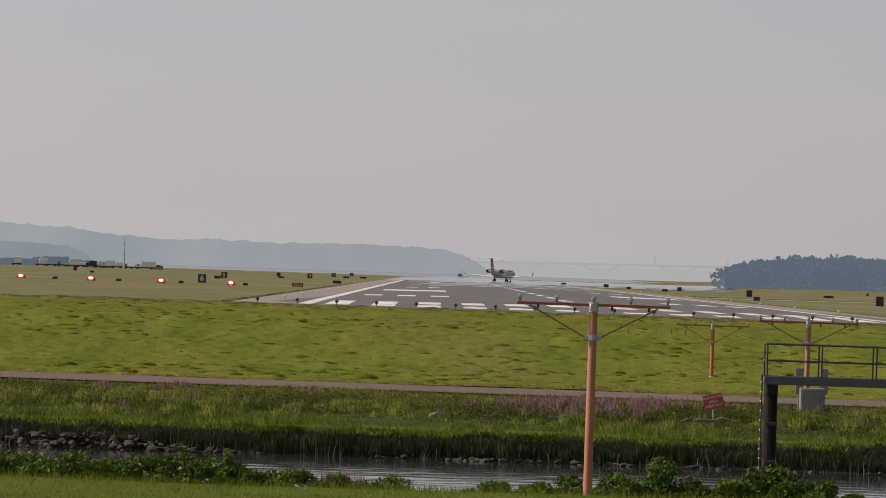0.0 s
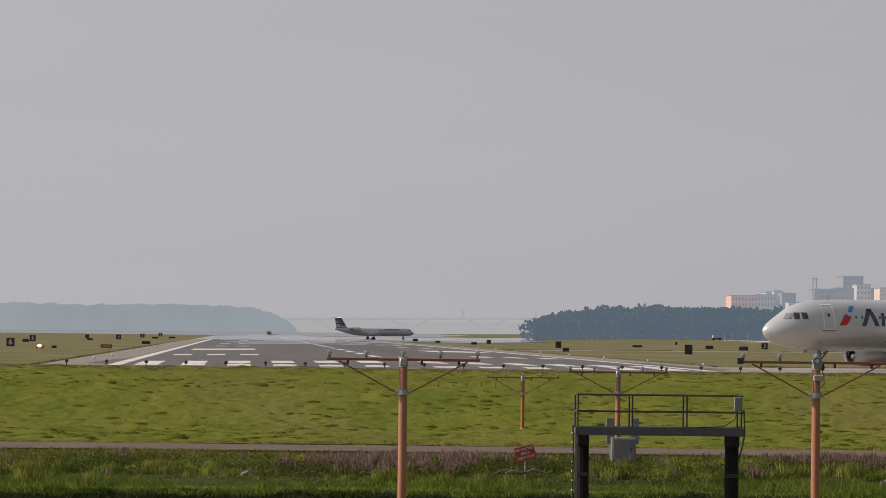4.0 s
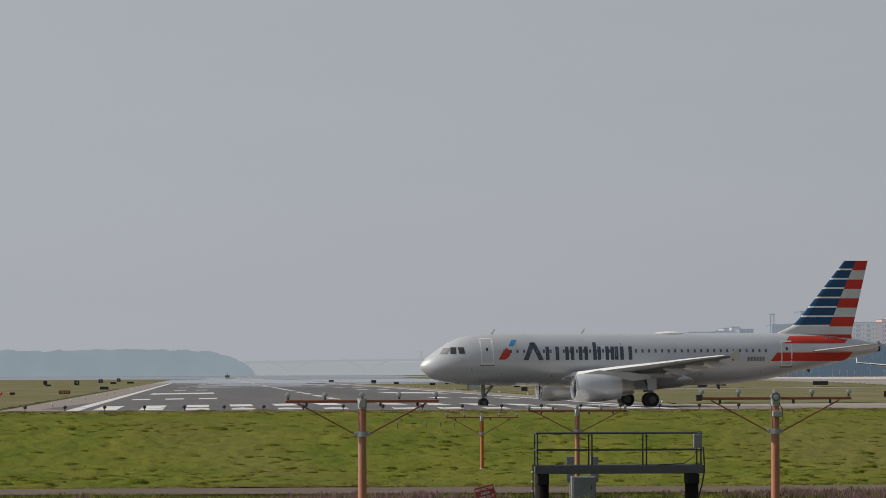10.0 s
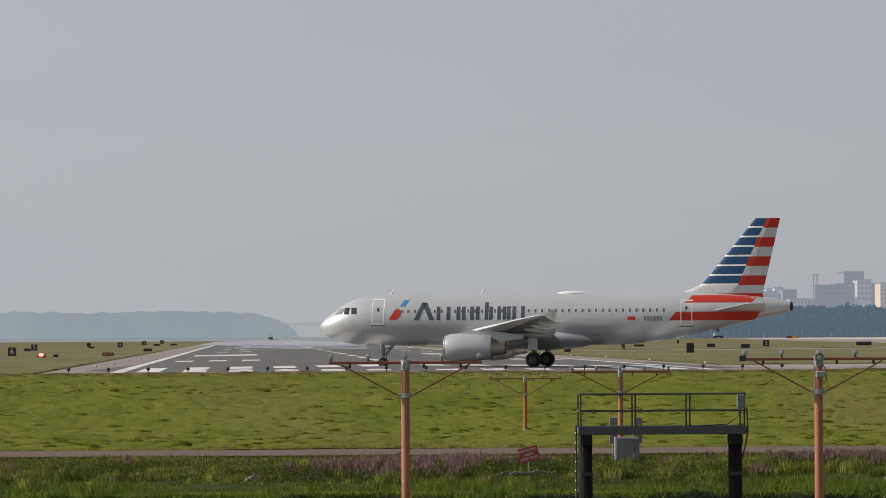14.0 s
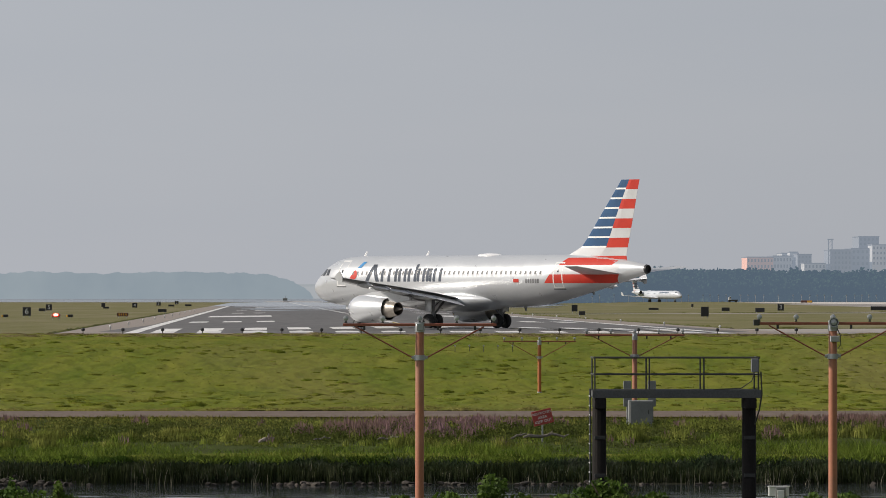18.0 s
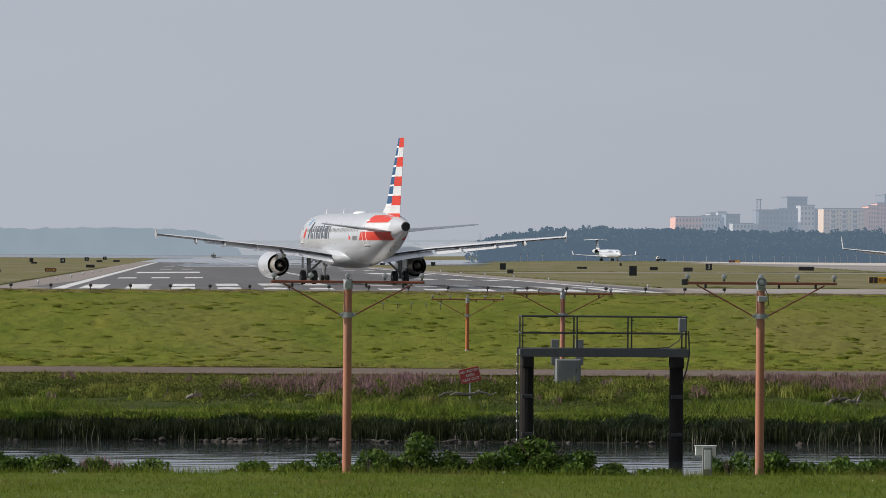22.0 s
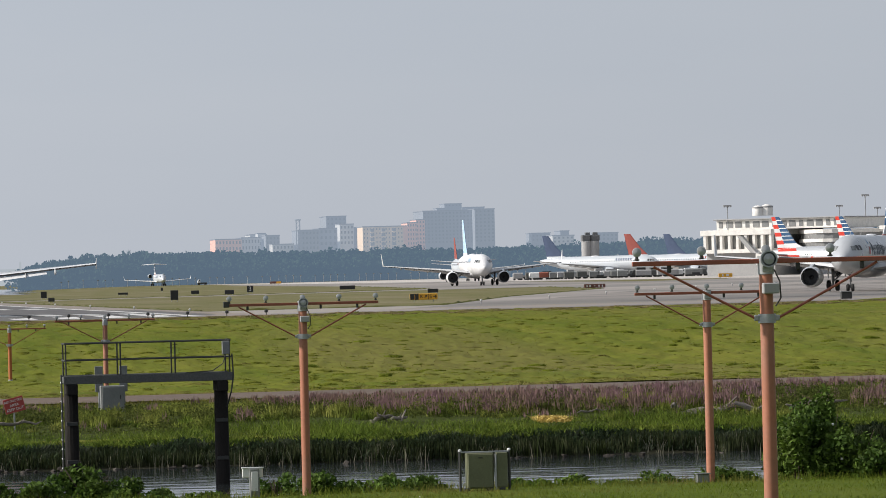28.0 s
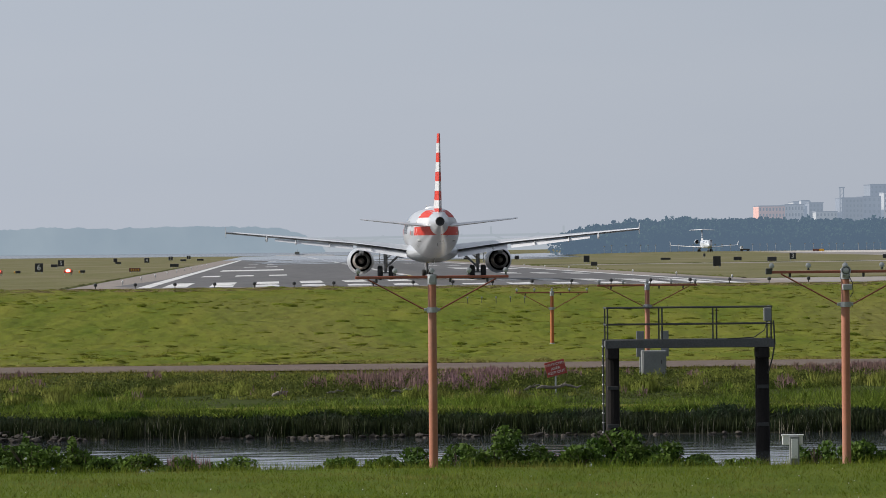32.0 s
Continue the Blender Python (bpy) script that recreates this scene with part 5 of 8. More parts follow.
def far_bridge():
    y = 4550
    k = y / 9500
    root = thing("road_bridge", "long pale arched river bridge in the haze", "bridge", m=pose(0, y, 0))
    b = Build()
    b.add([(20 * k, 0, 3 + 15.6 * k), (560 * k, 0, 3 + 21.8 * k), (560 * k, 0, 3 + 17.6 * k), (20 * k, 0, 3 + 11.6 * k), (20 * k, 12, 3 + 15.6 * k), (560 * k, 12, 3 + 21.8 * k), (560 * k, 12, 3 + 17.6 * k), (20 * k, 12, 3 + 11.6 * k)],
          [(0, 1, 2, 3), (4, 5, 6, 7), (0, 1, 5, 4), (3, 2, 6, 7)])
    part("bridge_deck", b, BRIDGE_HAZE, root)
    for c, w in ((153, 84), (290, 88), (427, 86), (564, 80)):
        b = Build()
        n = 10
        for sg in (-1, 1):
            lo, hi = [], []
            for i in range(n + 1):
                q = i / n
                u = c + sg * (4 + q * (w / 2 - 4))
                top = 14.5 + (u - 20) * 0.0115
                lo.append((u * k, 2, 3 + (-6 + (top + 5) * q ** 0.55) * k))
                hi.append((u * k, 2, 3 + (-6 + (top + 5) * q ** 0.55 + 2.6 + 1.8 * q) * k))
            b.grid([lo, hi])
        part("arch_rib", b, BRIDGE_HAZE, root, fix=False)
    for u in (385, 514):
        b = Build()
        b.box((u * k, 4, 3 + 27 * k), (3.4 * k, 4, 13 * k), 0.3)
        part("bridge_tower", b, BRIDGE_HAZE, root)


far_bridge()


def woods(name, rows, label, seed, material=FAR_LEAF, per=620, leaf=0.52):
    """rows: (x, y, height, spread): crowns of many small clumps over short trunks."""
    rng = np.random.default_rng(seed)
    vs, fs, o = [], [], 0
    for x, y, h, sp in rows:
        n = per
        lobes = rng.normal(0, 1, (9, 3)) * [sp * 0.26, sp * 0.26, h * 0.05] + [0, 0, h * 0.68]
        pick = rng.integers(0, 9, n)
        d = rng.normal(0, 1, (n, 3))
        d /= np.linalg.norm(d, axis=1)[:, None]
        p = lobes[pick] + d * (rng.random(n) ** 0.4)[:, None] * [sp * 0.24, sp * 0.24, h * 0.17]
        low = rng.random(n) < 0.30
        p[low, 2] = rng.uniform(0.02, 0.55, low.sum()) * h
        p[:, 2] = np.clip(p[:, 2], 0.1, h * 1.0)
        p += [x, y, -dip(x, y)]
        a, c = rng.normal(0, 1, (n, 3)), rng.normal(0, 1, (n, 3))
        a /= np.linalg.norm(a, axis=1)[:, None]
        c -= a * (a * c).sum(1)[:, None]
        c /= np.linalg.norm(c, axis=1)[:, None]
        s = (leaf * rng.uniform(0.6, 1.5, n))[:, None]
        q = np.stack([p - a * s - c * s * 0.4, p + a * s * 0.3 - c * s, p + a * s + c * s * 0.5, p - a * s * 0.4 + c * s], 1)
        vs.append(q.reshape(-1, 3))
        kk = np.arange(n)[:, None] * 4 + o
        fs.append(np.concatenate([kk + [0, 1, 2], kk + [0, 2, 3]], 1).reshape(-1, 3))
        o += 4 * n
        w = sp * 0.06
        vs.append(np.array([(x - w, y, 0), (x + w, y, 0), (x, y, h * 0.7)]))
        fs.append(np.array([[o, o + 1, o + 2]]))
        o += 3
    return soup(name, np.concatenate(vs), np.concatenate(fs), material, label, "trees")


def tree_line():
    rng = np.random.default_rng(4)
    tops = [(500, 10), (508, 25), (529, 33), (560, 40), (596, 43), (650, 50), (777, 50), (980, 46), (1130, 46), (1384, 45), (1590, 49), (1700, 54), (1760, 56), (2400, 50)]
    rows = []
    for depth in range(4):
        Y = 1960 + depth * 45
        u = 530.0 + depth * 4
        while u < 1800:
            v = float(np.interp(u, [q[0] for q in tops], [q[1] for q in tops]))
            h = (3 + v * Y / 9500) * rng.uniform(0.88, 1.05) * (0.72 if depth == 0 else 0.86 if depth == 1 else 1.0)
            rows.append((u * Y / 9500, Y + rng.uniform(-18, 18), max(3.5, h), rng.uniform(8.5, 15.0)))
            u += rng.uniform(9, 15)
    return woods("far_woods", rows, "dense dark woods beyond the airfield, blued by painted haze", 5)


tree_line()


# ---- growth ----
RNG = np.random.default_rng(11)


def scatter(n, y0, y1, u0=-900.0, u1=2500.0, power=1.0):
    y = y0 + (y1 - y0) * RNG.random(n) ** power
    x = (u0 + (u1 - u0) * RNG.random(n)) * y / 9500
    return x, y


def lumpy(x, y, s, seed=0.0):
    return np.array([noise.noise((a * s, c * s, seed)) for a, c in zip(x, y)])


def ground_at(x, y):
    z = land(y)
    mid = (y > 60) & (y < 390)
    wob = np.array([0.10 * noise.noise((a * 0.11, c * 0.13, 0.3)) for a, c in zip(x, y)])
    return z + np.where(mid, wob, 0)


def growth(name, x, y, h, w, lean, material, label, category, z=None, soft=False, out=None):
    base = np.stack([x, y, ground_at(x, y) - 0.02 if z is None else z], 1)
    v, f = blades(base, h, w, lean, RNG)
    nor = None
    if soft:
        tri = v[f]
        down = np.cross(tri[:, 1] - tri[:, 0], tri[:, 2] - tri[:, 0])[:, 2] < 0
        f[down] = f[down][:, [0, 2, 1]]                          # a sward takes the light as one rough surface
        nor = RNG.normal(0, 0.25, (len(x), 3)) + [0, 0, 1]
        if out is not None:           # a tuft is rounded
            nor[:, :2] += out
        nor = np.repeat(nor, 5, axis=0)
        nor /= np.linalg.norm(nor, axis=1)[:, None]
    return soup(name, v, f, material, label, category, nor)


# field beyond the road: a soft uneven sward with rank tufts and a fuzz of blades
def n2(x, y, s, t, k):
    return noise.noise((x * s, y * t, k))


def sward_rise(x, y):
    fade = min(1.0, (395.5 - y) / 10) * min(1.0, (y - 189.2) / 6)
    return fade * (0.09 + 0.05 * n2(x, y, 0.22, 0.10, 4.4) + 0.09 * n2(x, y, 0.9, 0.30, 1.1) + 0.08 * n2(x, y, 2.2, 0.8, 7.7))


b = Build()
us = np.arange(-900, 2500, 6.0)
b.grid([[(u * y / 9500, y, z + sward_rise(u * y / 9500, y)) for u, z in zip(us, ground_at(us * y / 9500, np.full(len(us), y)))] for y in np.arange(189.6, 395, 0.7)])
tagged(part("field_sward", b, SWARD, smooth=True, fix=False), "soft uneven green sward with yellowing patches", "grass", kind="stuff")


def on_sward(x, y):
    return ground_at(x, y) + np.array([sward_rise(a, c) for a, c in zip(x, y)])


def tufts(name, n, rad0, rad1, h0, h1, per, width, material, label, y0=191, y1=392, band=None):
    """Rounded tufts, wider than tall, gathered in drifts."""
    cx, cy = scatter(n, y0, y1)
    if band is not None:
        keep = RNG.random(len(cx)) < np.clip(0.45 + band * lumpy(cx, cy * 0.35, 0.09, 6.0), 0.04, 1)
        cx, cy = cx[keep], cy[keep]
    rad, top = RNG.uniform(rad0, rad1, len(cx)), RNG.uniform(h0, h1, len(cx))
    idx = np.repeat(np.arange(len(cx)), np.maximum(8, per * (rad / rad0) ** 1.2).astype(int))
    rr, an = np.sqrt(RNG.random(len(idx))), RNG.uniform(0, 2 * np.pi, len(idx))
    dx, dy = np.cos(an) * rr, np.sin(an) * rr
    x, y = cx[idx] + dx * rad[idx], cy[idx] + dy * rad[idx] * 1.6
    h = top[idx] * (1 - 0.75 * rr ** 2) * RNG.uniform(0.6, 1.05, len(idx)) + 0.02
    return growth(name, x, y, h, RNG.uniform(*width, len(idx)), RNG.uniform(0.7, 2.2, len(idx)), material, label, "grass", on_sward(cx, cy)[idx] - 0.02, soft=True, out=np.stack([dx * 1.3, dy * 0.6 - 0.25], 1))


tufts("rank_tufts", 480, 0.16, 0.50, 0.06, 0.17, 70, (0.05, 0.09), DARK_TUFT, "dark rank tufts standing in the field", band=1.6)
tufts("small_tufts", 5200, 0.12, 0.42, 0.03, 0.085, 28, (0.05, 0.10), RANK_BLADES, "small green tufts over the field", band=1.0)
tufts("seeding_tufts", 600, 0.12, 0.6, 0.03, 0.07, 16, (0.03, 0.06), PALE_GRASS, "pale seeding grass in the field", band=-1.3)
tufts("edge_tufts", 2200, 0.3, 1.1, 0.04, 0.10, 26, (0.04, 0.08), DRY_VERGE, "dull brownish grass along the pavement's edge", 366, 394.6)
tufts("road_tufts", 420, 0.15, 0.6, 0.04, 0.13, 16, (0.015, 0.03), PALE_GRASS, "yellowing grass along the road's edge", 189.2, 193.5)
x, y = scatter(90000, 190, 394)
growth("field_grass", x, y, RNG.uniform(0.02, 0.06, len(x)), RNG.uniform(0.03, 0.07, len(x)), RNG.uniform(1.5, 4.0, len(x)), FIELD_BLADES, "fine blades over the airfield grass", "grass", on_sward(x, y) - 0.02, soft=True)
# lawn on the near bank
x, y = scatter(95000, 86, 116.6)
h = RNG.uniform(0.04, 0.12, len(x)) * (1 + 0.7 * lumpy(x, y, 0.5, 4.0))
growth("lawn_grass", x, y, h, RNG.uniform(0.006, 0.016, len(x)), RNG.uniform(0.2, 1.6, len(x)), NEAR_BLADES, "green uncut lawn grass on the near bank", "grass")
x, y = scatter(130, 88, 114)
growth("daisies", x, y, RNG.uniform(0.012, 0.022, len(x)), RNG.uniform(0.018, 0.03, len(x)), RNG.uniform(0.3, 0.8, len(x)), WHITE_ENAMEL, "tiny white daisies in the lawn", "flowers", ground_at(x, y) + RNG.uniform(0.07, 0.13, len(x)))
x, y = scatter(9000, 113.5, 117.5)
growth("bank_grass", x, y, RNG.uniform(0.08, 0.28, len(x)), RNG.uniform(0.006, 0.014, len(x)), RNG.uniform(0.1, 0.6, len(x)), NEAR_BLADES, "taller grass along the bank's edge", "grass")
# reeds at the far waterline, the shade of their depth put into the stem colour
x, y = scatter(60000, 154.3, 158.0)
edge = 154.9 + 0.6 * lumpy(x, np.zeros(len(x)), 0.35, 7.0) + 0.5 * lumpy(x, np.zeros(len(x)), 1.3, 2.0)
keep = y > edge
x, y = x[keep], y[keep]
z = land(y)
h = (-1.86 - z) * RNG.uniform(0.45, 1.0, len(x)) + 0.16 * lumpy(x, y, 0.5, 8.0) + 0.08 * lumpy(x, y, 1.7, 3.0)
growth("reed_stems", x, y, np.maximum(h, 0.15), RNG.uniform(0.012, 0.030, len(x)), RNG.uniform(0.02, 0.25, len(x)), REED_STEM, "dense reed stems along the far waterline, shade in their colour", "reeds", z - 0.02)
x, y = scatter(1300, 154.5, 155.8)
lone = lumpy(x, np.zeros(len(x)), 0.8, 4.0) > -0.1
x, y = x[lone], y[lone]
growth("dry_reeds", x, y, RNG.uniform(0.15, 0.55, len(x)), RNG.uniform(0.010, 0.018, len(x)), RNG.uniform(0.02, 0.5, len(x)), DRY_REED, "scattered pale dry reed stems at the waterline", "reeds", land(y) - 0.02)
# bright grass bending over the bank's lip
cx, cy = scatter(560, 156.7, 158.2)
rad = RNG.uniform(0.15, 0.55, len(cx))
n = (60 * rad / 0.35).astype(int)
idx = np.repeat(np.arange(len(cx)), n)
dx, dy = RNG.normal(0, 0.5, len(idx)), RNG.normal(0, 0.5, len(idx))
x, y = cx[idx] + dx * rad[idx], cy[idx] + dy * rad[idx] * 0.6
h = RNG.uniform(0.06, 0.24, len(cx))[idx] * np.exp(-0.8 * (dx ** 2 + dy ** 2)) * RNG.uniform(0.6, 1.1, len(idx)) + 0.05
growth("bank_tufts", x, y, h, RNG.uniform(0.010, 0.024, len(x)), RNG.uniform(0.3, 1.1, len(x)), REED, "bright grass tufts bending over the bank's lip", "grass", np.interp(y, [155.5, 156.2, 157], [-2.06, -1.98, -1.93]) + 0.12 * lumpy(cx, cy, 0.7, 3.3)[idx], soft=True, out=np.stack([dx * 0.8, dy * 0.5 - 0.4], 1))
# leaves of the reeds, thick and bright at the brow, thin at the waterline with shade put into their colour
n = 90000
u = RNG.uniform(-900, 2500, n)
k = RNG.random(n) ** 1.1
y = 156.9 - 1.5 * k + RNG.normal(0, 0.25, n)
x = u * y / 9500
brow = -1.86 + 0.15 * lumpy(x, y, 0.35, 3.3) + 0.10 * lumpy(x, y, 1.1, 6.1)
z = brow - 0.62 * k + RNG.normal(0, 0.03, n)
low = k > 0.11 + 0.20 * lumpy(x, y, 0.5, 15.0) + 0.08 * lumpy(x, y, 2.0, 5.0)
for name, pick, mt, label in (("reed_brow", ~low, REED, "bright reed leaves along the bank's brow"), ("reed_leaves", low, REED_SHADE, "reed leaves in shade colour hanging towards the water")):
    m = int(pick.sum())
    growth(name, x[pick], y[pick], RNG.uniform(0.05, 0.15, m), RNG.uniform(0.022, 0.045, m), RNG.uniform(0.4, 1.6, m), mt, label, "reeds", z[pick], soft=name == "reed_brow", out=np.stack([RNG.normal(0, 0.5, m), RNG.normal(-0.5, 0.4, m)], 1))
# bright turf on the flat marsh behind
x, y = scatter(80000, 157.3, 171.5)
keep = RNG.random(len(x)) < np.interp(y, [163.6, 167.2], [1, -0.1]) + 0.55 * lumpy(x, y, 0.22, 14.0)
x, y = x[keep], y[keep]
h = RNG.uniform(0.06, 0.26, len(x)) * (1 + 1.5 * lumpy(x, y * 0.4, 0.25, 8.0) + 1.0 * lumpy(x, y, 1.4, 5.0))
growth("marsh_turf", x, y, np.maximum(h, 0.04), RNG.uniform(0.010, 0.024, len(x)), RNG.uniform(0.2, 1.2, len(x)), REED, "bright green marsh grass behind the reeds", "grass", land(y) - 0.01, soft=True, out=RNG.normal(0, 0.4, (len(x), 2)))
# tall marsh plants with loosestrife before the road, in clumps; the gaps' shade is put into soil and undergrowth
# colours
def clumps(name, cx, cy, rad, height, count, width, material, label, category, tips=None):
    n = np.maximum(6, (count * (rad / 0.35) ** 1.5)).astype(int)
    idx = np.repeat(np.arange(len(cx)), n)
    rr = np.sqrt(RNG.random(len(idx)))
    an = RNG.uniform(0, 2 * np.pi, len(idx))
    dx, dy = np.cos(an) * rr, np.sin(an) * rr
    x, y = cx[idx] + dx * rad[idx] * 0.75, cy[idx] + dy * rad[idx] * 0.9
    h = height[idx] * (1 - 0.45 * rr ** 2) * RNG.uniform(0.6, 1.05, len(idx))
    z = ground_at(x, y) - 0.02
    if tips is None:
        return growth(name, x, y, h, RNG.uniform(*width, len(idx)), RNG.uniform(0.05, 0.5, len(idx)), material, label, category, z, soft=True, out=np.stack([dx, dy], 1) * 1.1)
    keep = RNG.random(len(idx)) < tips
    x, y, h, z = x[keep], y[keep], h[keep], z[keep]
    spike = RNG.uniform(0.10, 0.24, len(x))
    return growth(name, x, y, spike, RNG.uniform(*width, len(x)), RNG.uniform(0.0, 0.35, len(x)), material, label, category, z + np.maximum(h - spike * 0.5, 0.05))


def below_road(cx, cy):
    """How tall a plant may stand without covering the road."""
    u = cx * 9500 / cy
    room = 3 - 0.02310 * cy - land(cy)
    return np.maximum(room * RNG.uniform(0.55, 1.0, len(cx)) + np.interp(u, [-800, 500, 1000, 2400], [-0.02, 0.0, 0.07, 0.08]) + 0.14 * np.maximum(0, lumpy(cx, cy, 0.12, 17.0)), 0.10)


def tall_at(cx, cy):
    return np.interp(cx * 9500 / cy, [-800, 200, 900, 1250, 1400, 2400], [0.44, 0.43, 0.42, 0.44, 0.47, 0.47])


x, y = scatter(34000, 174.2, 179.6)
growth("road_verge", x, y, RNG.uniform(0.04, 0.14, len(x)) * np.interp(y, [177, 179], [1, 1.35]), RNG.uniform(0.012, 0.026, len(x)), RNG.uniform(0.2, 1.0, len(x)), VERGE_GREEN, "yellow-green grass strip along the road", "grass", soft=True)
x, y = scatter(8000, 168.6, 178.4)
growth("marsh_undergrowth", x, y, RNG.uniform(0.08, 0.26, len(x)) * np.interp(y, [173, 178], [1, 0.4]), RNG.uniform(0.012, 0.03, len(x)), RNG.uniform(0.1, 0.8, len(x)), MARSH_DARK, "low growth coloured as the shade under the marsh plants", "plants")
cx, cy = scatter(1400, 168.9, 177.4)
hh = np.minimum(tall_at(cx, cy) * RNG.uniform(0.5, 1.5, len(cx)) * (1 + 0.7 * lumpy(cx, cy, 0.3, 9.0)), below_road(cx, cy))
def leaf_mounds(name, cx, cy, rad, height, per, size, material, label, category):
    """Leafy mounds: many small leaves on a rounded, uneven shape."""
    n = np.maximum(14, per * rad * height / 0.15).astype(int)
    idx = np.repeat(np.arange(len(cx)), n)
    d = RNG.normal(0, 1, (len(idx), 3))
    d /= np.linalg.norm(d, axis=1)[:, None]
    d[:, 2] = np.abs(d[:, 2])
    fill = (RNG.random(len(idx)) ** 0.35)[:, None]
    p = d * fill * np.stack([rad[idx], rad[idx], height[idx]], 1) * RNG.uniform(0.75, 1.15, (len(idx), 1))
    p += np.stack([cx, cy, ground_at(cx, cy)], 1)[idx]
    a = RNG.normal(0, 1, (len(idx), 3)) + [0, 0, 0.9]
    a /= np.linalg.norm(a, axis=1)[:, None]
    c = np.cross(a, RNG.normal(0, 1, (len(idx), 3)))
    c /= np.linalg.norm(c, axis=1)[:, None] + 1e-9
    s = RNG.uniform(*size, len(idx))[:, None]
    q = np.stack([p - a * s, p + c * s * 0.5, p + a * s * 1.2, p - c * s * 0.5], 1).reshape(-1, 3)
    k = np.arange(len(idx))[:, None] * 4
    f = np.concatenate([k + [0, 1, 2], k + [0, 2, 3]], 1).reshape(-1, 3)
    return soup(name, q, f, material, label, category)


kind = lumpy(cx, cy, 0.28, 21.0) + RNG.normal(0, 0.10, len(cx)) - np.interp(cx * 9500 / cy, [-800, 700, 1500], [0.10, 0.11, 0.24])
rad = RNG.uniform(0.2, 0.75, len(cx))
for name, pick, mt, label in (("sedge_clumps", kind > -0.02, SEDGE, "bright green sedge clumps before the road"), ("marsh_plants", (kind <= -0.02) & (kind > -0.16), MARSH_GREEN, "mixed green marsh plants before the road"),
                              ("dark_marsh_plants", kind <= -0.16, MARSH_DARK, "dark leafy marsh plants before the road")):
    if mt is SEDGE:
        clumps(name, cx[pick], cy[pick], rad[pick], hh[pick], 60, (0.016, 0.036), mt, label, "plants")
    else:
        leaf_mounds(name, cx[pick], cy[pick], rad[pick], hh[pick], 70, (0.025, 0.055), mt, label, "plants")
cx, cy = scatter(2500, 168.0, 177.4, power=0.75)
want = 2.2 * lumpy(cx, cy, 0.13, 12.0) + np.interp(cx * 9500 / cy, [-800, 300, 700, 1100, 1400, 2400], [-0.30, -0.26, 0.0, 0.42, 0.95, 1.0])
keep = RNG.random(len(cx)) < np.clip(want, 0.01, 1)
cx, cy = cx[keep], cy[keep]
hh = np.minimum(tall_at(cx, cy) * RNG.uniform(0.8, 1.5, len(cx)) * (1 + 0.25 * lumpy(cx, cy, 0.3, 5.0)), below_road(cx, cy) + 0.10)
rad = RNG.uniform(0.15, 0.45, len(cx))
clumps("loosestrife_stems", cx, cy, rad, hh * 0.9, 35, (0.010, 0.026), MARSH_GREEN, "leafy loosestrife stems", "plants")
clumps("loosestrife", cx, cy, rad, hh, 62, (0.016, 0.034), PURPLE, "dusty purple loosestrife flower spikes", "flowers", 0.8)
x2 = (-192 + RNG.uniform(0, 80, 120)) * 117.6 / 9500
y2 = RNG.uniform(117.0, 118.6, 120)
growth("loosestrife_clump", x2, y2, RNG.uniform(0.25, 0.42, 120), RNG.uniform(0.02, 0.035, 120), RNG.uniform(0.0, 0.15, 120), PURPLE, "pale purple flower clump on the near bank", "flowers", land(y2) + 0.15)
# low leafy hummocks where the turf meets the taller plants, most coloured as the shade at their feet
cx, cy = scatter(240, 167.4, 170.0)
hum = RNG.uniform(0.10, 0.32, len(cx)) * (1 + 0.6 * lumpy(cx, cy, 0.3, 2.2))
some = RNG.random(len(cx)) < 0.25
clumps("turf_hummocks", cx[some], cy[some], RNG.uniform(0.25, 0.8, some.sum()), hum[some], 60, (0.016, 0.034), REED, "bright grass hummocks on the marsh", "grass")
leaf_mounds("leafy_hummocks", cx[~some], cy[~some], RNG.uniform(0.25, 0.7, (~some).sum()), hum[~some], 60, (0.03, 0.055), MARSH_DARK, "leafy hummocks coloured as shade at the plants' feet", "plants")
# plants straying forward on to the turf, in loose groups
cx, cy = scatter(900, 163.5, 169.2)
keep = RNG.random(len(cx)) < np.clip(0.30 + (cy - 166.0) * 0.12 + 1.7 * lumpy(cx, cy * 0.5, 0.16, 31.0), 0.0, 1)
cx, cy = cx[keep], cy[keep]
stray = RNG.uniform(0.12, 0.46, len(cx)) * (1 + 0.8 * lumpy(cx, cy, 0.22, 27.0))
rad = RNG.uniform(0.2, 0.65, len(cx))
mood = lumpy(cx, cy, 0.30, 33.0) + RNG.normal(0, 0.12, len(cx))
leaf_mounds("stray_marsh_plants", cx[mood < 0.0], cy[mood < 0.0], rad[mood < 0.0], stray[mood < 0.0], 70, (0.025, 0.055), MARSH_DARK, "dark leafy plants straying on to the marsh turf", "plants")
mid = (mood >= 0.0) & (mood < 0.10)
leaf_mounds("stray_green_plants", cx[mid], cy[mid], rad[mid], stray[mid], 70, (0.025, 0.055), MARSH_GREEN, "green leafy plants straying on to the marsh turf", "plants")
clumps("stray_sedges", cx[mood >= 0.10], cy[mood >= 0.10], rad[mood >= 0.10], stray[mood >= 0.10] * 1.15, 55, (0.016, 0.034), SEDGE, "bright sedges straying on to the marsh turf", "grass")
few = (RNG.random(len(cx)) < np.interp(cx * 9500 / cy, [-800, 700, 1200, 2400], [0.03, 0.10, 0.32, 0.35])) & (cy > 165.5)
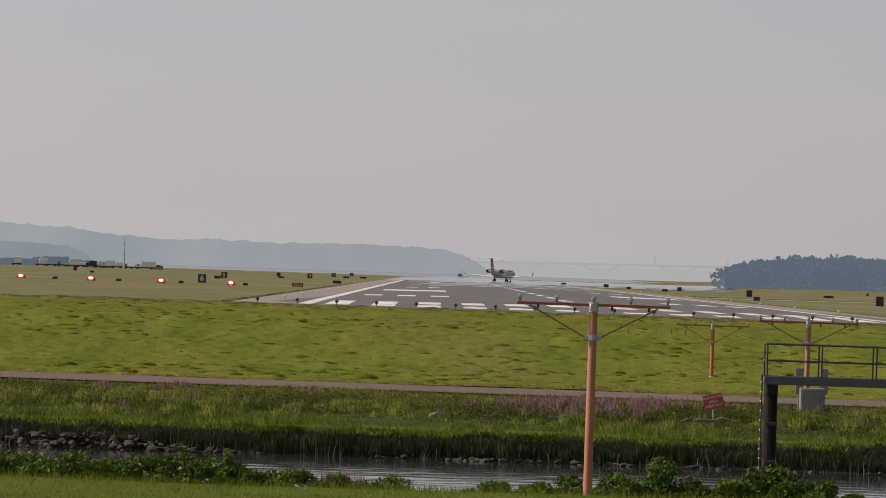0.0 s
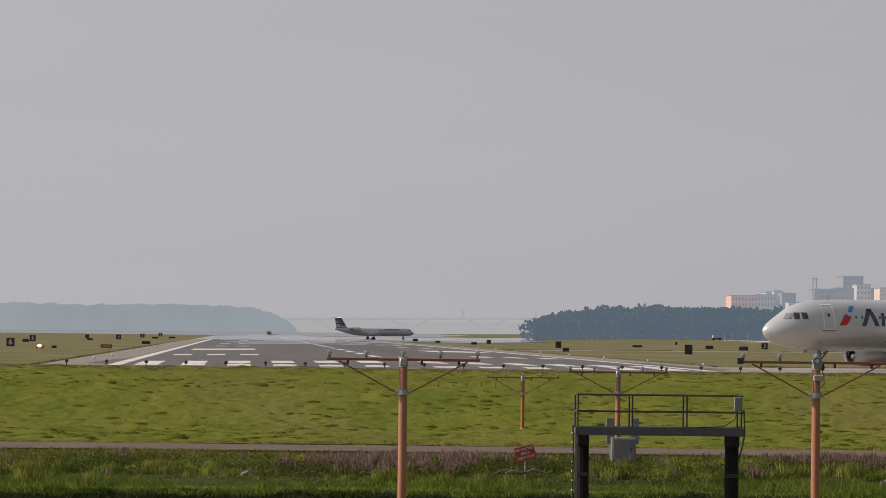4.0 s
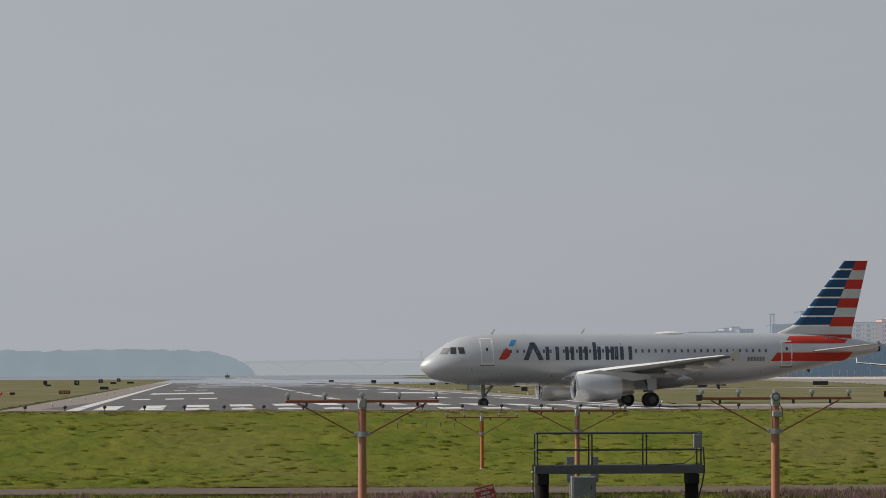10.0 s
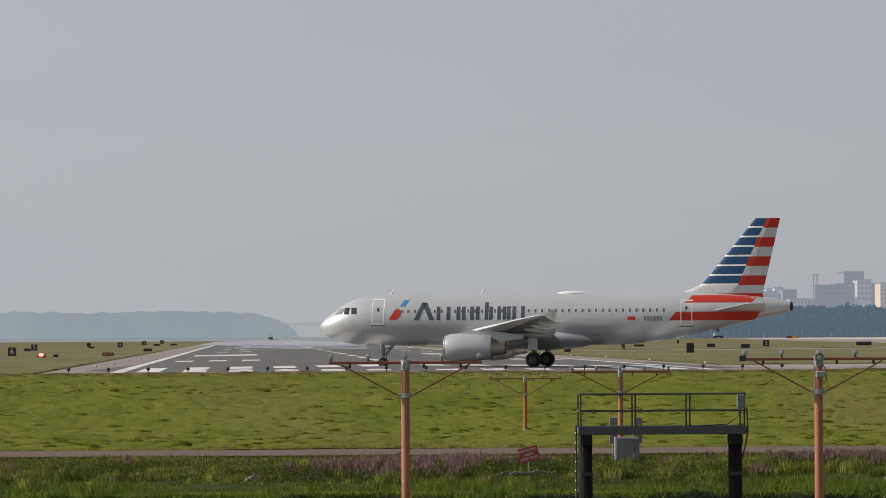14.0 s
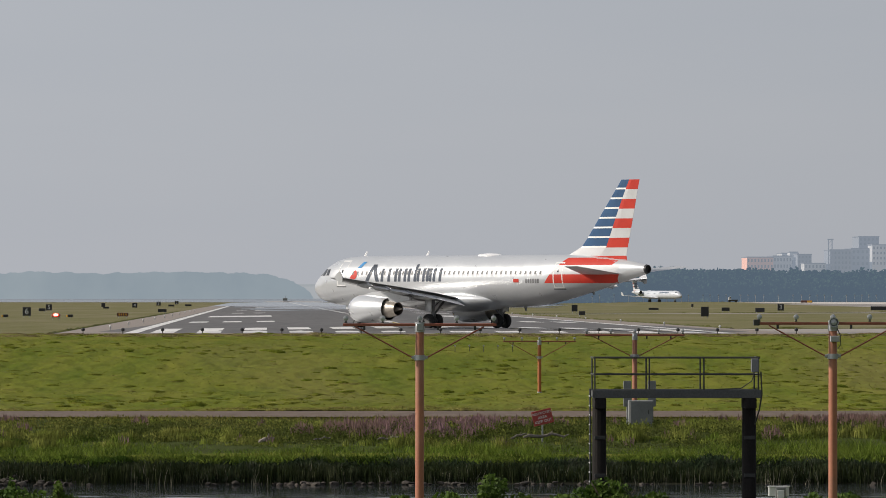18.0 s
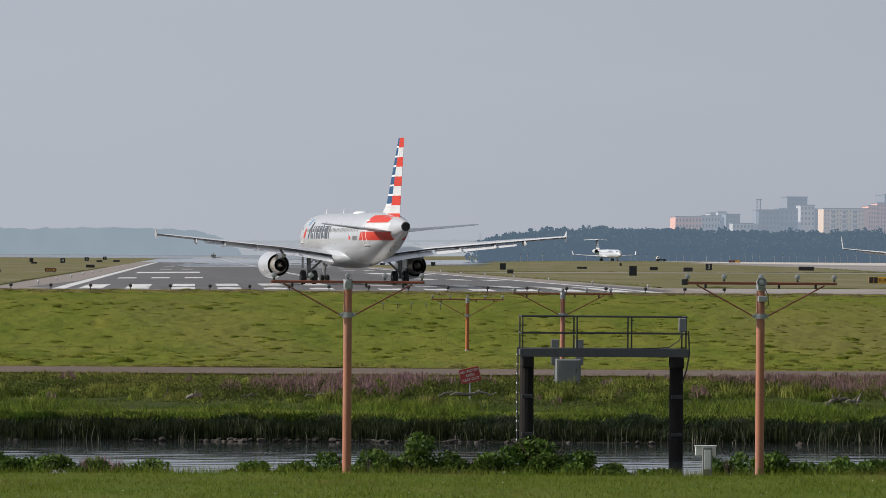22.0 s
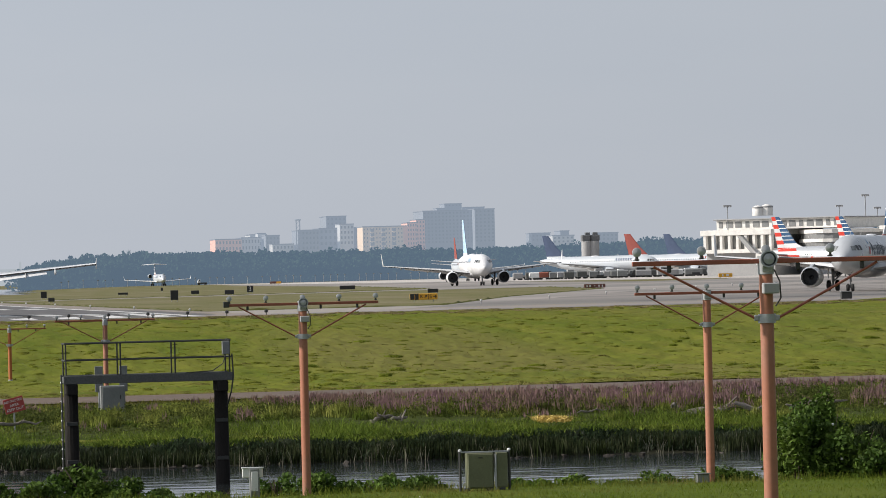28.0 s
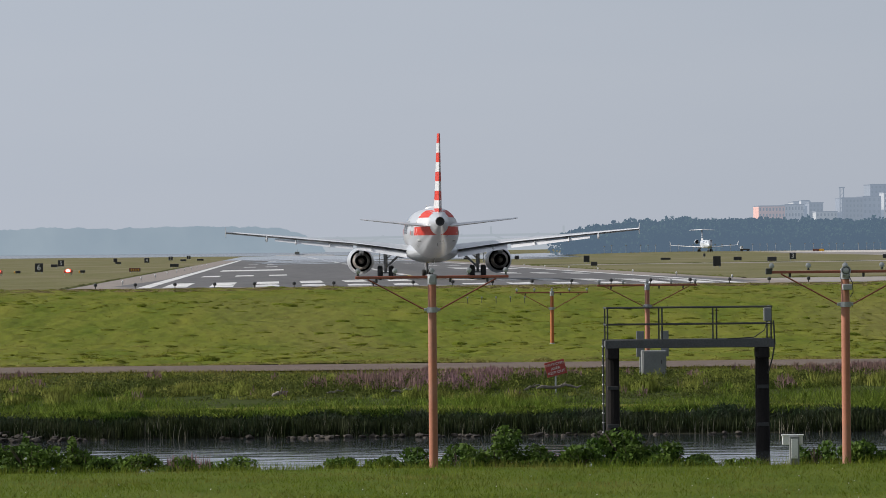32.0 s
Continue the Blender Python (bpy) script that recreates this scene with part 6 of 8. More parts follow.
clumps("stray_loosestrife", cx[few], cy[few], rad[few] * 0.6, np.maximum(stray[few], 0.28) * 1.25, 40, (0.014, 0.030), PURPLE, "loosestrife spikes at the front of the marsh plants", "flowers", 0.8)
# straw washed up on the marsh
x, y = (1422 + 66 * RNG.beta(2.0, 2.0, 1600)) * 161.8 / 9500, 161.8 + RNG.normal(0, 0.45, 1600)
growth("washed_up_straw", x, y, RNG.uniform(0.03, 0.12, 1600), RNG.uniform(0.02, 0.04, 1600), RNG.uniform(1.0, 4.0, 1600), STRAW, "yellow dry straw mat washed on to the marsh", "straw", land(y) + RNG.uniform(0.12, 0.22, 1600))


def bush(u0, u1, top_v, y=117.8, seed=1, name="bush"):
    k = y / 9500
    rng = np.random.default_rng(seed)
    x, w = (u0 + u1) / 2 * k, (u1 - u0) * k
    zb = float(land(y)) - 0.05
    h = 3 + top_v * k - zb
    root = thing(name, rng.choice(["dense leafy green bush on the creek bank", "low sprawling green bramble on the creek bank"]) if h < 1.4 else "tall dark leafy bush on the creek bank", "bush", "bank bushes", pose(x, y, zb))
    b = Build()
    for i in range(7):
        a = rng.uniform(0, 6.28)
        t = Vector((math.cos(a) * w * 0.34, math.sin(a) * 0.35, h * rng.uniform(0.5, 0.85)))
        mid = t * 0.5 + Vector((0, 0, h * 0.08))
        b.tube((0.05 * math.cos(a), 0.05 * math.sin(a), -0.1), mid, 0.022, 0.014, 6)
        b.tube(mid, t, 0.014, 0.005, 6)
    part("woody_stem", b, BARK, root, "thin brown stems")
    n = int(1900 * max(0.5, w * h))
    lob = max(7, int(w * 8))
    lx = rng.uniform(-0.46, 0.46, lob) * w
    arch = np.sqrt(np.clip(1 - (2 * lx / w) ** 2, 0.1, 1))
    lc = np.stack([lx, rng.uniform(-0.4, 0.5, lob), h * arch * rng.uniform(0.25, 0.84, lob)], 1)
    pick = rng.integers(0, lob, n)
    d = rng.normal(0, 1, (n, 3))
    d /= np.linalg.norm(d, axis=1)[:, None]
    p = lc[pick] + d * (rng.random(n) ** 0.4)[:, None] * [min(0.40, w * 0.32), 0.40, h * 0.26]
    p[:, 2] = np.clip(p[:, 2], 0.02, h * 1.05)
    a = rng.normal(0, 1, (n, 3))
    a /= np.linalg.norm(a, axis=1)[:, None]
    c = np.cross(a, rng.normal(0, 1, (n, 3)))
    c /= np.linalg.norm(c, axis=1)[:, None] + 1e-9
    s = rng.uniform(0.030, 0.075, n)[:, None]
    q = np.stack([p - a * s, p + c * s * 0.6 + a * s * 0.1, p + a * s * 1.1, p - c * s * 0.6 + a * s * 0.1], 1).reshape(-1, 3)
    kk = np.arange(n)[:, None] * 4
    f = np.concatenate([kk + [0, 1, 2], kk + [0, 2, 3]], 1).reshape(-1, 3)
    if h > 0.75 and w > 0.9:
        for i in range(int(rng.integers(0, 2))):
            bb = Build()
            c0 = Vector((rng.uniform(-0.35, 0.35) * w, -0.42, h * rng.uniform(0.35, 0.7)))
            for a0 in range(5):
                bb.lathe(c0 + 0.016 * Vector((math.cos(a0 * 1.257), 0, math.sin(a0 * 1.257))), (math.cos(a0 * 1.257) * 0.6, -1, math.sin(a0 * 1.257) * 0.6), [(0, 0.004), (0.005, 0.017), (0.009, 0.014), (0.010, 0)], 6)
            part("flower", bb, WHITE_ENAMEL, root, "small white blossom")
    fol = soup("foliage", q, f, BUSH_LEAF, "small green leaves", "leaves")
    fol.parent = root
    del fol["category"]
    return root


BUSHES = [(-880, -740, -340), (-785, -670, -344), (-710, -590, -342), (-630, -510, -346), (-545, -420, -340), (-485, -385, -336), (-375, -295, -355), (-300, -210, -362), (-210, -140, -370), (-140, -40, -365),
          (75, 155, -371), (155, 215, -367), (205, 285, -362), (295, 350, -350), (345, 440, -322), (430, 505, -353), (500, 575, -355), (565, 680, -317), (665, 735, -353), (740, 805, -371), (805, 890, -373), (930, 985, -343),
          (985, 1070, -352), (1060, 1130, -368), (1100, 1190, -362), (1165, 1262, -366), (1380, 1430, -376), (1398, 1465, -374), (1455, 1520, -368), (1510, 1610, -376), (1612, 1720, -370), (1722, 1825, -364), (2010, 2110, -352), (2095, 2235, -264), (2220, 2350, -305), (2330, 2460, -310), (2000, 2110, -302), (2180, 2300, -296)]
for i, (u0, u1, v) in enumerate(BUSHES):
    bush(u0, u1, v, 117.6 + 0.5 * math.sin(i * 2.3), 40 + i)
for i, (u0, u1, v, yy) in enumerate([(1862, 1950, -272, 117.4), (1900, 2010, -240, 118.0), (1885, 1975, -250, 118.8), (1960, 2060, -286, 117.2), (1925, 1985, -232, 118.4), (2020, 2110, -318, 116.6), (2080, 2160, -306, 118.6)]):
    bush(u0, u1, v, yy, 90 + i)
for u, v in ((1165, -345), (-448, -322), (-360, -335)):
    bush(u - 9, u + 9, v, 118.2, int(u) + 900, "sapling")


# stones at the waterline and driftwood
def stone(x, y, z, s, seed):
    bm = bmesh.new()
    bmesh.ops.create_icosphere(bm, subdivisions=1, radius=1)
    for q in bm.verts:
        k = 1 + 0.75 * noise.noise(q.co * 1.3 + Vector((seed * 3.7, 0, 0)))
        q.co = Vector((q.co.x * s * 1.25 * k, q.co.y * s * k, q.co.z * s * 0.62 * k))
    me = bpy.data.meshes.new("rock")
    bm.to_mesh(me)
    bm.free()
    me.materials.append(ROCK)
    ob = new("rock", me)
    ob.matrix_basis = pose(x, y, z, 0, 0, seed * 57 % 360)
    return tagged(ob, "rough grey-brown rock at the waterline", "rock", "waterline rocks")


rng = random.Random(5)
for i in range(300):
    if i < 190:                       # rubble bank
        u = rng.uniform(-900, -330)
        yy = rng.uniform(153.2, 155.4)
        s = rng.uniform(0.05, 0.14) * (1 if u < -420 else 0.75)
        z = -2.52 + (yy - 153.2) * 0.17 * min(1, (-u - 300) / 250) + rng.uniform(0, 0.05)
    elif i < 245:                     # scattered along the reeds, thickest at one bend
        u, yy, s = rng.uniform(40, 620), rng.uniform(153.8, 154.7), rng.uniform(0.05, 0.125)
        z = -2.5 + rng.uniform(0.0, 0.06)
    else:
        u, yy, s = rng.uniform(-330, 2300), rng.uniform(153.6, 154.9), rng.uniform(0.04, 0.11)
        z = -2.5 + rng.uniform(-0.02, 0.06)
    stone(u * yy / 9500, yy, z, s, i)


def log(u0, v0, u1, v1, y, r, label="bleached driftwood log among the reeds"):
    k = y / 9500
    p, q = Vector((u0 * k, y - 0.3, 3 + v0 * k)), Vector((u1 * k, y + 0.3, 3 + v1 * k))
    root = thing("driftwood", label, "driftwood", "driftwood", Matrix.Translation(p))
    d = q - p
    b = Build()
    pts = [d * t + Vector((0, r * noise.noise((u0, t * 5, 0)), r * 1.6 * noise.noise((t * 4, u0, 0)) + 0.04)) for t in np.linspace(0, 1, 9)]
    side, rings = d.cross(Vector((0, 0, 1))).normalized(), []
    for i, p0 in enumerate(pts):
        rr = r * 0.75 * (1 - 0.06 * i) * (0.45 if i in (0, 8) else 1)
        rings.append([p0 + rr * (1 + 0.45 * noise.noise((q * 1.7, i * 0.9, u0))) * (math.cos(q * 0.698) * side + math.sin(q * 0.698) * Vector((0, 0, 1))) for q in range(9)])
    b.loft(rings)
    part("trunk", b, DRIFTWOOD, root, smooth=True)
    b = Build()
    m = pts[4]
    b.tube(m, m + Vector((d.x * 0.14, -0.12, r * 1.9)), r * 0.28, r * 0.10, 6)
    part("branch", b, DRIFTWOOD, root)


for row in ((462, -256, 545, -252, 166.6, 0.08), (440, -258, 470, -250, 166.4, 0.06), (-5, -264, 22, -258, 166.8, 0.10), (92, -260, 122, -257, 167, 0.05), (205, -259, 248, -256, 167.5, 0.05), (1128, -266, 1172, -259, 166.6, 0.13), (1165, -264, 1198, -262, 166.2, 0.09),
            (1140, -252, 1165, -272, 166.4, 0.06), (1182, -268, 1196, -248, 166.4, 0.05), (1672, -252, 1690, -262, 166, 0.09), (1690, -268, 1850, -258, 166.5, 0.20), (1880, -258, 2000, -254, 167, 0.09), (1500, -262, 1560, -258, 167, 0.05), (2060, -262, 2240, -255, 166.5, 0.14)):
    log(*row)


# longer grass along the pavement's edges
def verge(line, seed):
    b = Build()
    rows = [[], [], []]
    for (x0, y0), (x1, y1) in zip(line, line[1:]):
        n = max(2, int(math.hypot(x1 - x0, y1 - y0) / 1.5))
        for i in range(n):
            x, y = x0 + (x1 - x0) * i / n, y0 + (y1 - y0) * i / n
            h = 0.10 + 0.16 * noise.noise((x * 0.5, y * 0.3, seed))
            d = dip(x, y)
            rows[0].append((x - 0.35, y + 0.3, -d - 0.02))
            rows[1].append((x, y, max(0.03, h) - d))
            rows[2].append((x + 0.35, y - 0.3, -d - 0.02))
    b.grid(rows)
    tagged(part("grass_verge", b, VERGE, smooth=True, fix=False), "long dark grass along the pavement's edge", "grass", kind="stuff")


verge([(40.8, 459), (62, 466.3), (85, 585), (119, 727), (128, 845)], 1.0)
verge([(-15.7, 397), (-15.7, 600), (-15.7, 1000)], 2.0)
verge([(41, 468), (41, 620), (41, 854)], 3.0)
verge([(41, 884), (116, 884), (135, 1168)], 4.0)


# ---- signs and lights on the airfield ----
def lettering(text, size, material, parent, m, align="CENTER"):
    cu = bpy.data.curves.new("lettering", "FONT")
    cu.body, cu.size, cu.align_x, cu.align_y, cu.extrude = text, size, align, "CENTER", 0.004
    tmp = bpy.data.objects.new("lettering", cu)
    scene.collection.objects.link(tmp)
    me = bpy.data.meshes.new_from_object(tmp.evaluated_get(bpy.context.evaluated_depsgraph_get()))
    bpy.data.objects.remove(tmp)
    me.materials.clear()
    me.materials.append(material)
    ob = new("lettering", me)
    ob.parent = parent
    ob.matrix_basis = m
    ob["label"] = "painted lettering " + text
    return ob


def board(u, y, w, h, face, label, digit="", bars=None, z=0.0, turn=0):
    """A sign board on short legs, facing the camera's side."""
    x = u * y / 9500
    root = thing("airfield_sign", label, "sign", "airfield signs", pose(x, y, z, 0, 0, turn))
    b = Build()
    b.box((0, 0, 0.22 + h / 2), (w, 0.22, h), 0.03)
    part("sign_panel", b, face, root)
    for k in (-0.35, 0.35):
        b = Build()
        b.tube((k * w, 0, -0.05), (k * w, 0, 0.24), 0.04, n=8)
        part("sign_leg", b, ZINC, root)
    if digit:
        lettering(digit, h * 0.95, SIGN_WHITE, root, pose(0, -0.118, 0.22 + h * 0.5, 90))
    for c, bw, bh, mt in bars or ():
        b = Build()
        b.box((c * w, -0.115, 0.22 + h / 2), (bw * w, 0.012, bh * h))
        part("sign_bar", b, mt, root)
    return root


for u, y, d in ((-415, 724, "6"), (-376, 1010, "5"), (-224.5, 1290, "4"), (-182.5, 1600, "3"), (-150.6, 1900, "2")):
    board(u, y, 1.1 + (y - 724) * 0.0002, 1.15, SIGN_BLACK, "black distance board with a white " + d + " beside the runway", d)
board(920, 940, 1.12, 1.12, SIGN_BLACK, "black distance board with a white 3 on the infield", "3")
board(-280, 1380, 1.0, 1.0, SIGN_BLACK, "black distance board seen on the far grass", "")
DARK = "dark back of an airfield sign standing in grass"
for u, y, w, h in ((553.7, 950, 1.05, 1.15), (567, 754, 0.9, 0.55), (694, 1018, 1.9, 0.4), (785, 690, 1.0, 1.25), (822, 931, 1.4, 0.6), (883, 866, 1.5, 0.66), (1094, 931, 2.7, 0.66), (1247.6, 700, 1.4, 0.5), (763, 1234, 0.5, 0.7),
                   (1725, 1338, 2.0, 0.8), (1708, 1500, 2.0, 0.9), (1676, 1560, 0.9, 1.2), (-388, 960, 1.2, 0.5), (-176, 905, 1.45, 0.5), (-160, 1450, 1.6, 0.5), (-130, 1500, 1.8, 0.5), (-275, 1180, 1.3, 0.4), (300, 1500, 1.4, 0.7), (340, 1300, 1.2, 0.5), (225, 1700, 1.6, 0.5),
                   (430, 1250, 1.0, 0.9), (404, 1150, 1.2, 0.5), (-640, 1250, 0.9, 1.1), (-610, 1100, 0.8, 0.4)):
    board(u, y, w, h, SIGN_BLACK, DARK)
board(-246, 700, 1.5, 0.48, SIGN_BROWN, "dark red runway sign with pale marks in grass", bars=[(-0.3, 0.08, 0.6, SIGN_YELLOW), (-0.1, 0.1, 0.5, SIGN_YELLOW), (0.1, 0.08, 0.6, SIGN_YELLOW), (0.3, 0.1, 0.5, SIGN_YELLOW)])
taxi_sign = board(1230.7, 527, 2.75, 0.62, SIGN_YELLOW, "yellow and black taxiway sign on the grass", bars=[(-0.345, 0.31, 0.96, SIGN_BLACK), (0.165, 0.015, 0.9, SIGN_BLACK)])
lettering("J", 0.55, SIGN_YELLOW, taxi_sign, pose(-0.90, -0.126, 0.53, 90))
lettering("K", 0.50, SIGN_BLACK, taxi_sign, pose(-0.22, -0.126, 0.53, 90))
lettering("S", 0.50, SIGN_BLACK, taxi_sign, pose(0.68, -0.126, 0.53, 90))
for cx0, tilt in ((0.20, 45), (1.10, 0)):
    b = Build()
    t = Matrix.Rotation(radians(-tilt), 3, "Y")
    b.box(t @ Vector((0, 0, 0)) + Vector((cx0, -0.12, 0.53)), (0.34, 0.012, 0.06), turn=t)
    for sg in (-1, 1):
        t2 = Matrix.Rotation(radians(-tilt + sg * 40), 3, "Y")
        b.box(t @ Vector((0.10, 0, -sg * -0.055)) + Vector((cx0, -0.12, 0.53)), (0.18, 0.012, 0.055), turn=t2)
    part("sign_arrow", b, SIGN_BLACK, taxi_sign, "black arrow")
RW = [(-0.36, 0.06, 0.5, SIGN_WHITE), (-0.22, 0.07, 0.5, SIGN_WHITE), (0.0, 0.05, 0.2, SIGN_WHITE), (0.2, 0.06, 0.5, SIGN_WHITE), (0.36, 0.06, 0.5, SIGN_WHITE)]
board(1540, 711, 2.9, 0.5, SIGN_BROWN, "low red runway holding sign", bars=RW)
board(2196, 738, 3.0, 0.72, SIGN_BROWN, "low red runway holding sign by the taxiway", bars=RW)
board(1778.6, 1092, 2.9, 0.8, SIGN_YELLOW, "pale yellow taxiway sign on the island", bars=[(-0.2, 0.1, 0.6, SIGN_WHITE), (0.15, 0.2, 0.6, SIGN_WHITE)])
board(966, 1650, 3.6, 0.7, SIGN_BROWN, "small brown and yellow sign far off", bars=[(0.25, 0.4, 0.9, SIGN_YELLOW)])

# slope indicator: four units showing red
for u in (-736, -612, -487.5, -363.8):
    y = 652.0
    root = thing("slope_indicator_light", "glowing red approach slope light unit in grass", "runway light", "slope indicator lights", pose(u * y / 9500, y, 0))
    b = Build()
    b.box((0, 0.35, 0.48), (1.1, 0.9, 0.42), 0.05)
    part("housing", b, ORANGE, root, "orange housing")
    # the outer glowing ring imitates the red halo round each lit lens
    for nm, rx, rz, yy, mt in (("lens_rim", 0.36, 0.225, -0.12, RED_HALO), ("lens", 0.28, 0.16, -0.15, RED_LIGHT)):
        b = Build()
        pts = [(rx * math.cos(q * math.pi / 9), rz * math.sin(q * math.pi / 9)) for q in range(18)]
        b.loft([[(px, y0, 0.58 + pz) for px, pz in pts] for y0 in (yy, yy + 0.04)])
        part(nm, b, mt, root, "glowing red lamp lens and its halo ring")
    for k in (-0.4, 0.4):
        b = Build()
        b.tube((k, 0.3, 0), (k, 0.3, 0.30), 0.04, n=8)
        part("foot", b, ZINC, root)
for u in (-675, -562, -452, -338):
    y = 700.0
    root = thing("light_unit", "unlit dark light unit with an amber end in grass", "runway light", "unlit light units", pose(u * y / 9500, y, 0))
    b = Build()
    b.box((0, 0, 0.30), (0.66, 0.4, 0.32), 0.04)
    part("housing", b, SIGN_BLACK, root)
    b = Build()
    b.box((-0.40, 0, 0.26), (0.24, 0.3, 0.26), 0.03)
    part("amber_end", b, SIGN_YELLOW, root, "amber end box")
    b = Build()
    b.tube((0, 0, 0), (0, 0, 0.16), 0.05, n=8)
    part("foot", b, ZINC, root)

# row of low threshold lights at the pavement's front
first = None
for k in range(19):
    m = pose(-13.2 + 2.935 * k, 397.2, 0.02)
    if first is None:
        first = thing("threshold_light", "small dark threshold lamp on a short stem", "runway light", "threshold lights", m)
        b = Build()
        b.tube((0, 0, 0), (0, 0, 0.22), 0.03, n=8)
        part("stem", b, SIGN_BLACK, first)
        b = Build()
        b.lathe((0, 0, 0.18), (0, 0, 1), [(0, 0.05), (0.03, 0.12), (0.12, 0.14), (0.2, 0.12), (0.25, 0.04), (0.26, 0)], 14)
        part("lamp_body", b, SIGN_BLACK, first, smooth=True)
    else:
        copy_thing(first, m)
first = None
for x, y in [(CENTRE + sg * 25.0, 440 + 61 * i) for sg in (-1, 1) for i in range(10)] + [(66 + 13 * i, 470 + 45 * i) for i in range(6)]:
    m = pose(x, y, 0.015 - dip(x, y))
    if first is None:
        first = tagged(new("edge_light"), "small pale runway edge lamp on a stem", "runway light", "edge lights")
        first.matrix_basis = m
        b = Build()
        b.tube((0, 0, 0), (0, 0, 0.26), 0.035, n=8)
        part("stem", b, ZINC, first)
        b = Build()
        b.lathe((0, 0, 0.24), (0, 0, 1), [(0, 0.06), (0.05, 0.1), (0.14, 0.09), (0.2, 0)], 12)
        part("lamp_body", b, WHITE_ENAMEL, first, smooth=True)
    else:
        copy_thing(first, m)


# ---- small things round the creek ----
def warning_sign():
    y = 168.0
    k = y / 9500
    zc = 3 - 219 * k
    root = thing("warning_sign", "tilted red warning sign with white lettering on a post", "sign", m=pose(497 * k, y, float(land(y))))
    z = zc - float(land(y))
    b = Build()
    b.box((0, 0.04, z * 0.5), (0.05, 0.05, z + 0.3), 0.008)
    part("sign_post", b, ZINC, root)
    b = Build()
    tilt = Matrix.Rotation(radians(-14), 3, "Y")
    b.box((0, 0, z), (0.63, 0.015, 0.46), 0.004, turn=tilt)
    p = part("sign_plate", b, SIGN_RED, root, "red sign plate")
    for txt, dz, s in (("RESTRICTED", 0.13, 0.105), ("AREA", 0.0, 0.12), ("KEEP OUT", -0.13, 0.12)):
        c = tilt @ Vector((0, -0.012, dz))
        lettering(txt, s, SIGN_WHITE, p, Matrix.Translation((c.x, c.y, z + c.z)) @ tilt.to_4x4() @ pose(0, 0, 0, 90))


warning_sign()


def field_cabinet():
    y = 174.5
    k = y / 9500
    root = thing("electrical_cabinet", "grey electrical cabinet and panels at the mast's foot", "cabinet", m=pose(671 * k, y, float(land(y))))
    z0 = float(land(y))
    b = Build()
    b.box((0, 0, 0.42), (0.80, 0.5, 0.90), 0.02)
    body = part("cabinet_body", b, GREY_BOX, root, "grey steel body")
    b = Build()
    b.box((0, -0.262, 0.46), (0.70, 0.02, 0.74), 0.008)
    part("cabinet_door", b, GREY_BOX, body)
    b = Build()
    b.box((0.24, -0.28, 0.5), (0.03, 0.03, 0.14), 0.006)
    part("door_handle", b, DARK_STEEL, body)
    for s in (-1, 1):
        b = Build()
        b.box((s * 0.40, 0.45, 1.08), (0.26, 0.06, 0.84), 0.01)
        part("side_panel", b, GREY_BOX, root, "upright grey panel")
    for s in (-1, 1):
        b = Build()
        b.box((s * 0.40, 0.50, 0.35), (0.05, 0.05, 0.8), 0.006)
        part("panel_leg", b, ZINC, root)


field_cabinet()


def valve_post():
    y = 115.2
    root = thing("utility_post", "white utility post with a box on top", "utility post", m=pose(917 * y / 9500, y, float(land(y))))
    b = Build()
    b.box((0.03, 0, 0.30), (0.21, 0.16, 0.62), 0.012)
    body = part("post_body", b, GREY_BOX, root, "pale grey post")
    b = Build()
    b.box((0.03, -0.085, 0.34), (0.14, 0.012, 0.42), 0.004)
    part("post_cover", b, WHITE_ENAMEL, body)
    b = Build()
    b.box((0, 0.06, 0.52), (0.44, 0.10, 0.20), 0.012)
    part("top_box", b, WHITE_ENAMEL, root, "white box")
    b = Build()
    b.box((0, 0.06, 0.63), (0.48, 0.14, 0.025), 0.006)
    part("box_lid", b, WHITE_ENAMEL, root)


valve_post()


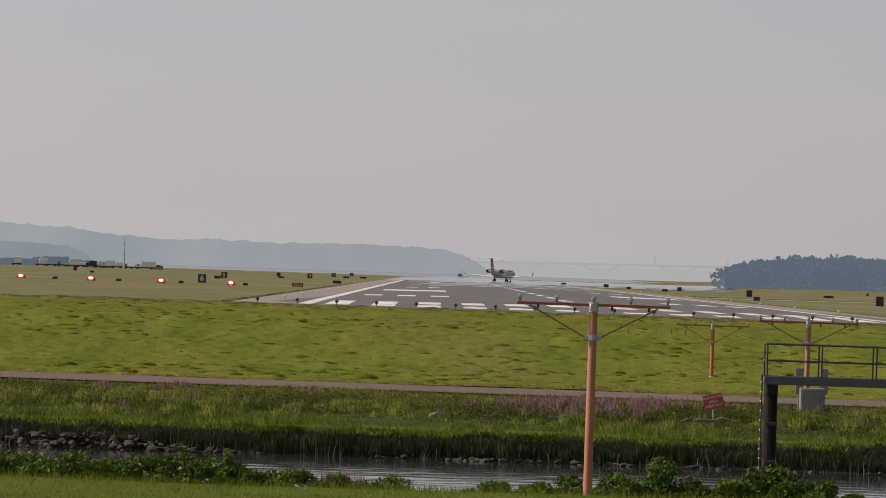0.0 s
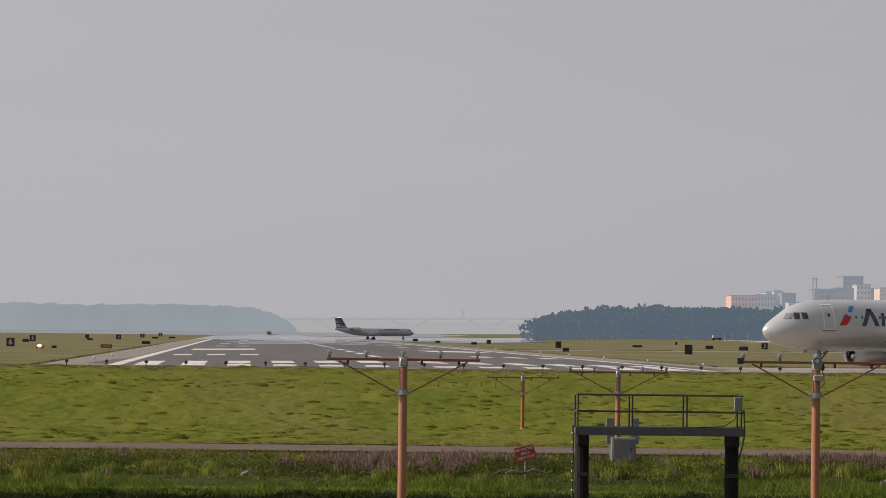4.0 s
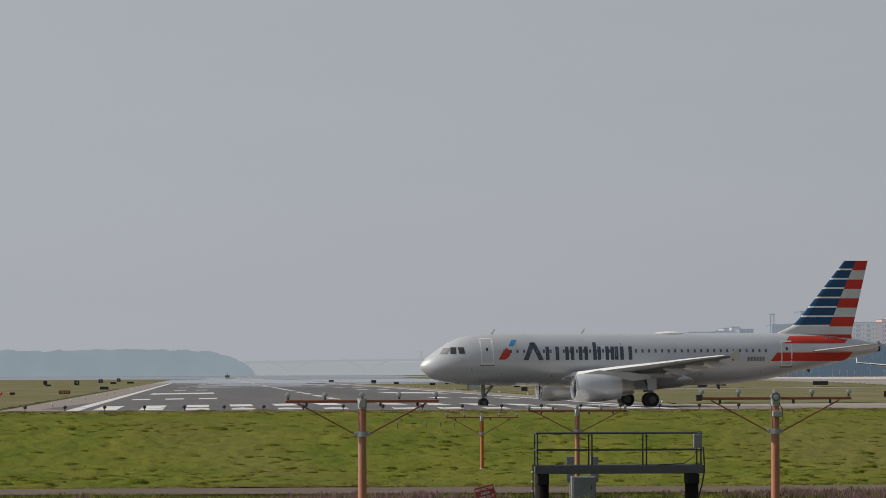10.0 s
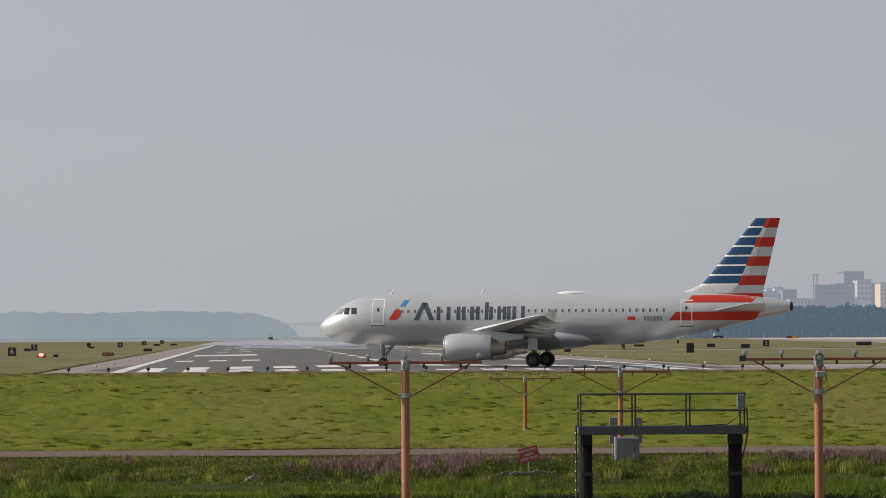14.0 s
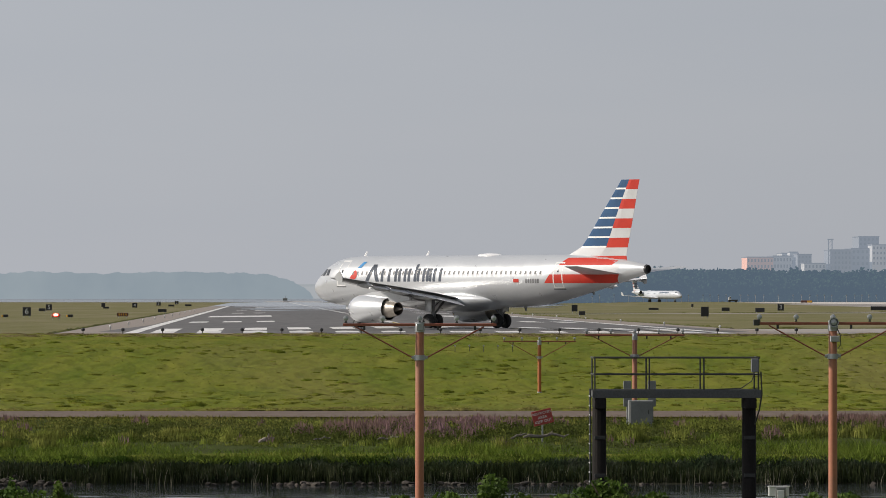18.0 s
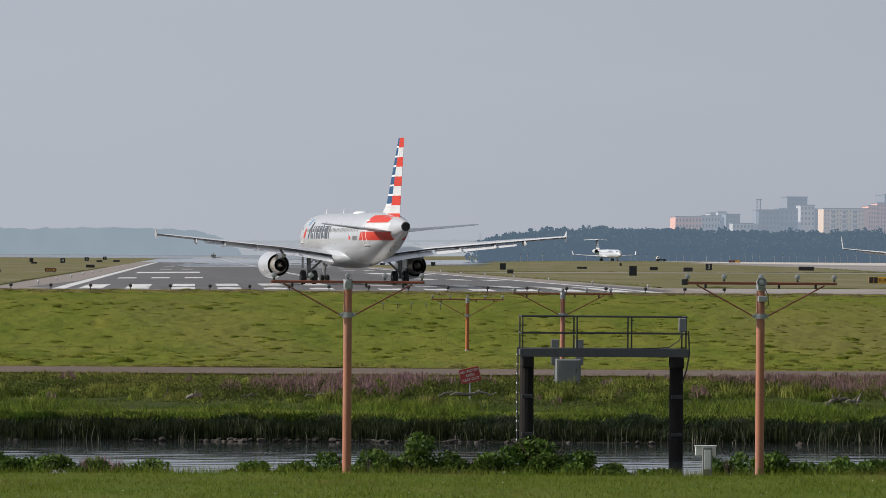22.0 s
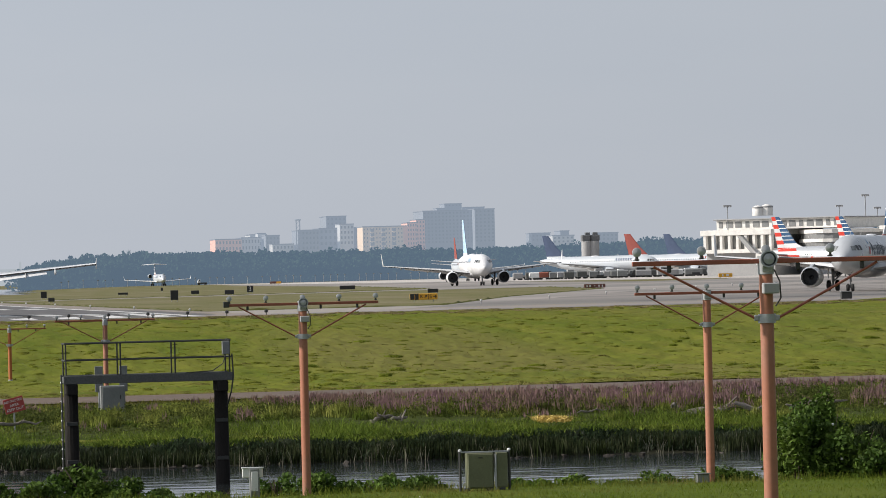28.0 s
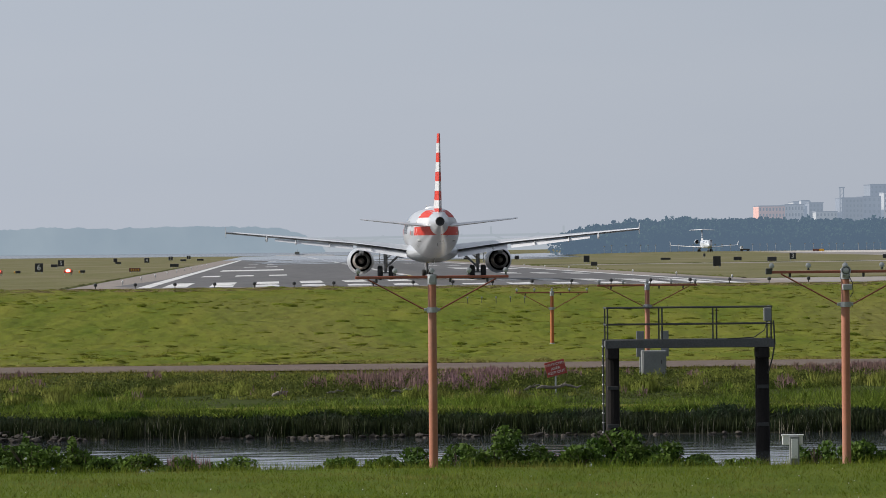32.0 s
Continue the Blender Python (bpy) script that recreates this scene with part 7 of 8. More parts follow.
def panel_cabinet():
    y = 113.6
    k = y / 9500
    root = thing("control_cabinet", "olive control cabinet between two capped posts", "cabinet", m=pose(1333 * k, y, float(land(y))))
    for s in (-1, 1):
        b = Build()
        b.tube((s * 0.53, 0, -0.1), (s * 0.53, 0, 0.90), 0.028, n=12)
        p = part("support_post", b, DARK_STEEL, root, "dark pipe post", smooth=True)
        b = Build()
        b.lathe((s * 0.53, 0, 0.88), (0, 0, 1), [(0, 0.03), (0.0, 0.036), (0.03, 0.036), (0.045, 0.02), (0.05, 0)], 14)
        part("post_cap", b, WHITE_ENAMEL, p, "white cap", smooth=True)
    b = Build()
    b.box((0, 0, 0.86), (1.06, 0.05, 0.03), 0.006)
    part("top_rail", b, ZINC, root)
    b = Build()
    b.box((-0.11, 0, 0.46), (0.58, 0.28, 0.76), 0.015)
    d = part("large_box", b, OLIVE_BOX, root, "olive enamelled box")
    b = Build()
    b.box((-0.11, -0.15, 0.46), (0.53, 0.02, 0.70), 0.008)
    part("box_door", b, OLIVE_BOX, d)
    b = Build()
    b.box((-0.11, -0.165, 0.74), (0.09, 0.012, 0.02))
    part("name_plate", b, SIGN_BLACK, d)
    b = Build()
    b.box((0.36, 0, 0.47), (0.24, 0.24, 0.74), 0.012)
    part("narrow_box", b, OLIVE_BOX, root, "narrow olive box")
    b = Build()
    b.tube((0.22, -0.15, 0.0), (0.22, -0.15, 0.8), 0.022, n=10)
    part("conduit", b, ZINC, root, "grey conduit", smooth=True)
    b = Build()
    for q in (-0.4, 0.1, 0.36):
        b.box((q, 0, 0.04), (0.12, 0.3, 0.12), 0.01)
    part("plinth", b, DARK_STEEL, root)


panel_cabinet()
b = Build()
b.box((0, 0, 0.1), (0.28, 0.22, 0.22), 0.02)
jb = thing("ground_box", "small grey box at the foot of a light mast", "utility box", m=pose(20.86, 114.7, float(land(114.7))))
part("box_body", b, GREY_BOX, jb)
b = Build()
b.box((0, 0, 0.22), (0.32, 0.26, 0.025), 0.006)
part("box_lid", b, GREY_BOX, jb)


# ---- far buildings ----
def block(name, label, u0, u1, v, y, depth, wall, cols=0, rows=0, low=0.35, glass=CITY_GLASS, roof=True, win=(0.45, 0.5), group="city buildings", category="building", base=0.0):
    """A building between two bearings; cols x rows of windows in its front above the share low of its height."""
    k = y / 9500
    w, h = (u1 - u0) * k, 3 + v * k - base
    root = thing(name, label, category, group, pose((u0 + u1) / 2 * k, y, base))
    b = Build()
    b.box((0, depth / 2, h / 2), (w, depth, h), 0.05)
    body = part("wall", b, wall, root)
    if roof:
        b = Build()
        b.box((0, depth / 2, h + 0.25), (w + 0.5, depth + 0.5, 0.5), 0.05)
        part("roof", b, ROOF_GREY if y > 2000 else CONCRETE_GREY, root)
    if cols:
        cw, rh = w / cols, h * (1 - low) / rows
        first = None
        for i in range(cols):
            for j in range(rows):
                loc = (-w / 2 + (i + 0.5) * cw, -0.04, h * low + (j + 0.5) * rh)
                if first is None:
                    bb = Build()
                    bb.box((0, 0, 0), (cw * win[0], 0.12, rh * win[1]))
                    first = part("window", bb, glass, body)
                    ob = first
                else:
                    ob = new("window", first.data)
                    ob.parent = body
                ob.location = loc
    return root


CY = 2700
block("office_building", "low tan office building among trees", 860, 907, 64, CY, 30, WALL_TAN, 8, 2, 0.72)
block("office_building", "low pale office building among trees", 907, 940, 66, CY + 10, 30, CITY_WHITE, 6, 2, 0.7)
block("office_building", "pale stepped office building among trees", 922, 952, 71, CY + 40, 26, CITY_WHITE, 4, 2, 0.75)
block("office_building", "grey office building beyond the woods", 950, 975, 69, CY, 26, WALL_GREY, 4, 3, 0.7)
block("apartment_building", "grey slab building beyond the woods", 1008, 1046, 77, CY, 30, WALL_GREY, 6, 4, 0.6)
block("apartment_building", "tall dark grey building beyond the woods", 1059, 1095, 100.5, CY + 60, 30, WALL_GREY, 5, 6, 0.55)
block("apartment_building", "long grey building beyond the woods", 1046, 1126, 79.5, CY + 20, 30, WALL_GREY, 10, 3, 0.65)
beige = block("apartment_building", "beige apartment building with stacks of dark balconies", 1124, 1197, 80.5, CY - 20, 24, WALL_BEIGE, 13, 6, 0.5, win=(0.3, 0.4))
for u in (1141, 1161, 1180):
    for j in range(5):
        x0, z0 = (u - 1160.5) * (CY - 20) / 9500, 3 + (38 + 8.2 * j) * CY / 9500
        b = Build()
        # dark block on the wall takes the place of the recess's shade
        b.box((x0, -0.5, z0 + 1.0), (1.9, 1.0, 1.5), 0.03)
        rec = part("balcony", b, ROOF_GREY, beige, "dark block standing in for a recessed balcony's shade")
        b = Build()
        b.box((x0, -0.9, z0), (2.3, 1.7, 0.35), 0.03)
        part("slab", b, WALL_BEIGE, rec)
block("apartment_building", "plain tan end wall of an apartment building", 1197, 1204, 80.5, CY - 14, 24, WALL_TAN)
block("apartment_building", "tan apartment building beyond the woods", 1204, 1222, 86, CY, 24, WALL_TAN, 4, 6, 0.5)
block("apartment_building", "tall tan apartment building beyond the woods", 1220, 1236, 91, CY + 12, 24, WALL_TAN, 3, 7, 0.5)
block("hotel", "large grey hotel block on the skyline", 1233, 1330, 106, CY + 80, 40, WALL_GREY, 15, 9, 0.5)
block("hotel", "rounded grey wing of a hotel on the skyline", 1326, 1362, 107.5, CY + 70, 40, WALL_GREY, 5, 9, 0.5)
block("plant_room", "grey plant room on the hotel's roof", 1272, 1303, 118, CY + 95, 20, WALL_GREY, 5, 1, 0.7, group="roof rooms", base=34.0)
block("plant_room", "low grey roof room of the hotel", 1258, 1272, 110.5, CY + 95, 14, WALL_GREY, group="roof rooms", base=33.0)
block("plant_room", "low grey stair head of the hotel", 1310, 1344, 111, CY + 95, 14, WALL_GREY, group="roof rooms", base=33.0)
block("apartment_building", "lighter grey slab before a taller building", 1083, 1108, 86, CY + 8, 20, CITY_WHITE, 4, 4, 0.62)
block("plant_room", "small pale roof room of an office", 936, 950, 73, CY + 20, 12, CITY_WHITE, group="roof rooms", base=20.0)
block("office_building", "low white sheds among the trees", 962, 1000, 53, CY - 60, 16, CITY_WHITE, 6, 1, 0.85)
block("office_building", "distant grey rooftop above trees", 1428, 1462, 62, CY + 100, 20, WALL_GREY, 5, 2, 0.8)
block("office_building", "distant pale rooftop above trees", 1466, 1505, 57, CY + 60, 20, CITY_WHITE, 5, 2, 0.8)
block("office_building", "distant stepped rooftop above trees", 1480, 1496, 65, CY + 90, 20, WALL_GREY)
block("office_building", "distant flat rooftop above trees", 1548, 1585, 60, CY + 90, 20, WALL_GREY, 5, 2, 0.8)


def lattice_mast():
    k = CY / 9500
    root = thing("lattice_tower", "slender grey lattice tower on the skyline", "tower", m=pose(1004.6 * k, CY - 10, 0))
    h = 3 + 96 * k
    for sx in (-1, 1):
        for sy in (-1, 1):
            b = Build()
            b.box((sx * 0.9, sy * 0.9, h / 2), (0.3, 0.3, h))
            part("tower_leg", b, WALL_GREY, root)
    for i in range(14):
        z0, z1 = h * i / 14, h * (i + 1) / 14
        b = Build()
        b.tube((-0.9, -0.9, z0), (0.9, -0.9, z1), 0.1, n=5)
        part("tower_brace", b, WALL_GREY, root)
    b = Build()
    b.box((0, 0, h), (3, 3, 0.6), 0.1)
    part("tower_platform", b, WALL_GREY, root)


lattice_mast()


def silo(u):
    y = 1560
    k = y / 9500
    root = thing("concrete_silo", "squat concrete silo with a dark top", "silo", "silos", pose(u * k, y, 0))
    b = Build()
    b.lathe((0, 0, 0), (0, 0, 1), [(0, 1.5), (3 + 46 * k, 1.5), (3 + 47 * k, 1.3)], 20)
    part("silo_body", b, CONCRETE_GREY, root, smooth=True)
    b = Build()
    b.box((0, 0, 3 + 52 * k), (3.0, 2.6, 11 * k), 0.2)
    b.box((0.3, 0, 3 + 59 * k), (1.4, 1.4, 6 * k), 0.1)
    part("silo_head", b, DARK_PARTS_AND_SHADE, root)


silo(1527)
silo(1541)


# ---- terminal ----
TY = 1250.0
TK = TY / 9500
TURN = 36.0
WK = TK / math.cos(radians(TURN))


PIV = 1850 * TK


def terminal():
    root = thing("terminal_building", "white concrete terminal with columned front and glazed upper floor", "terminal", m=pose(PIV, TY, 0, 0, 0, -TURN) @ pose(-PIV / math.cos(radians(TURN)), 0, 0))

    def slab(name, u0, u1, v0, v1, y0, y1, material, label=""):
        bb = Build()
        z0 = max(0.0, 3 + v0 * TK)
        z1 = 3 + v1 * TK
        bb.box(((u0 + u1) / 2 * WK, (y0 + y1) / 2, (z0 + z1) / 2), ((u1 - u0) * WK, y1 - y0, z1 - z0), 0.06)
        return part(name, bb, material, root, label)

    slab("lower_wall", 1752, 1862, -23, 28, 2, 30, CONCRETE_GREY)
    slab("gallery_wall", 1754, 1858, 28, 58, 1.6, 30, GLAZING, "shaded glazed gallery")
    slab("parapet", 1748, 1862, 56, 66, 0, 30, WALL_WHITE, "white concrete parapet")
    slab("gallery_floor", 1748, 1862, 24, 31, 0, 30, WALL_WHITE)
    for i in range(9):
        u = 1752 + i * 13.2
        slab("column", u, u + 4.6, 31, 56, 0.2, 1.5, WALL_WHITE, "white concrete column")
    up = slab("upper_floor", 1757, 1962, 66, 84, 6, 34, WALL_WHITE, "white upper storey")
    for i in range(14):
        bb = Build()
        bb.box(((1764 + i * 14.4) * WK, 5.95, 3 + 75.5 * TK), (10.5 * WK if i % 3 else 6 * WK, 0.12, 11 * TK))
        part("window", bb, GLAZING, up)
    slab("upper_roof", 1754, 1966, 84, 86, 5, 35, CONCRETE_GREY)
    # curved front to the side, in bands
    for j, (v0, v1, mt) in enumerate(((-23, 10, CONCRETE_GREY), (10, 22, GLAZING), (22, 28, WALL_WHITE), (28, 40, GLAZING), (40, 46, WALL_WHITE), (46, 56, GLAZING), (56, 63, WALL_WHITE))):
        bb = Build()
        pts = [(1862 + 160 * q, 16 - 15 * math.sin(math.pi * q) + (0.4 if mt is GLAZING else 0)) for q in np.linspace(0, 1, 13)]
        z0, z1 = max(0, 3 + v0 * TK), 3 + v1 * TK
        bb.loft([[(u * WK, yy, z0), (u * WK, yy, z1), (u * WK, 32, z1), (u * WK, 32, z0)] for u, yy in pts])
        part("curved_band", bb, mt, root)
    # long concourse
    slab("concourse_wall", 2022, 2460, -23, 40, 10, 40, CONCRETE_GREY)
    gl = slab("concourse_glazing", 2022, 2460, 40, 60, 9.5, 40, GLAZING, "dark glazing band")
    for i in range(30):
        bb = Build()
        bb.box(((2026 + i * 14.5) * WK, 9.4, 3 + 50 * TK), (1.2 * TK, 0.2, 20 * TK))
        part("mullion", bb, WALL_WHITE, gl)
    slab("concourse_roof", 2014, 2470, 60, 67, 7, 44, WALL_WHITE, "white flat roof edge")
    for i in range(9):
        c = (2046 + i * 30) * WK
        bb = Build()
        n = 10
        arc = [(math.cos(math.pi * q / n), math.sin(math.pi * q / n)) for q in range(n + 1)]
        bb.loft([[(c + 1.45 * ca, yy, 3 + 67 * TK + 1.4 * sa) for ca, sa in arc] for yy in (12, 26)])
        part("roof_vault", bb, WALL_WHITE if i % 2 == 0 else CONCRETE_GREY, root, "white vaulted roof light", smooth=True)
        bb = Build()
        bb.loft([[(c + 1.1 * ca, yy, 3 + 67 * TK + 1.05 * sa) for ca, sa in arc] for yy in (11.7, 12.0)])
        part("vault_glass", bb, GLAZING, root)
    slab("white_block", 2240, 2330, 30, 76, 3, 10, WALL_WHITE, "white boxed stair block")
    slab("white_block", 2352, 2450, 25, 74, 2, 9, WALL_WHITE, "white boxed stair block")
    # glazed stair on the corner and boarding bridges
    bb = Build()
    bb.loft([[(u * WK, yy, 3 + v * TK) for u, v in ((1811, 54), (1818, 54), (1841, 24), (1832, 24))] for yy in (-1.2, 0)])
    part("glazed_stair", bb, CONCRETE_GREY, root, "sloping glazed stair")
    for u in (1900, 2080, 2200):
        bb = Build()
        bb.box((u * WK, -9, 4.6), (3.0, 20, 2.8), 0.15)
        bb.tube((u * WK, -16, 0), (u * WK, -16, 3.3), 0.5, n=10)
        part("boarding_bridge", bb, WALL_WHITE, root, "white boarding bridge")
    return root


terminal()
for u, r, v in ((1867, 1.45, 105), (1884, 1.6, 107)):
    t = thing("roof_tank", "white domed tank on the terminal roof", "tank", "roof tanks", pose(u * TK, TY + 18, 3 + 86 * TK))
    b = Build()
    hh = (v - 86) * TK
    b.lathe((0, 0, 0), (0, 0, 1), [(0, r * 0.9), (hh * 0.72, r * 0.9), (hh * 0.86, r * 0.75), (hh * 0.96, r * 0.4), (hh, 0)], 22)
    part("tank_shell", b, WALL_WHITE, t, smooth=True)
    b = Build()
    b.lathe((0, 0, hh * 0.70), (0, 0, 1), [(0, r * 0.92), (0.2, r * 0.95), (0.4, r * 0.92)], 22)
    part("tank_band", b, CONCRETE_GREY, t, smooth=True)
for u, v, y in ((1785, 104, 1262), (2038, 118, 1330), (2168, 133, 1330), (2237, 151, 1300), (2257, 106, 1330), (2060, 95, 1400), (2310, 125, 1330), (2390, 140, 1320), (1990, 100, 1420)):
    k = y / 9500
    p = thing("light_pole", "tall grey apron floodlight pole", "light pole", "apron light poles", pose(u * k, y, 0))
    h = 3 + v * k
    b = Build()
    b.tube((0, 0, 0), (0, 0, h), 0.22, 0.12, 10)
    part("pole", b, ZINC, p, smooth=True)
    b = Build()
    b.box((0, 0, h), (2.0, 0.3, 0.3), 0.05)
    for q in (-0.8, -0.25, 0.25, 0.8):
        b.box((q, -0.15, h - 0.25), (0.35, 0.4, 0.25), 0.04)
    part("lamp_bar", b, CONCRETE_GREY, p, "bar of floodlights")

# parked airliners
narrowbody(pose(1450 * 0.1495 + 16, 1420, 0.03, 0, 0, -40), "white parked airliner with navy tail at the gates", JET_SILVER, (HAZY_NAVY, HAZY_NAVY), False)
narrowbody(pose(1602 * 0.1495 + 16, 1420, 0.03, 0, 0, -38), "white parked airliner with red tail at the gates", JET_SILVER, (HAZY_RED, HAZY_RED), False)
narrowbody(pose(1672 * 0.1537 + 16, 1460, 0.03, 0, 0, -40), "white parked airliner with navy tail beside another", JET_SILVER, (HAZY_NAVY, HAZY_NAVY), False)
narrowbody(pose(1895 * 0.1032 + 13.5, 990, 0.03, 0, 0, -52), "silver-grey parked airliner with striped tail at the terminal", HULL_SILVER, "stripes", False)
narrowbody(pose(2010 * 0.1053 + 13.5, 1010, 0.03, 0, 0, -54), "silver-grey parked airliner with striped tail by the concourse", HULL_SILVER, "stripes", False)
narrowbody(pose(2120 * 0.121 + 13.3, 1150, 0.03, 0, 0, 22), "grey parked airliner with pale blue tail by the concourse", HULL_SILVER, (LIV_SKY, LIV_ICE), False)
narrowbody(pose(1283 * 0.1495, 1400, 0.03, 0, 0, 268.5), "white airliner with red tail queueing behind another", JET_SILVER, (HAZY_RED, HAZY_RED), False)


# ---- vehicles and ground equipment ----
def service_vehicle(u, y, body, label, length=4.6, height=2.0, box=True, group="apron vehicles", turn=0, category="truck"):
    root = thing("service_truck", label, category, group, pose(u * y / 9500, y, 0.02, 0, 0, turn))
    b = Build()
    b.box((0, 0, 0.62), (length, 1.9, 0.5), 0.08)
    part("chassis", b, DARK_STEEL, root)
    b = Build()
    if box:
        b.box((length * 0.16, 0, 0.8 + (height - 0.8) / 2), (length * 0.66, 2.0, height - 0.8), 0.06)
        part("cargo_box", b, body, root)
        b = Build()
    b.loft([[(-length * 0.5 + 0.05, s, 0.8), (-length * 0.5 + 0.05, s, 1.25), (-length * 0.38, s, 1.85), (-length * 0.20, s, 1.88), (-length * 0.20, s, 0.8)] for s in (-0.92, 0.92)])
    cab = part("cab", b, body, root)
    b = Build()
    b.box((-length * 0.30, -0.93, 1.5), (length * 0.13, 0.03, 0.4), 0.01)
    part("cab_window", b, CABIN_GLASS, cab)
    for sx in (-0.34, 0.32):
        for sy in (-0.85, 0.85):
            b = Build()
            b.lathe((sx * length, sy - 0.12, 0.40), (0, 1, 0), [(0, 0.1), (0, 0.34), (0.06, 0.40), (0.18, 0.40), (0.24, 0.34), (0.24, 0.1)], 14)
            part("wheel", b, TYRE, root, smooth=True)
    return root


vr = random.Random(8)
for i in range(26):
    u = 1412 + i * 13 + vr.uniform(-4, 4)
    service_vehicle(u, 1385 + vr.uniform(-12, 10), vr.choice([SIGN_WHITE, CONCRETE_GREY, GREY_BOX, DARK_STEEL]), "small service truck on the apron", vr.uniform(2.2, 4.2), vr.uniform(1.2, 2.6), vr.random() < 0.6)


def baggage_cart(u, y, cover, label):
    root = thing("baggage_cart", label, "cart", "baggage carts", pose(u * y / 9500, y, 0.02))
    bb = Build()
    bb.box((0, 0, 0.48), (2.6, 1.5, 0.12), 0.03)
    part("bed", bb, GREY_BOX, root)
    bb = Build()
    bb.loft([[(-1.25, -0.72, 0.56), (-1.25, 0.72, 0.56), (-1.25, 0.72, 1.7), (-1.25, 0, 1.95), (-1.25, -0.72, 1.7)], [(1.25, -0.72, 0.56), (1.25, 0.72, 0.56), (1.25, 0.72, 1.7), (1.25, 0, 1.95), (1.25, -0.72, 1.7)]])
    part("cover", bb, cover, root)
    for sx in (-0.9, 0.9):
        for sy in (-0.6, 0.6):
            bb = Build()
            bb.lathe((sx, sy - 0.08, 0.22), (0, 1, 0), [(0, 0.05), (0, 0.19), (0.03, 0.22), (0.13, 0.22), (0.16, 0.19), (0.16, 0.05)], 12)
            part("wheel", bb, TYRE, root, smooth=True)


for i in range(24):
    baggage_cart(1405 + i * 14.5 + vr.uniform(-6, 6), 1372 + vr.uniform(-6, 5), vr.choice([GREY_BOX, CONCRETE_GREY, CONCRETE_GREY, DECK_GREY, SIGN_WHITE, BAR_RED if i % 7 == 3 else GREY_BOX]), "small covered baggage cart standing on the apron")
for i in range(9):
    service_vehicle(2120 + i * 34 + vr.uniform(-6, 6), 1080 + vr.uniform(-10, 10), vr.choice([WHITE_ENAMEL, GREY_BOX, VEHICLE_BLUE]), "small service truck beside the concourse", vr.uniform(2.6, 4.5), vr.uniform(1.5, 2.4), vr.random() < 0.6)
service_vehicle(835, 1880, SIGN_WHITE, "small white car on the far road before the woods", 3.4, 1.4, False, category="car")
# far side of the field
FY = 2000
service_vehicle(-744, FY, WHITE_ENAMEL, "tall white lorry across the field", 3.6, 3.2, group="far vehicles")
service_vehicle(-517, FY, WHITE_ENAMEL, "white box lorry across the field", 8.0, 3.0, group="far vehicles")
for u, l, h, c in ((-700, 6, 2.6, WHITE_ENAMEL), (-682, 5.4, 1.7, WHITE_ENAMEL), (-664, 4.2, 1.6, VEHICLE_BLUE), (-646, 7, 3.0, WHITE_ENAMEL), (-630, 4.6, 1.7, WHITE_ENAMEL), (-612, 5.5, 2.4, SIGN_BLACK), (-598, 5, 2.2, WHITE_ENAMEL), (-582, 6.4, 2.8, WHITE_ENAMEL), (-566, 5.4, 2.2, WHITE_ENAMEL), (-545, 4.4, 1.7, GREY_BOX)):
    service_vehicle(u, FY + vr.uniform(-15, 30), c, "parked vehicle across the field", l * 0.78, h * 1.05, vr.random() < 0.6, "far vehicles")


def far_shed(u0, u1, v, y, label):
    k = y / 9500
    w, h = (u1 - u0) * k, 3 + v * k
    root = thing("shed", label, "shed", "far sheds", pose((u0 + u1) / 2 * k, y, 0))
    b = Build()
    b.box((0, 3, h * 0.35), (w, 6, h * 0.7), 0.05)
    part("wall", b, CONCRETE_GREY, root)
    b = Build()
    b.loft([[(-w / 2 - 0.3, yy, h * 0.7), (-w * 0.1, yy, h), (w * 0.1, yy, h), (w / 2 + 0.3, yy, h * 0.7)] for yy in (-0.4, 6.4)])
    part("roof", b, SIGN_BLACK, root, "dark roof")
    b = Build()
    b.box((w * 0.1, -0.04, h * 0.3), (w * 0.3, 0.1, h * 0.4))
    part("door", b, GREY_BOX, root)


sc = np.random.default_rng(31)
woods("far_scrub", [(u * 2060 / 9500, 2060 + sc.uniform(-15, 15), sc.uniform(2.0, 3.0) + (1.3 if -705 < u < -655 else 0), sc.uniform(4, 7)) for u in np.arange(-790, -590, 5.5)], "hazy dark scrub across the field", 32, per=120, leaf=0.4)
far_shed(-610, -575, -4, FY + 50, "low grey shed across the field")
far_shed(-500, -486, -6, FY + 30, "small grey hut across the field")
mast = thing("radio_mast", "thin radio mast across the field", "mast", m=pose(-554 * FY / 9500, FY, 0))
b = Build()
b.tube((0, 0, 0), (0, 0, 3 + 41 * FY / 9500), 0.28, 0.12, 8)
part("mast_pole", b, ZINC, mast)
for q in (0.45, 0.75):
    b = Build()
    b.box((0, 0, 12 * q), (1.2, 0.2, 0.2), 0.03)
    part("mast_arm", b, ZINC, mast)

# pale posts before the woods
first = None
pr = random.Random(3)
u = 585.0
while u < 1420:
    y = 1890.0
    m = pose(u * y / 9500, y, 0)
    if first is None:
        first = thing("lamp_post", "thin pale lamp post before the dark woods", "lamp post", "posts before the woods", m)
        b = Build()
        b.tube((0, 0, 0), (0, 0, 2.5), 0.07, n=6)
        part("post", b, ZINC, first)
        b = Build()
        b.box((0, 0, 2.5), (0.6, 0.3, 0.25), 0.05)
        part("lamp_head", b, GREY_BOX, first)
    else:
        copy_thing(first, m)
    u += pr.choice([12.5, 13, 13.5, 15, 26])
rows = []
tr = np.random.default_rng(21)
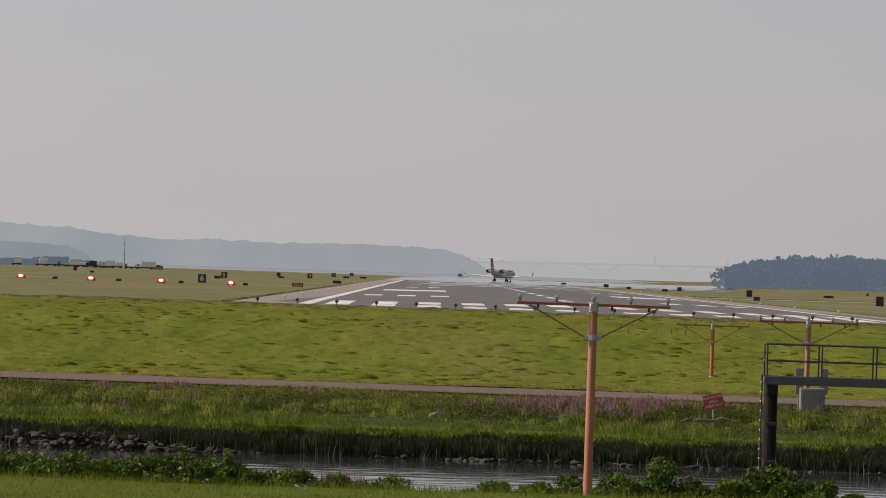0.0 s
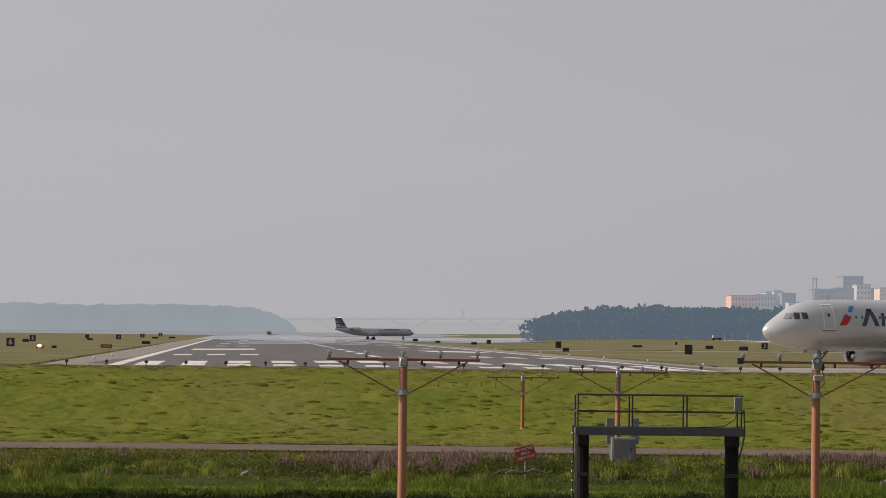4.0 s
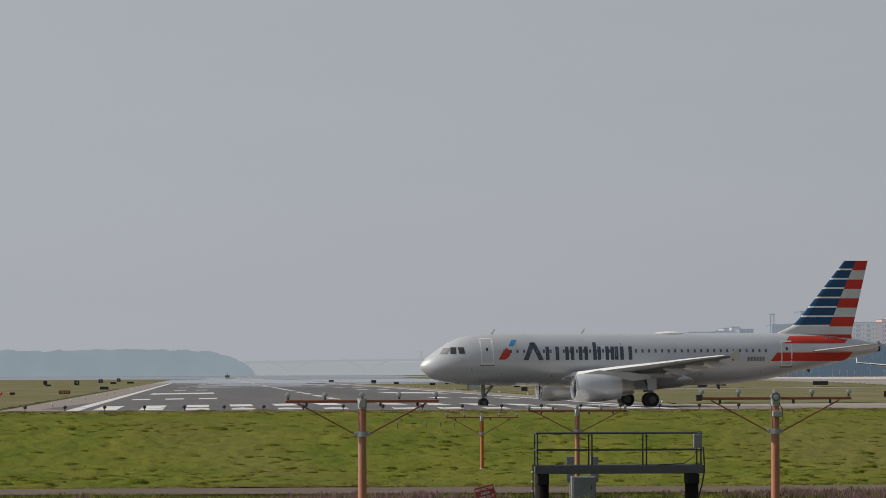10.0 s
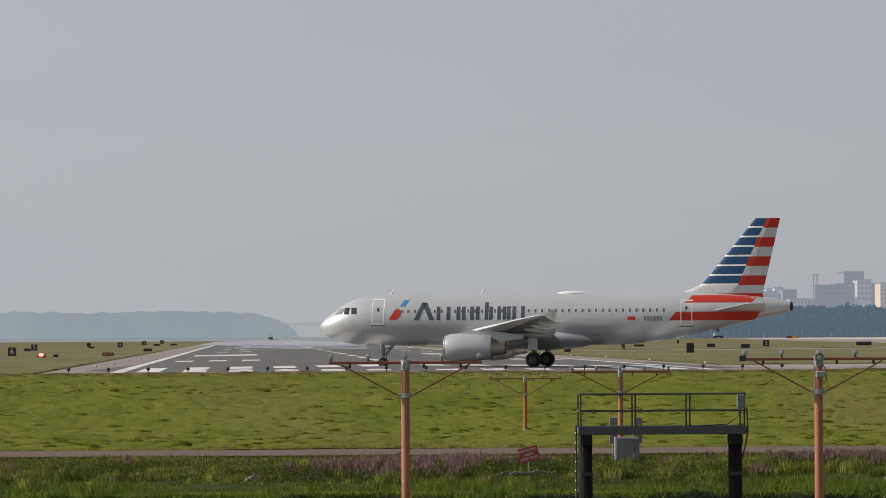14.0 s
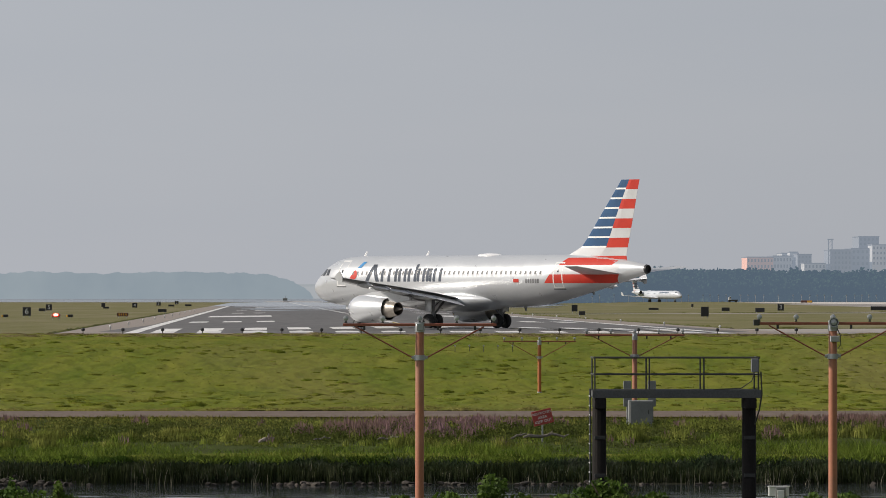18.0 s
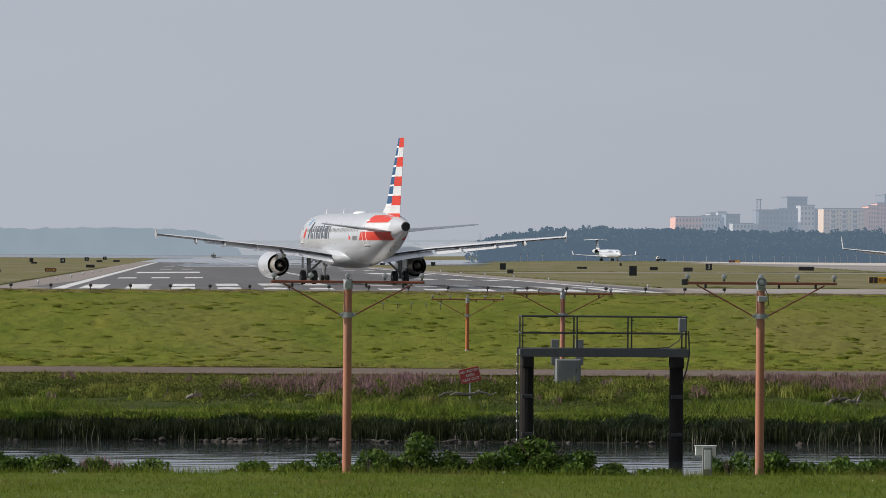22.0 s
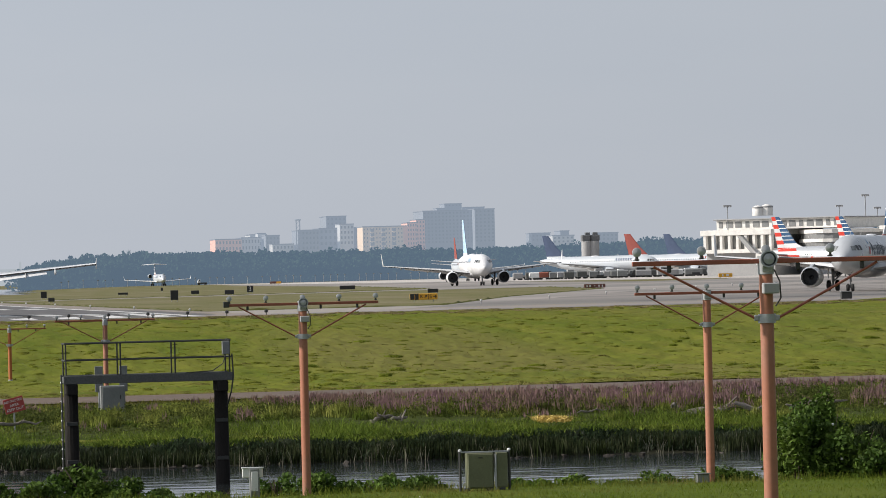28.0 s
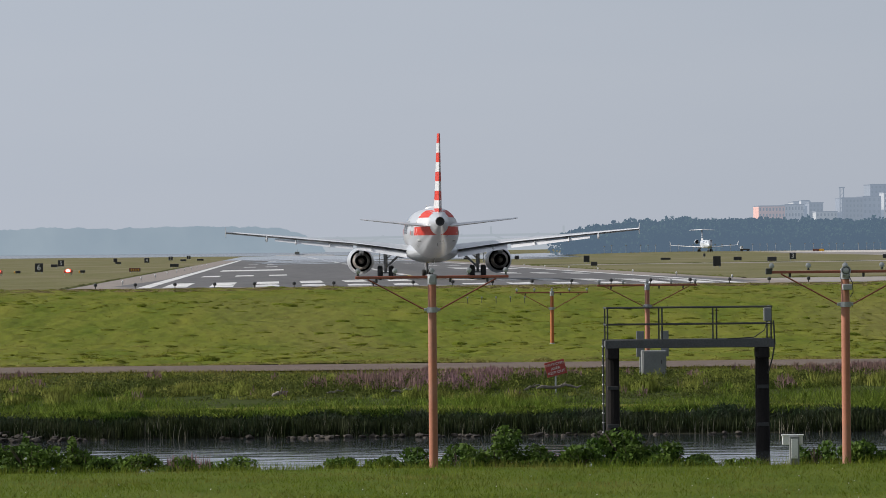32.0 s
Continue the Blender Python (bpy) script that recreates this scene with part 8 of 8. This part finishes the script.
for u in np.arange(1760, 2480, 11.0):
    Y = 1600 + tr.uniform(-20, 20)
    rows.append((u * Y / 9500, Y, (3 + (60 + 12 * noise.noise((u * 0.02, 0, 0))) * Y / 9500), tr.uniform(5, 8)))
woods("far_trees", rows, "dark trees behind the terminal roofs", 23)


def apron_box():
    root = thing("pavement_box", "small dark metal box at the pavement's edge", "box", m=pose(86.9, 413, 0.03))
    bb = Build()
    bb.box((0, 0, 0.26), (0.85, 0.5, 0.52), 0.04)
    part("body", bb, DARK_STEEL, root)
    bb = Build()
    bb.box((0, 0, 0.55), (0.95, 0.6, 0.06), 0.02)
    part("lid", bb, GREY_BOX, root, "grey lid")


apron_box()


def far_islet():
    Y = 2700.0
    k = Y / 9500
    root = thing("breakwater", "low dark stone breakwater beyond the runway's end", "breakwater", m=pose(0, Y, 0))
    bb = Build()
    rows = [[], [], []]
    for u in np.arange(3, 109, 3.0):
        q = math.sin(math.pi * (u - 3) / 106) ** 0.5 * (1 + 0.5 * noise.noise((u * 0.2, 1, 0)))
        rows[0].append((u * k, -3, 0))
        rows[1].append((u * k, 0, 0.42 + 0.45 * q))
        rows[2].append((u * k, 3, 0))
    bb.grid(rows)
    part("stone_bank", bb, CONCRETE_GREY, root, "dark stone bank", fix=False)
    bb = Build()
    bb.box((41 * k, 0, 1.6), (2.4, 2.0, 1.2), 0.1)
    part("hut", bb, GREY_BOX, root, "small grey hut")
    bb = Build()
    bb.tube((41 * k, 0, 2.1), (41 * k, 0, 3.6), 0.2, 0.12, 8)
    part("beacon_post", bb, ZINC, root)


far_islet()


# ---- what moves ----
def roll_wheels(plane, track):
    """Each wheel turns by the way it rolls, in steps of under a quarter turn."""
    ts = np.linspace(0, 32, 1281)
    px, py, ph = [np.interp(ts, [q[0] for q in track], [q[k] for q in track]) for k in (1, 2, 3)]
    ph = np.radians(ph)
    for wheel, x, y, r in WHEELS[plane.name]:
        gx, gy = px + x * np.cos(ph) - y * np.sin(ph), py + x * np.sin(ph) + y * np.cos(ph)
        way = np.concatenate([[0], np.cumsum(np.hypot(np.diff(gx), np.diff(gy)))]) / r
        rows, last = [], None
        for t, a in zip(ts, way):
            if last is None or a - last > 1.2 or t in (0, 32):
                rows.append((float(t), pose(x, y, r, 0, math.degrees(a), 0)))
                last = a
        if rows[-1][0] < 32:
            rows.append((32.0, pose(x, y, r, 0, math.degrees(way[-1]), 0)))
        walk(wheel, rows)



def motions():
    # the airliner rolls in from the taxiway, swings round and stops on the centre line
    track = [(0, 77.0, 441.0, 204), (3, 62.4, 436.0, 203), (4, 57.6, 433.5, 202), (7, 44.3, 428.0, 198.9), (9, 37.5, 425.6, 193.6), (11, 31.4, 425.0, 186.4), (13, 25.73, 424.6, 175.7),
             (15, 20.9, 425.0, 160.5), (16.5, 18.1, 426.0, 145.5), (17.5, 16.9, 427.5, 136.8), (19, 15.4, 430.0, 122.0), (20.5, 14.1, 433.6, 109.6), (21.5, 13.6, 436.4, 102.6), (23, 13.1, 440.0, 95.2),
             (24, 13.05, 441.6, 91.8), (25.5, 13.0, 442.3, 90.5), (28.5, 13.0, 442.5, 90.3), (32, 13.0, 442.5, 90.3)]
    walk(airliner, [(t, pose(x, y, pave(x, y) - float(np.interp(t, [0, 5, 11], [0.15, 0.14, 0.02])), 0, 0, h)) for t, x, y, h in track])
    roll_wheels(airliner, track)
    # the small jet leaves the far runway and comes back along the parallel taxiway
    jet = [(0, 20.2, 1700, 76), (1, 25.2, 1745, 67), (2, 30.6, 1787, 57), (3, 36.5, 1825, 45), (4, 43.0, 1850, 30), (7, 70.0, 1870, -1), (9, 87.0, 1875, -15), (13, 113.0, 1880, -38), (17.5, 135.5, 1872, -60), (19, 139.0, 1862, -65),
           (20.5, 141.0, 1845, -70), (21.5, 142.0, 1835, -76), (23, 142.5, 1822, -83), (26, 142.6, 1800, -88), (32, 142.0, 1765, -90)]
    walk(departing_jet, [(t, pose(x, y, pave(x, y) + 0.1, 0, 0, h)) for t, x, y, h in jet])


motions()
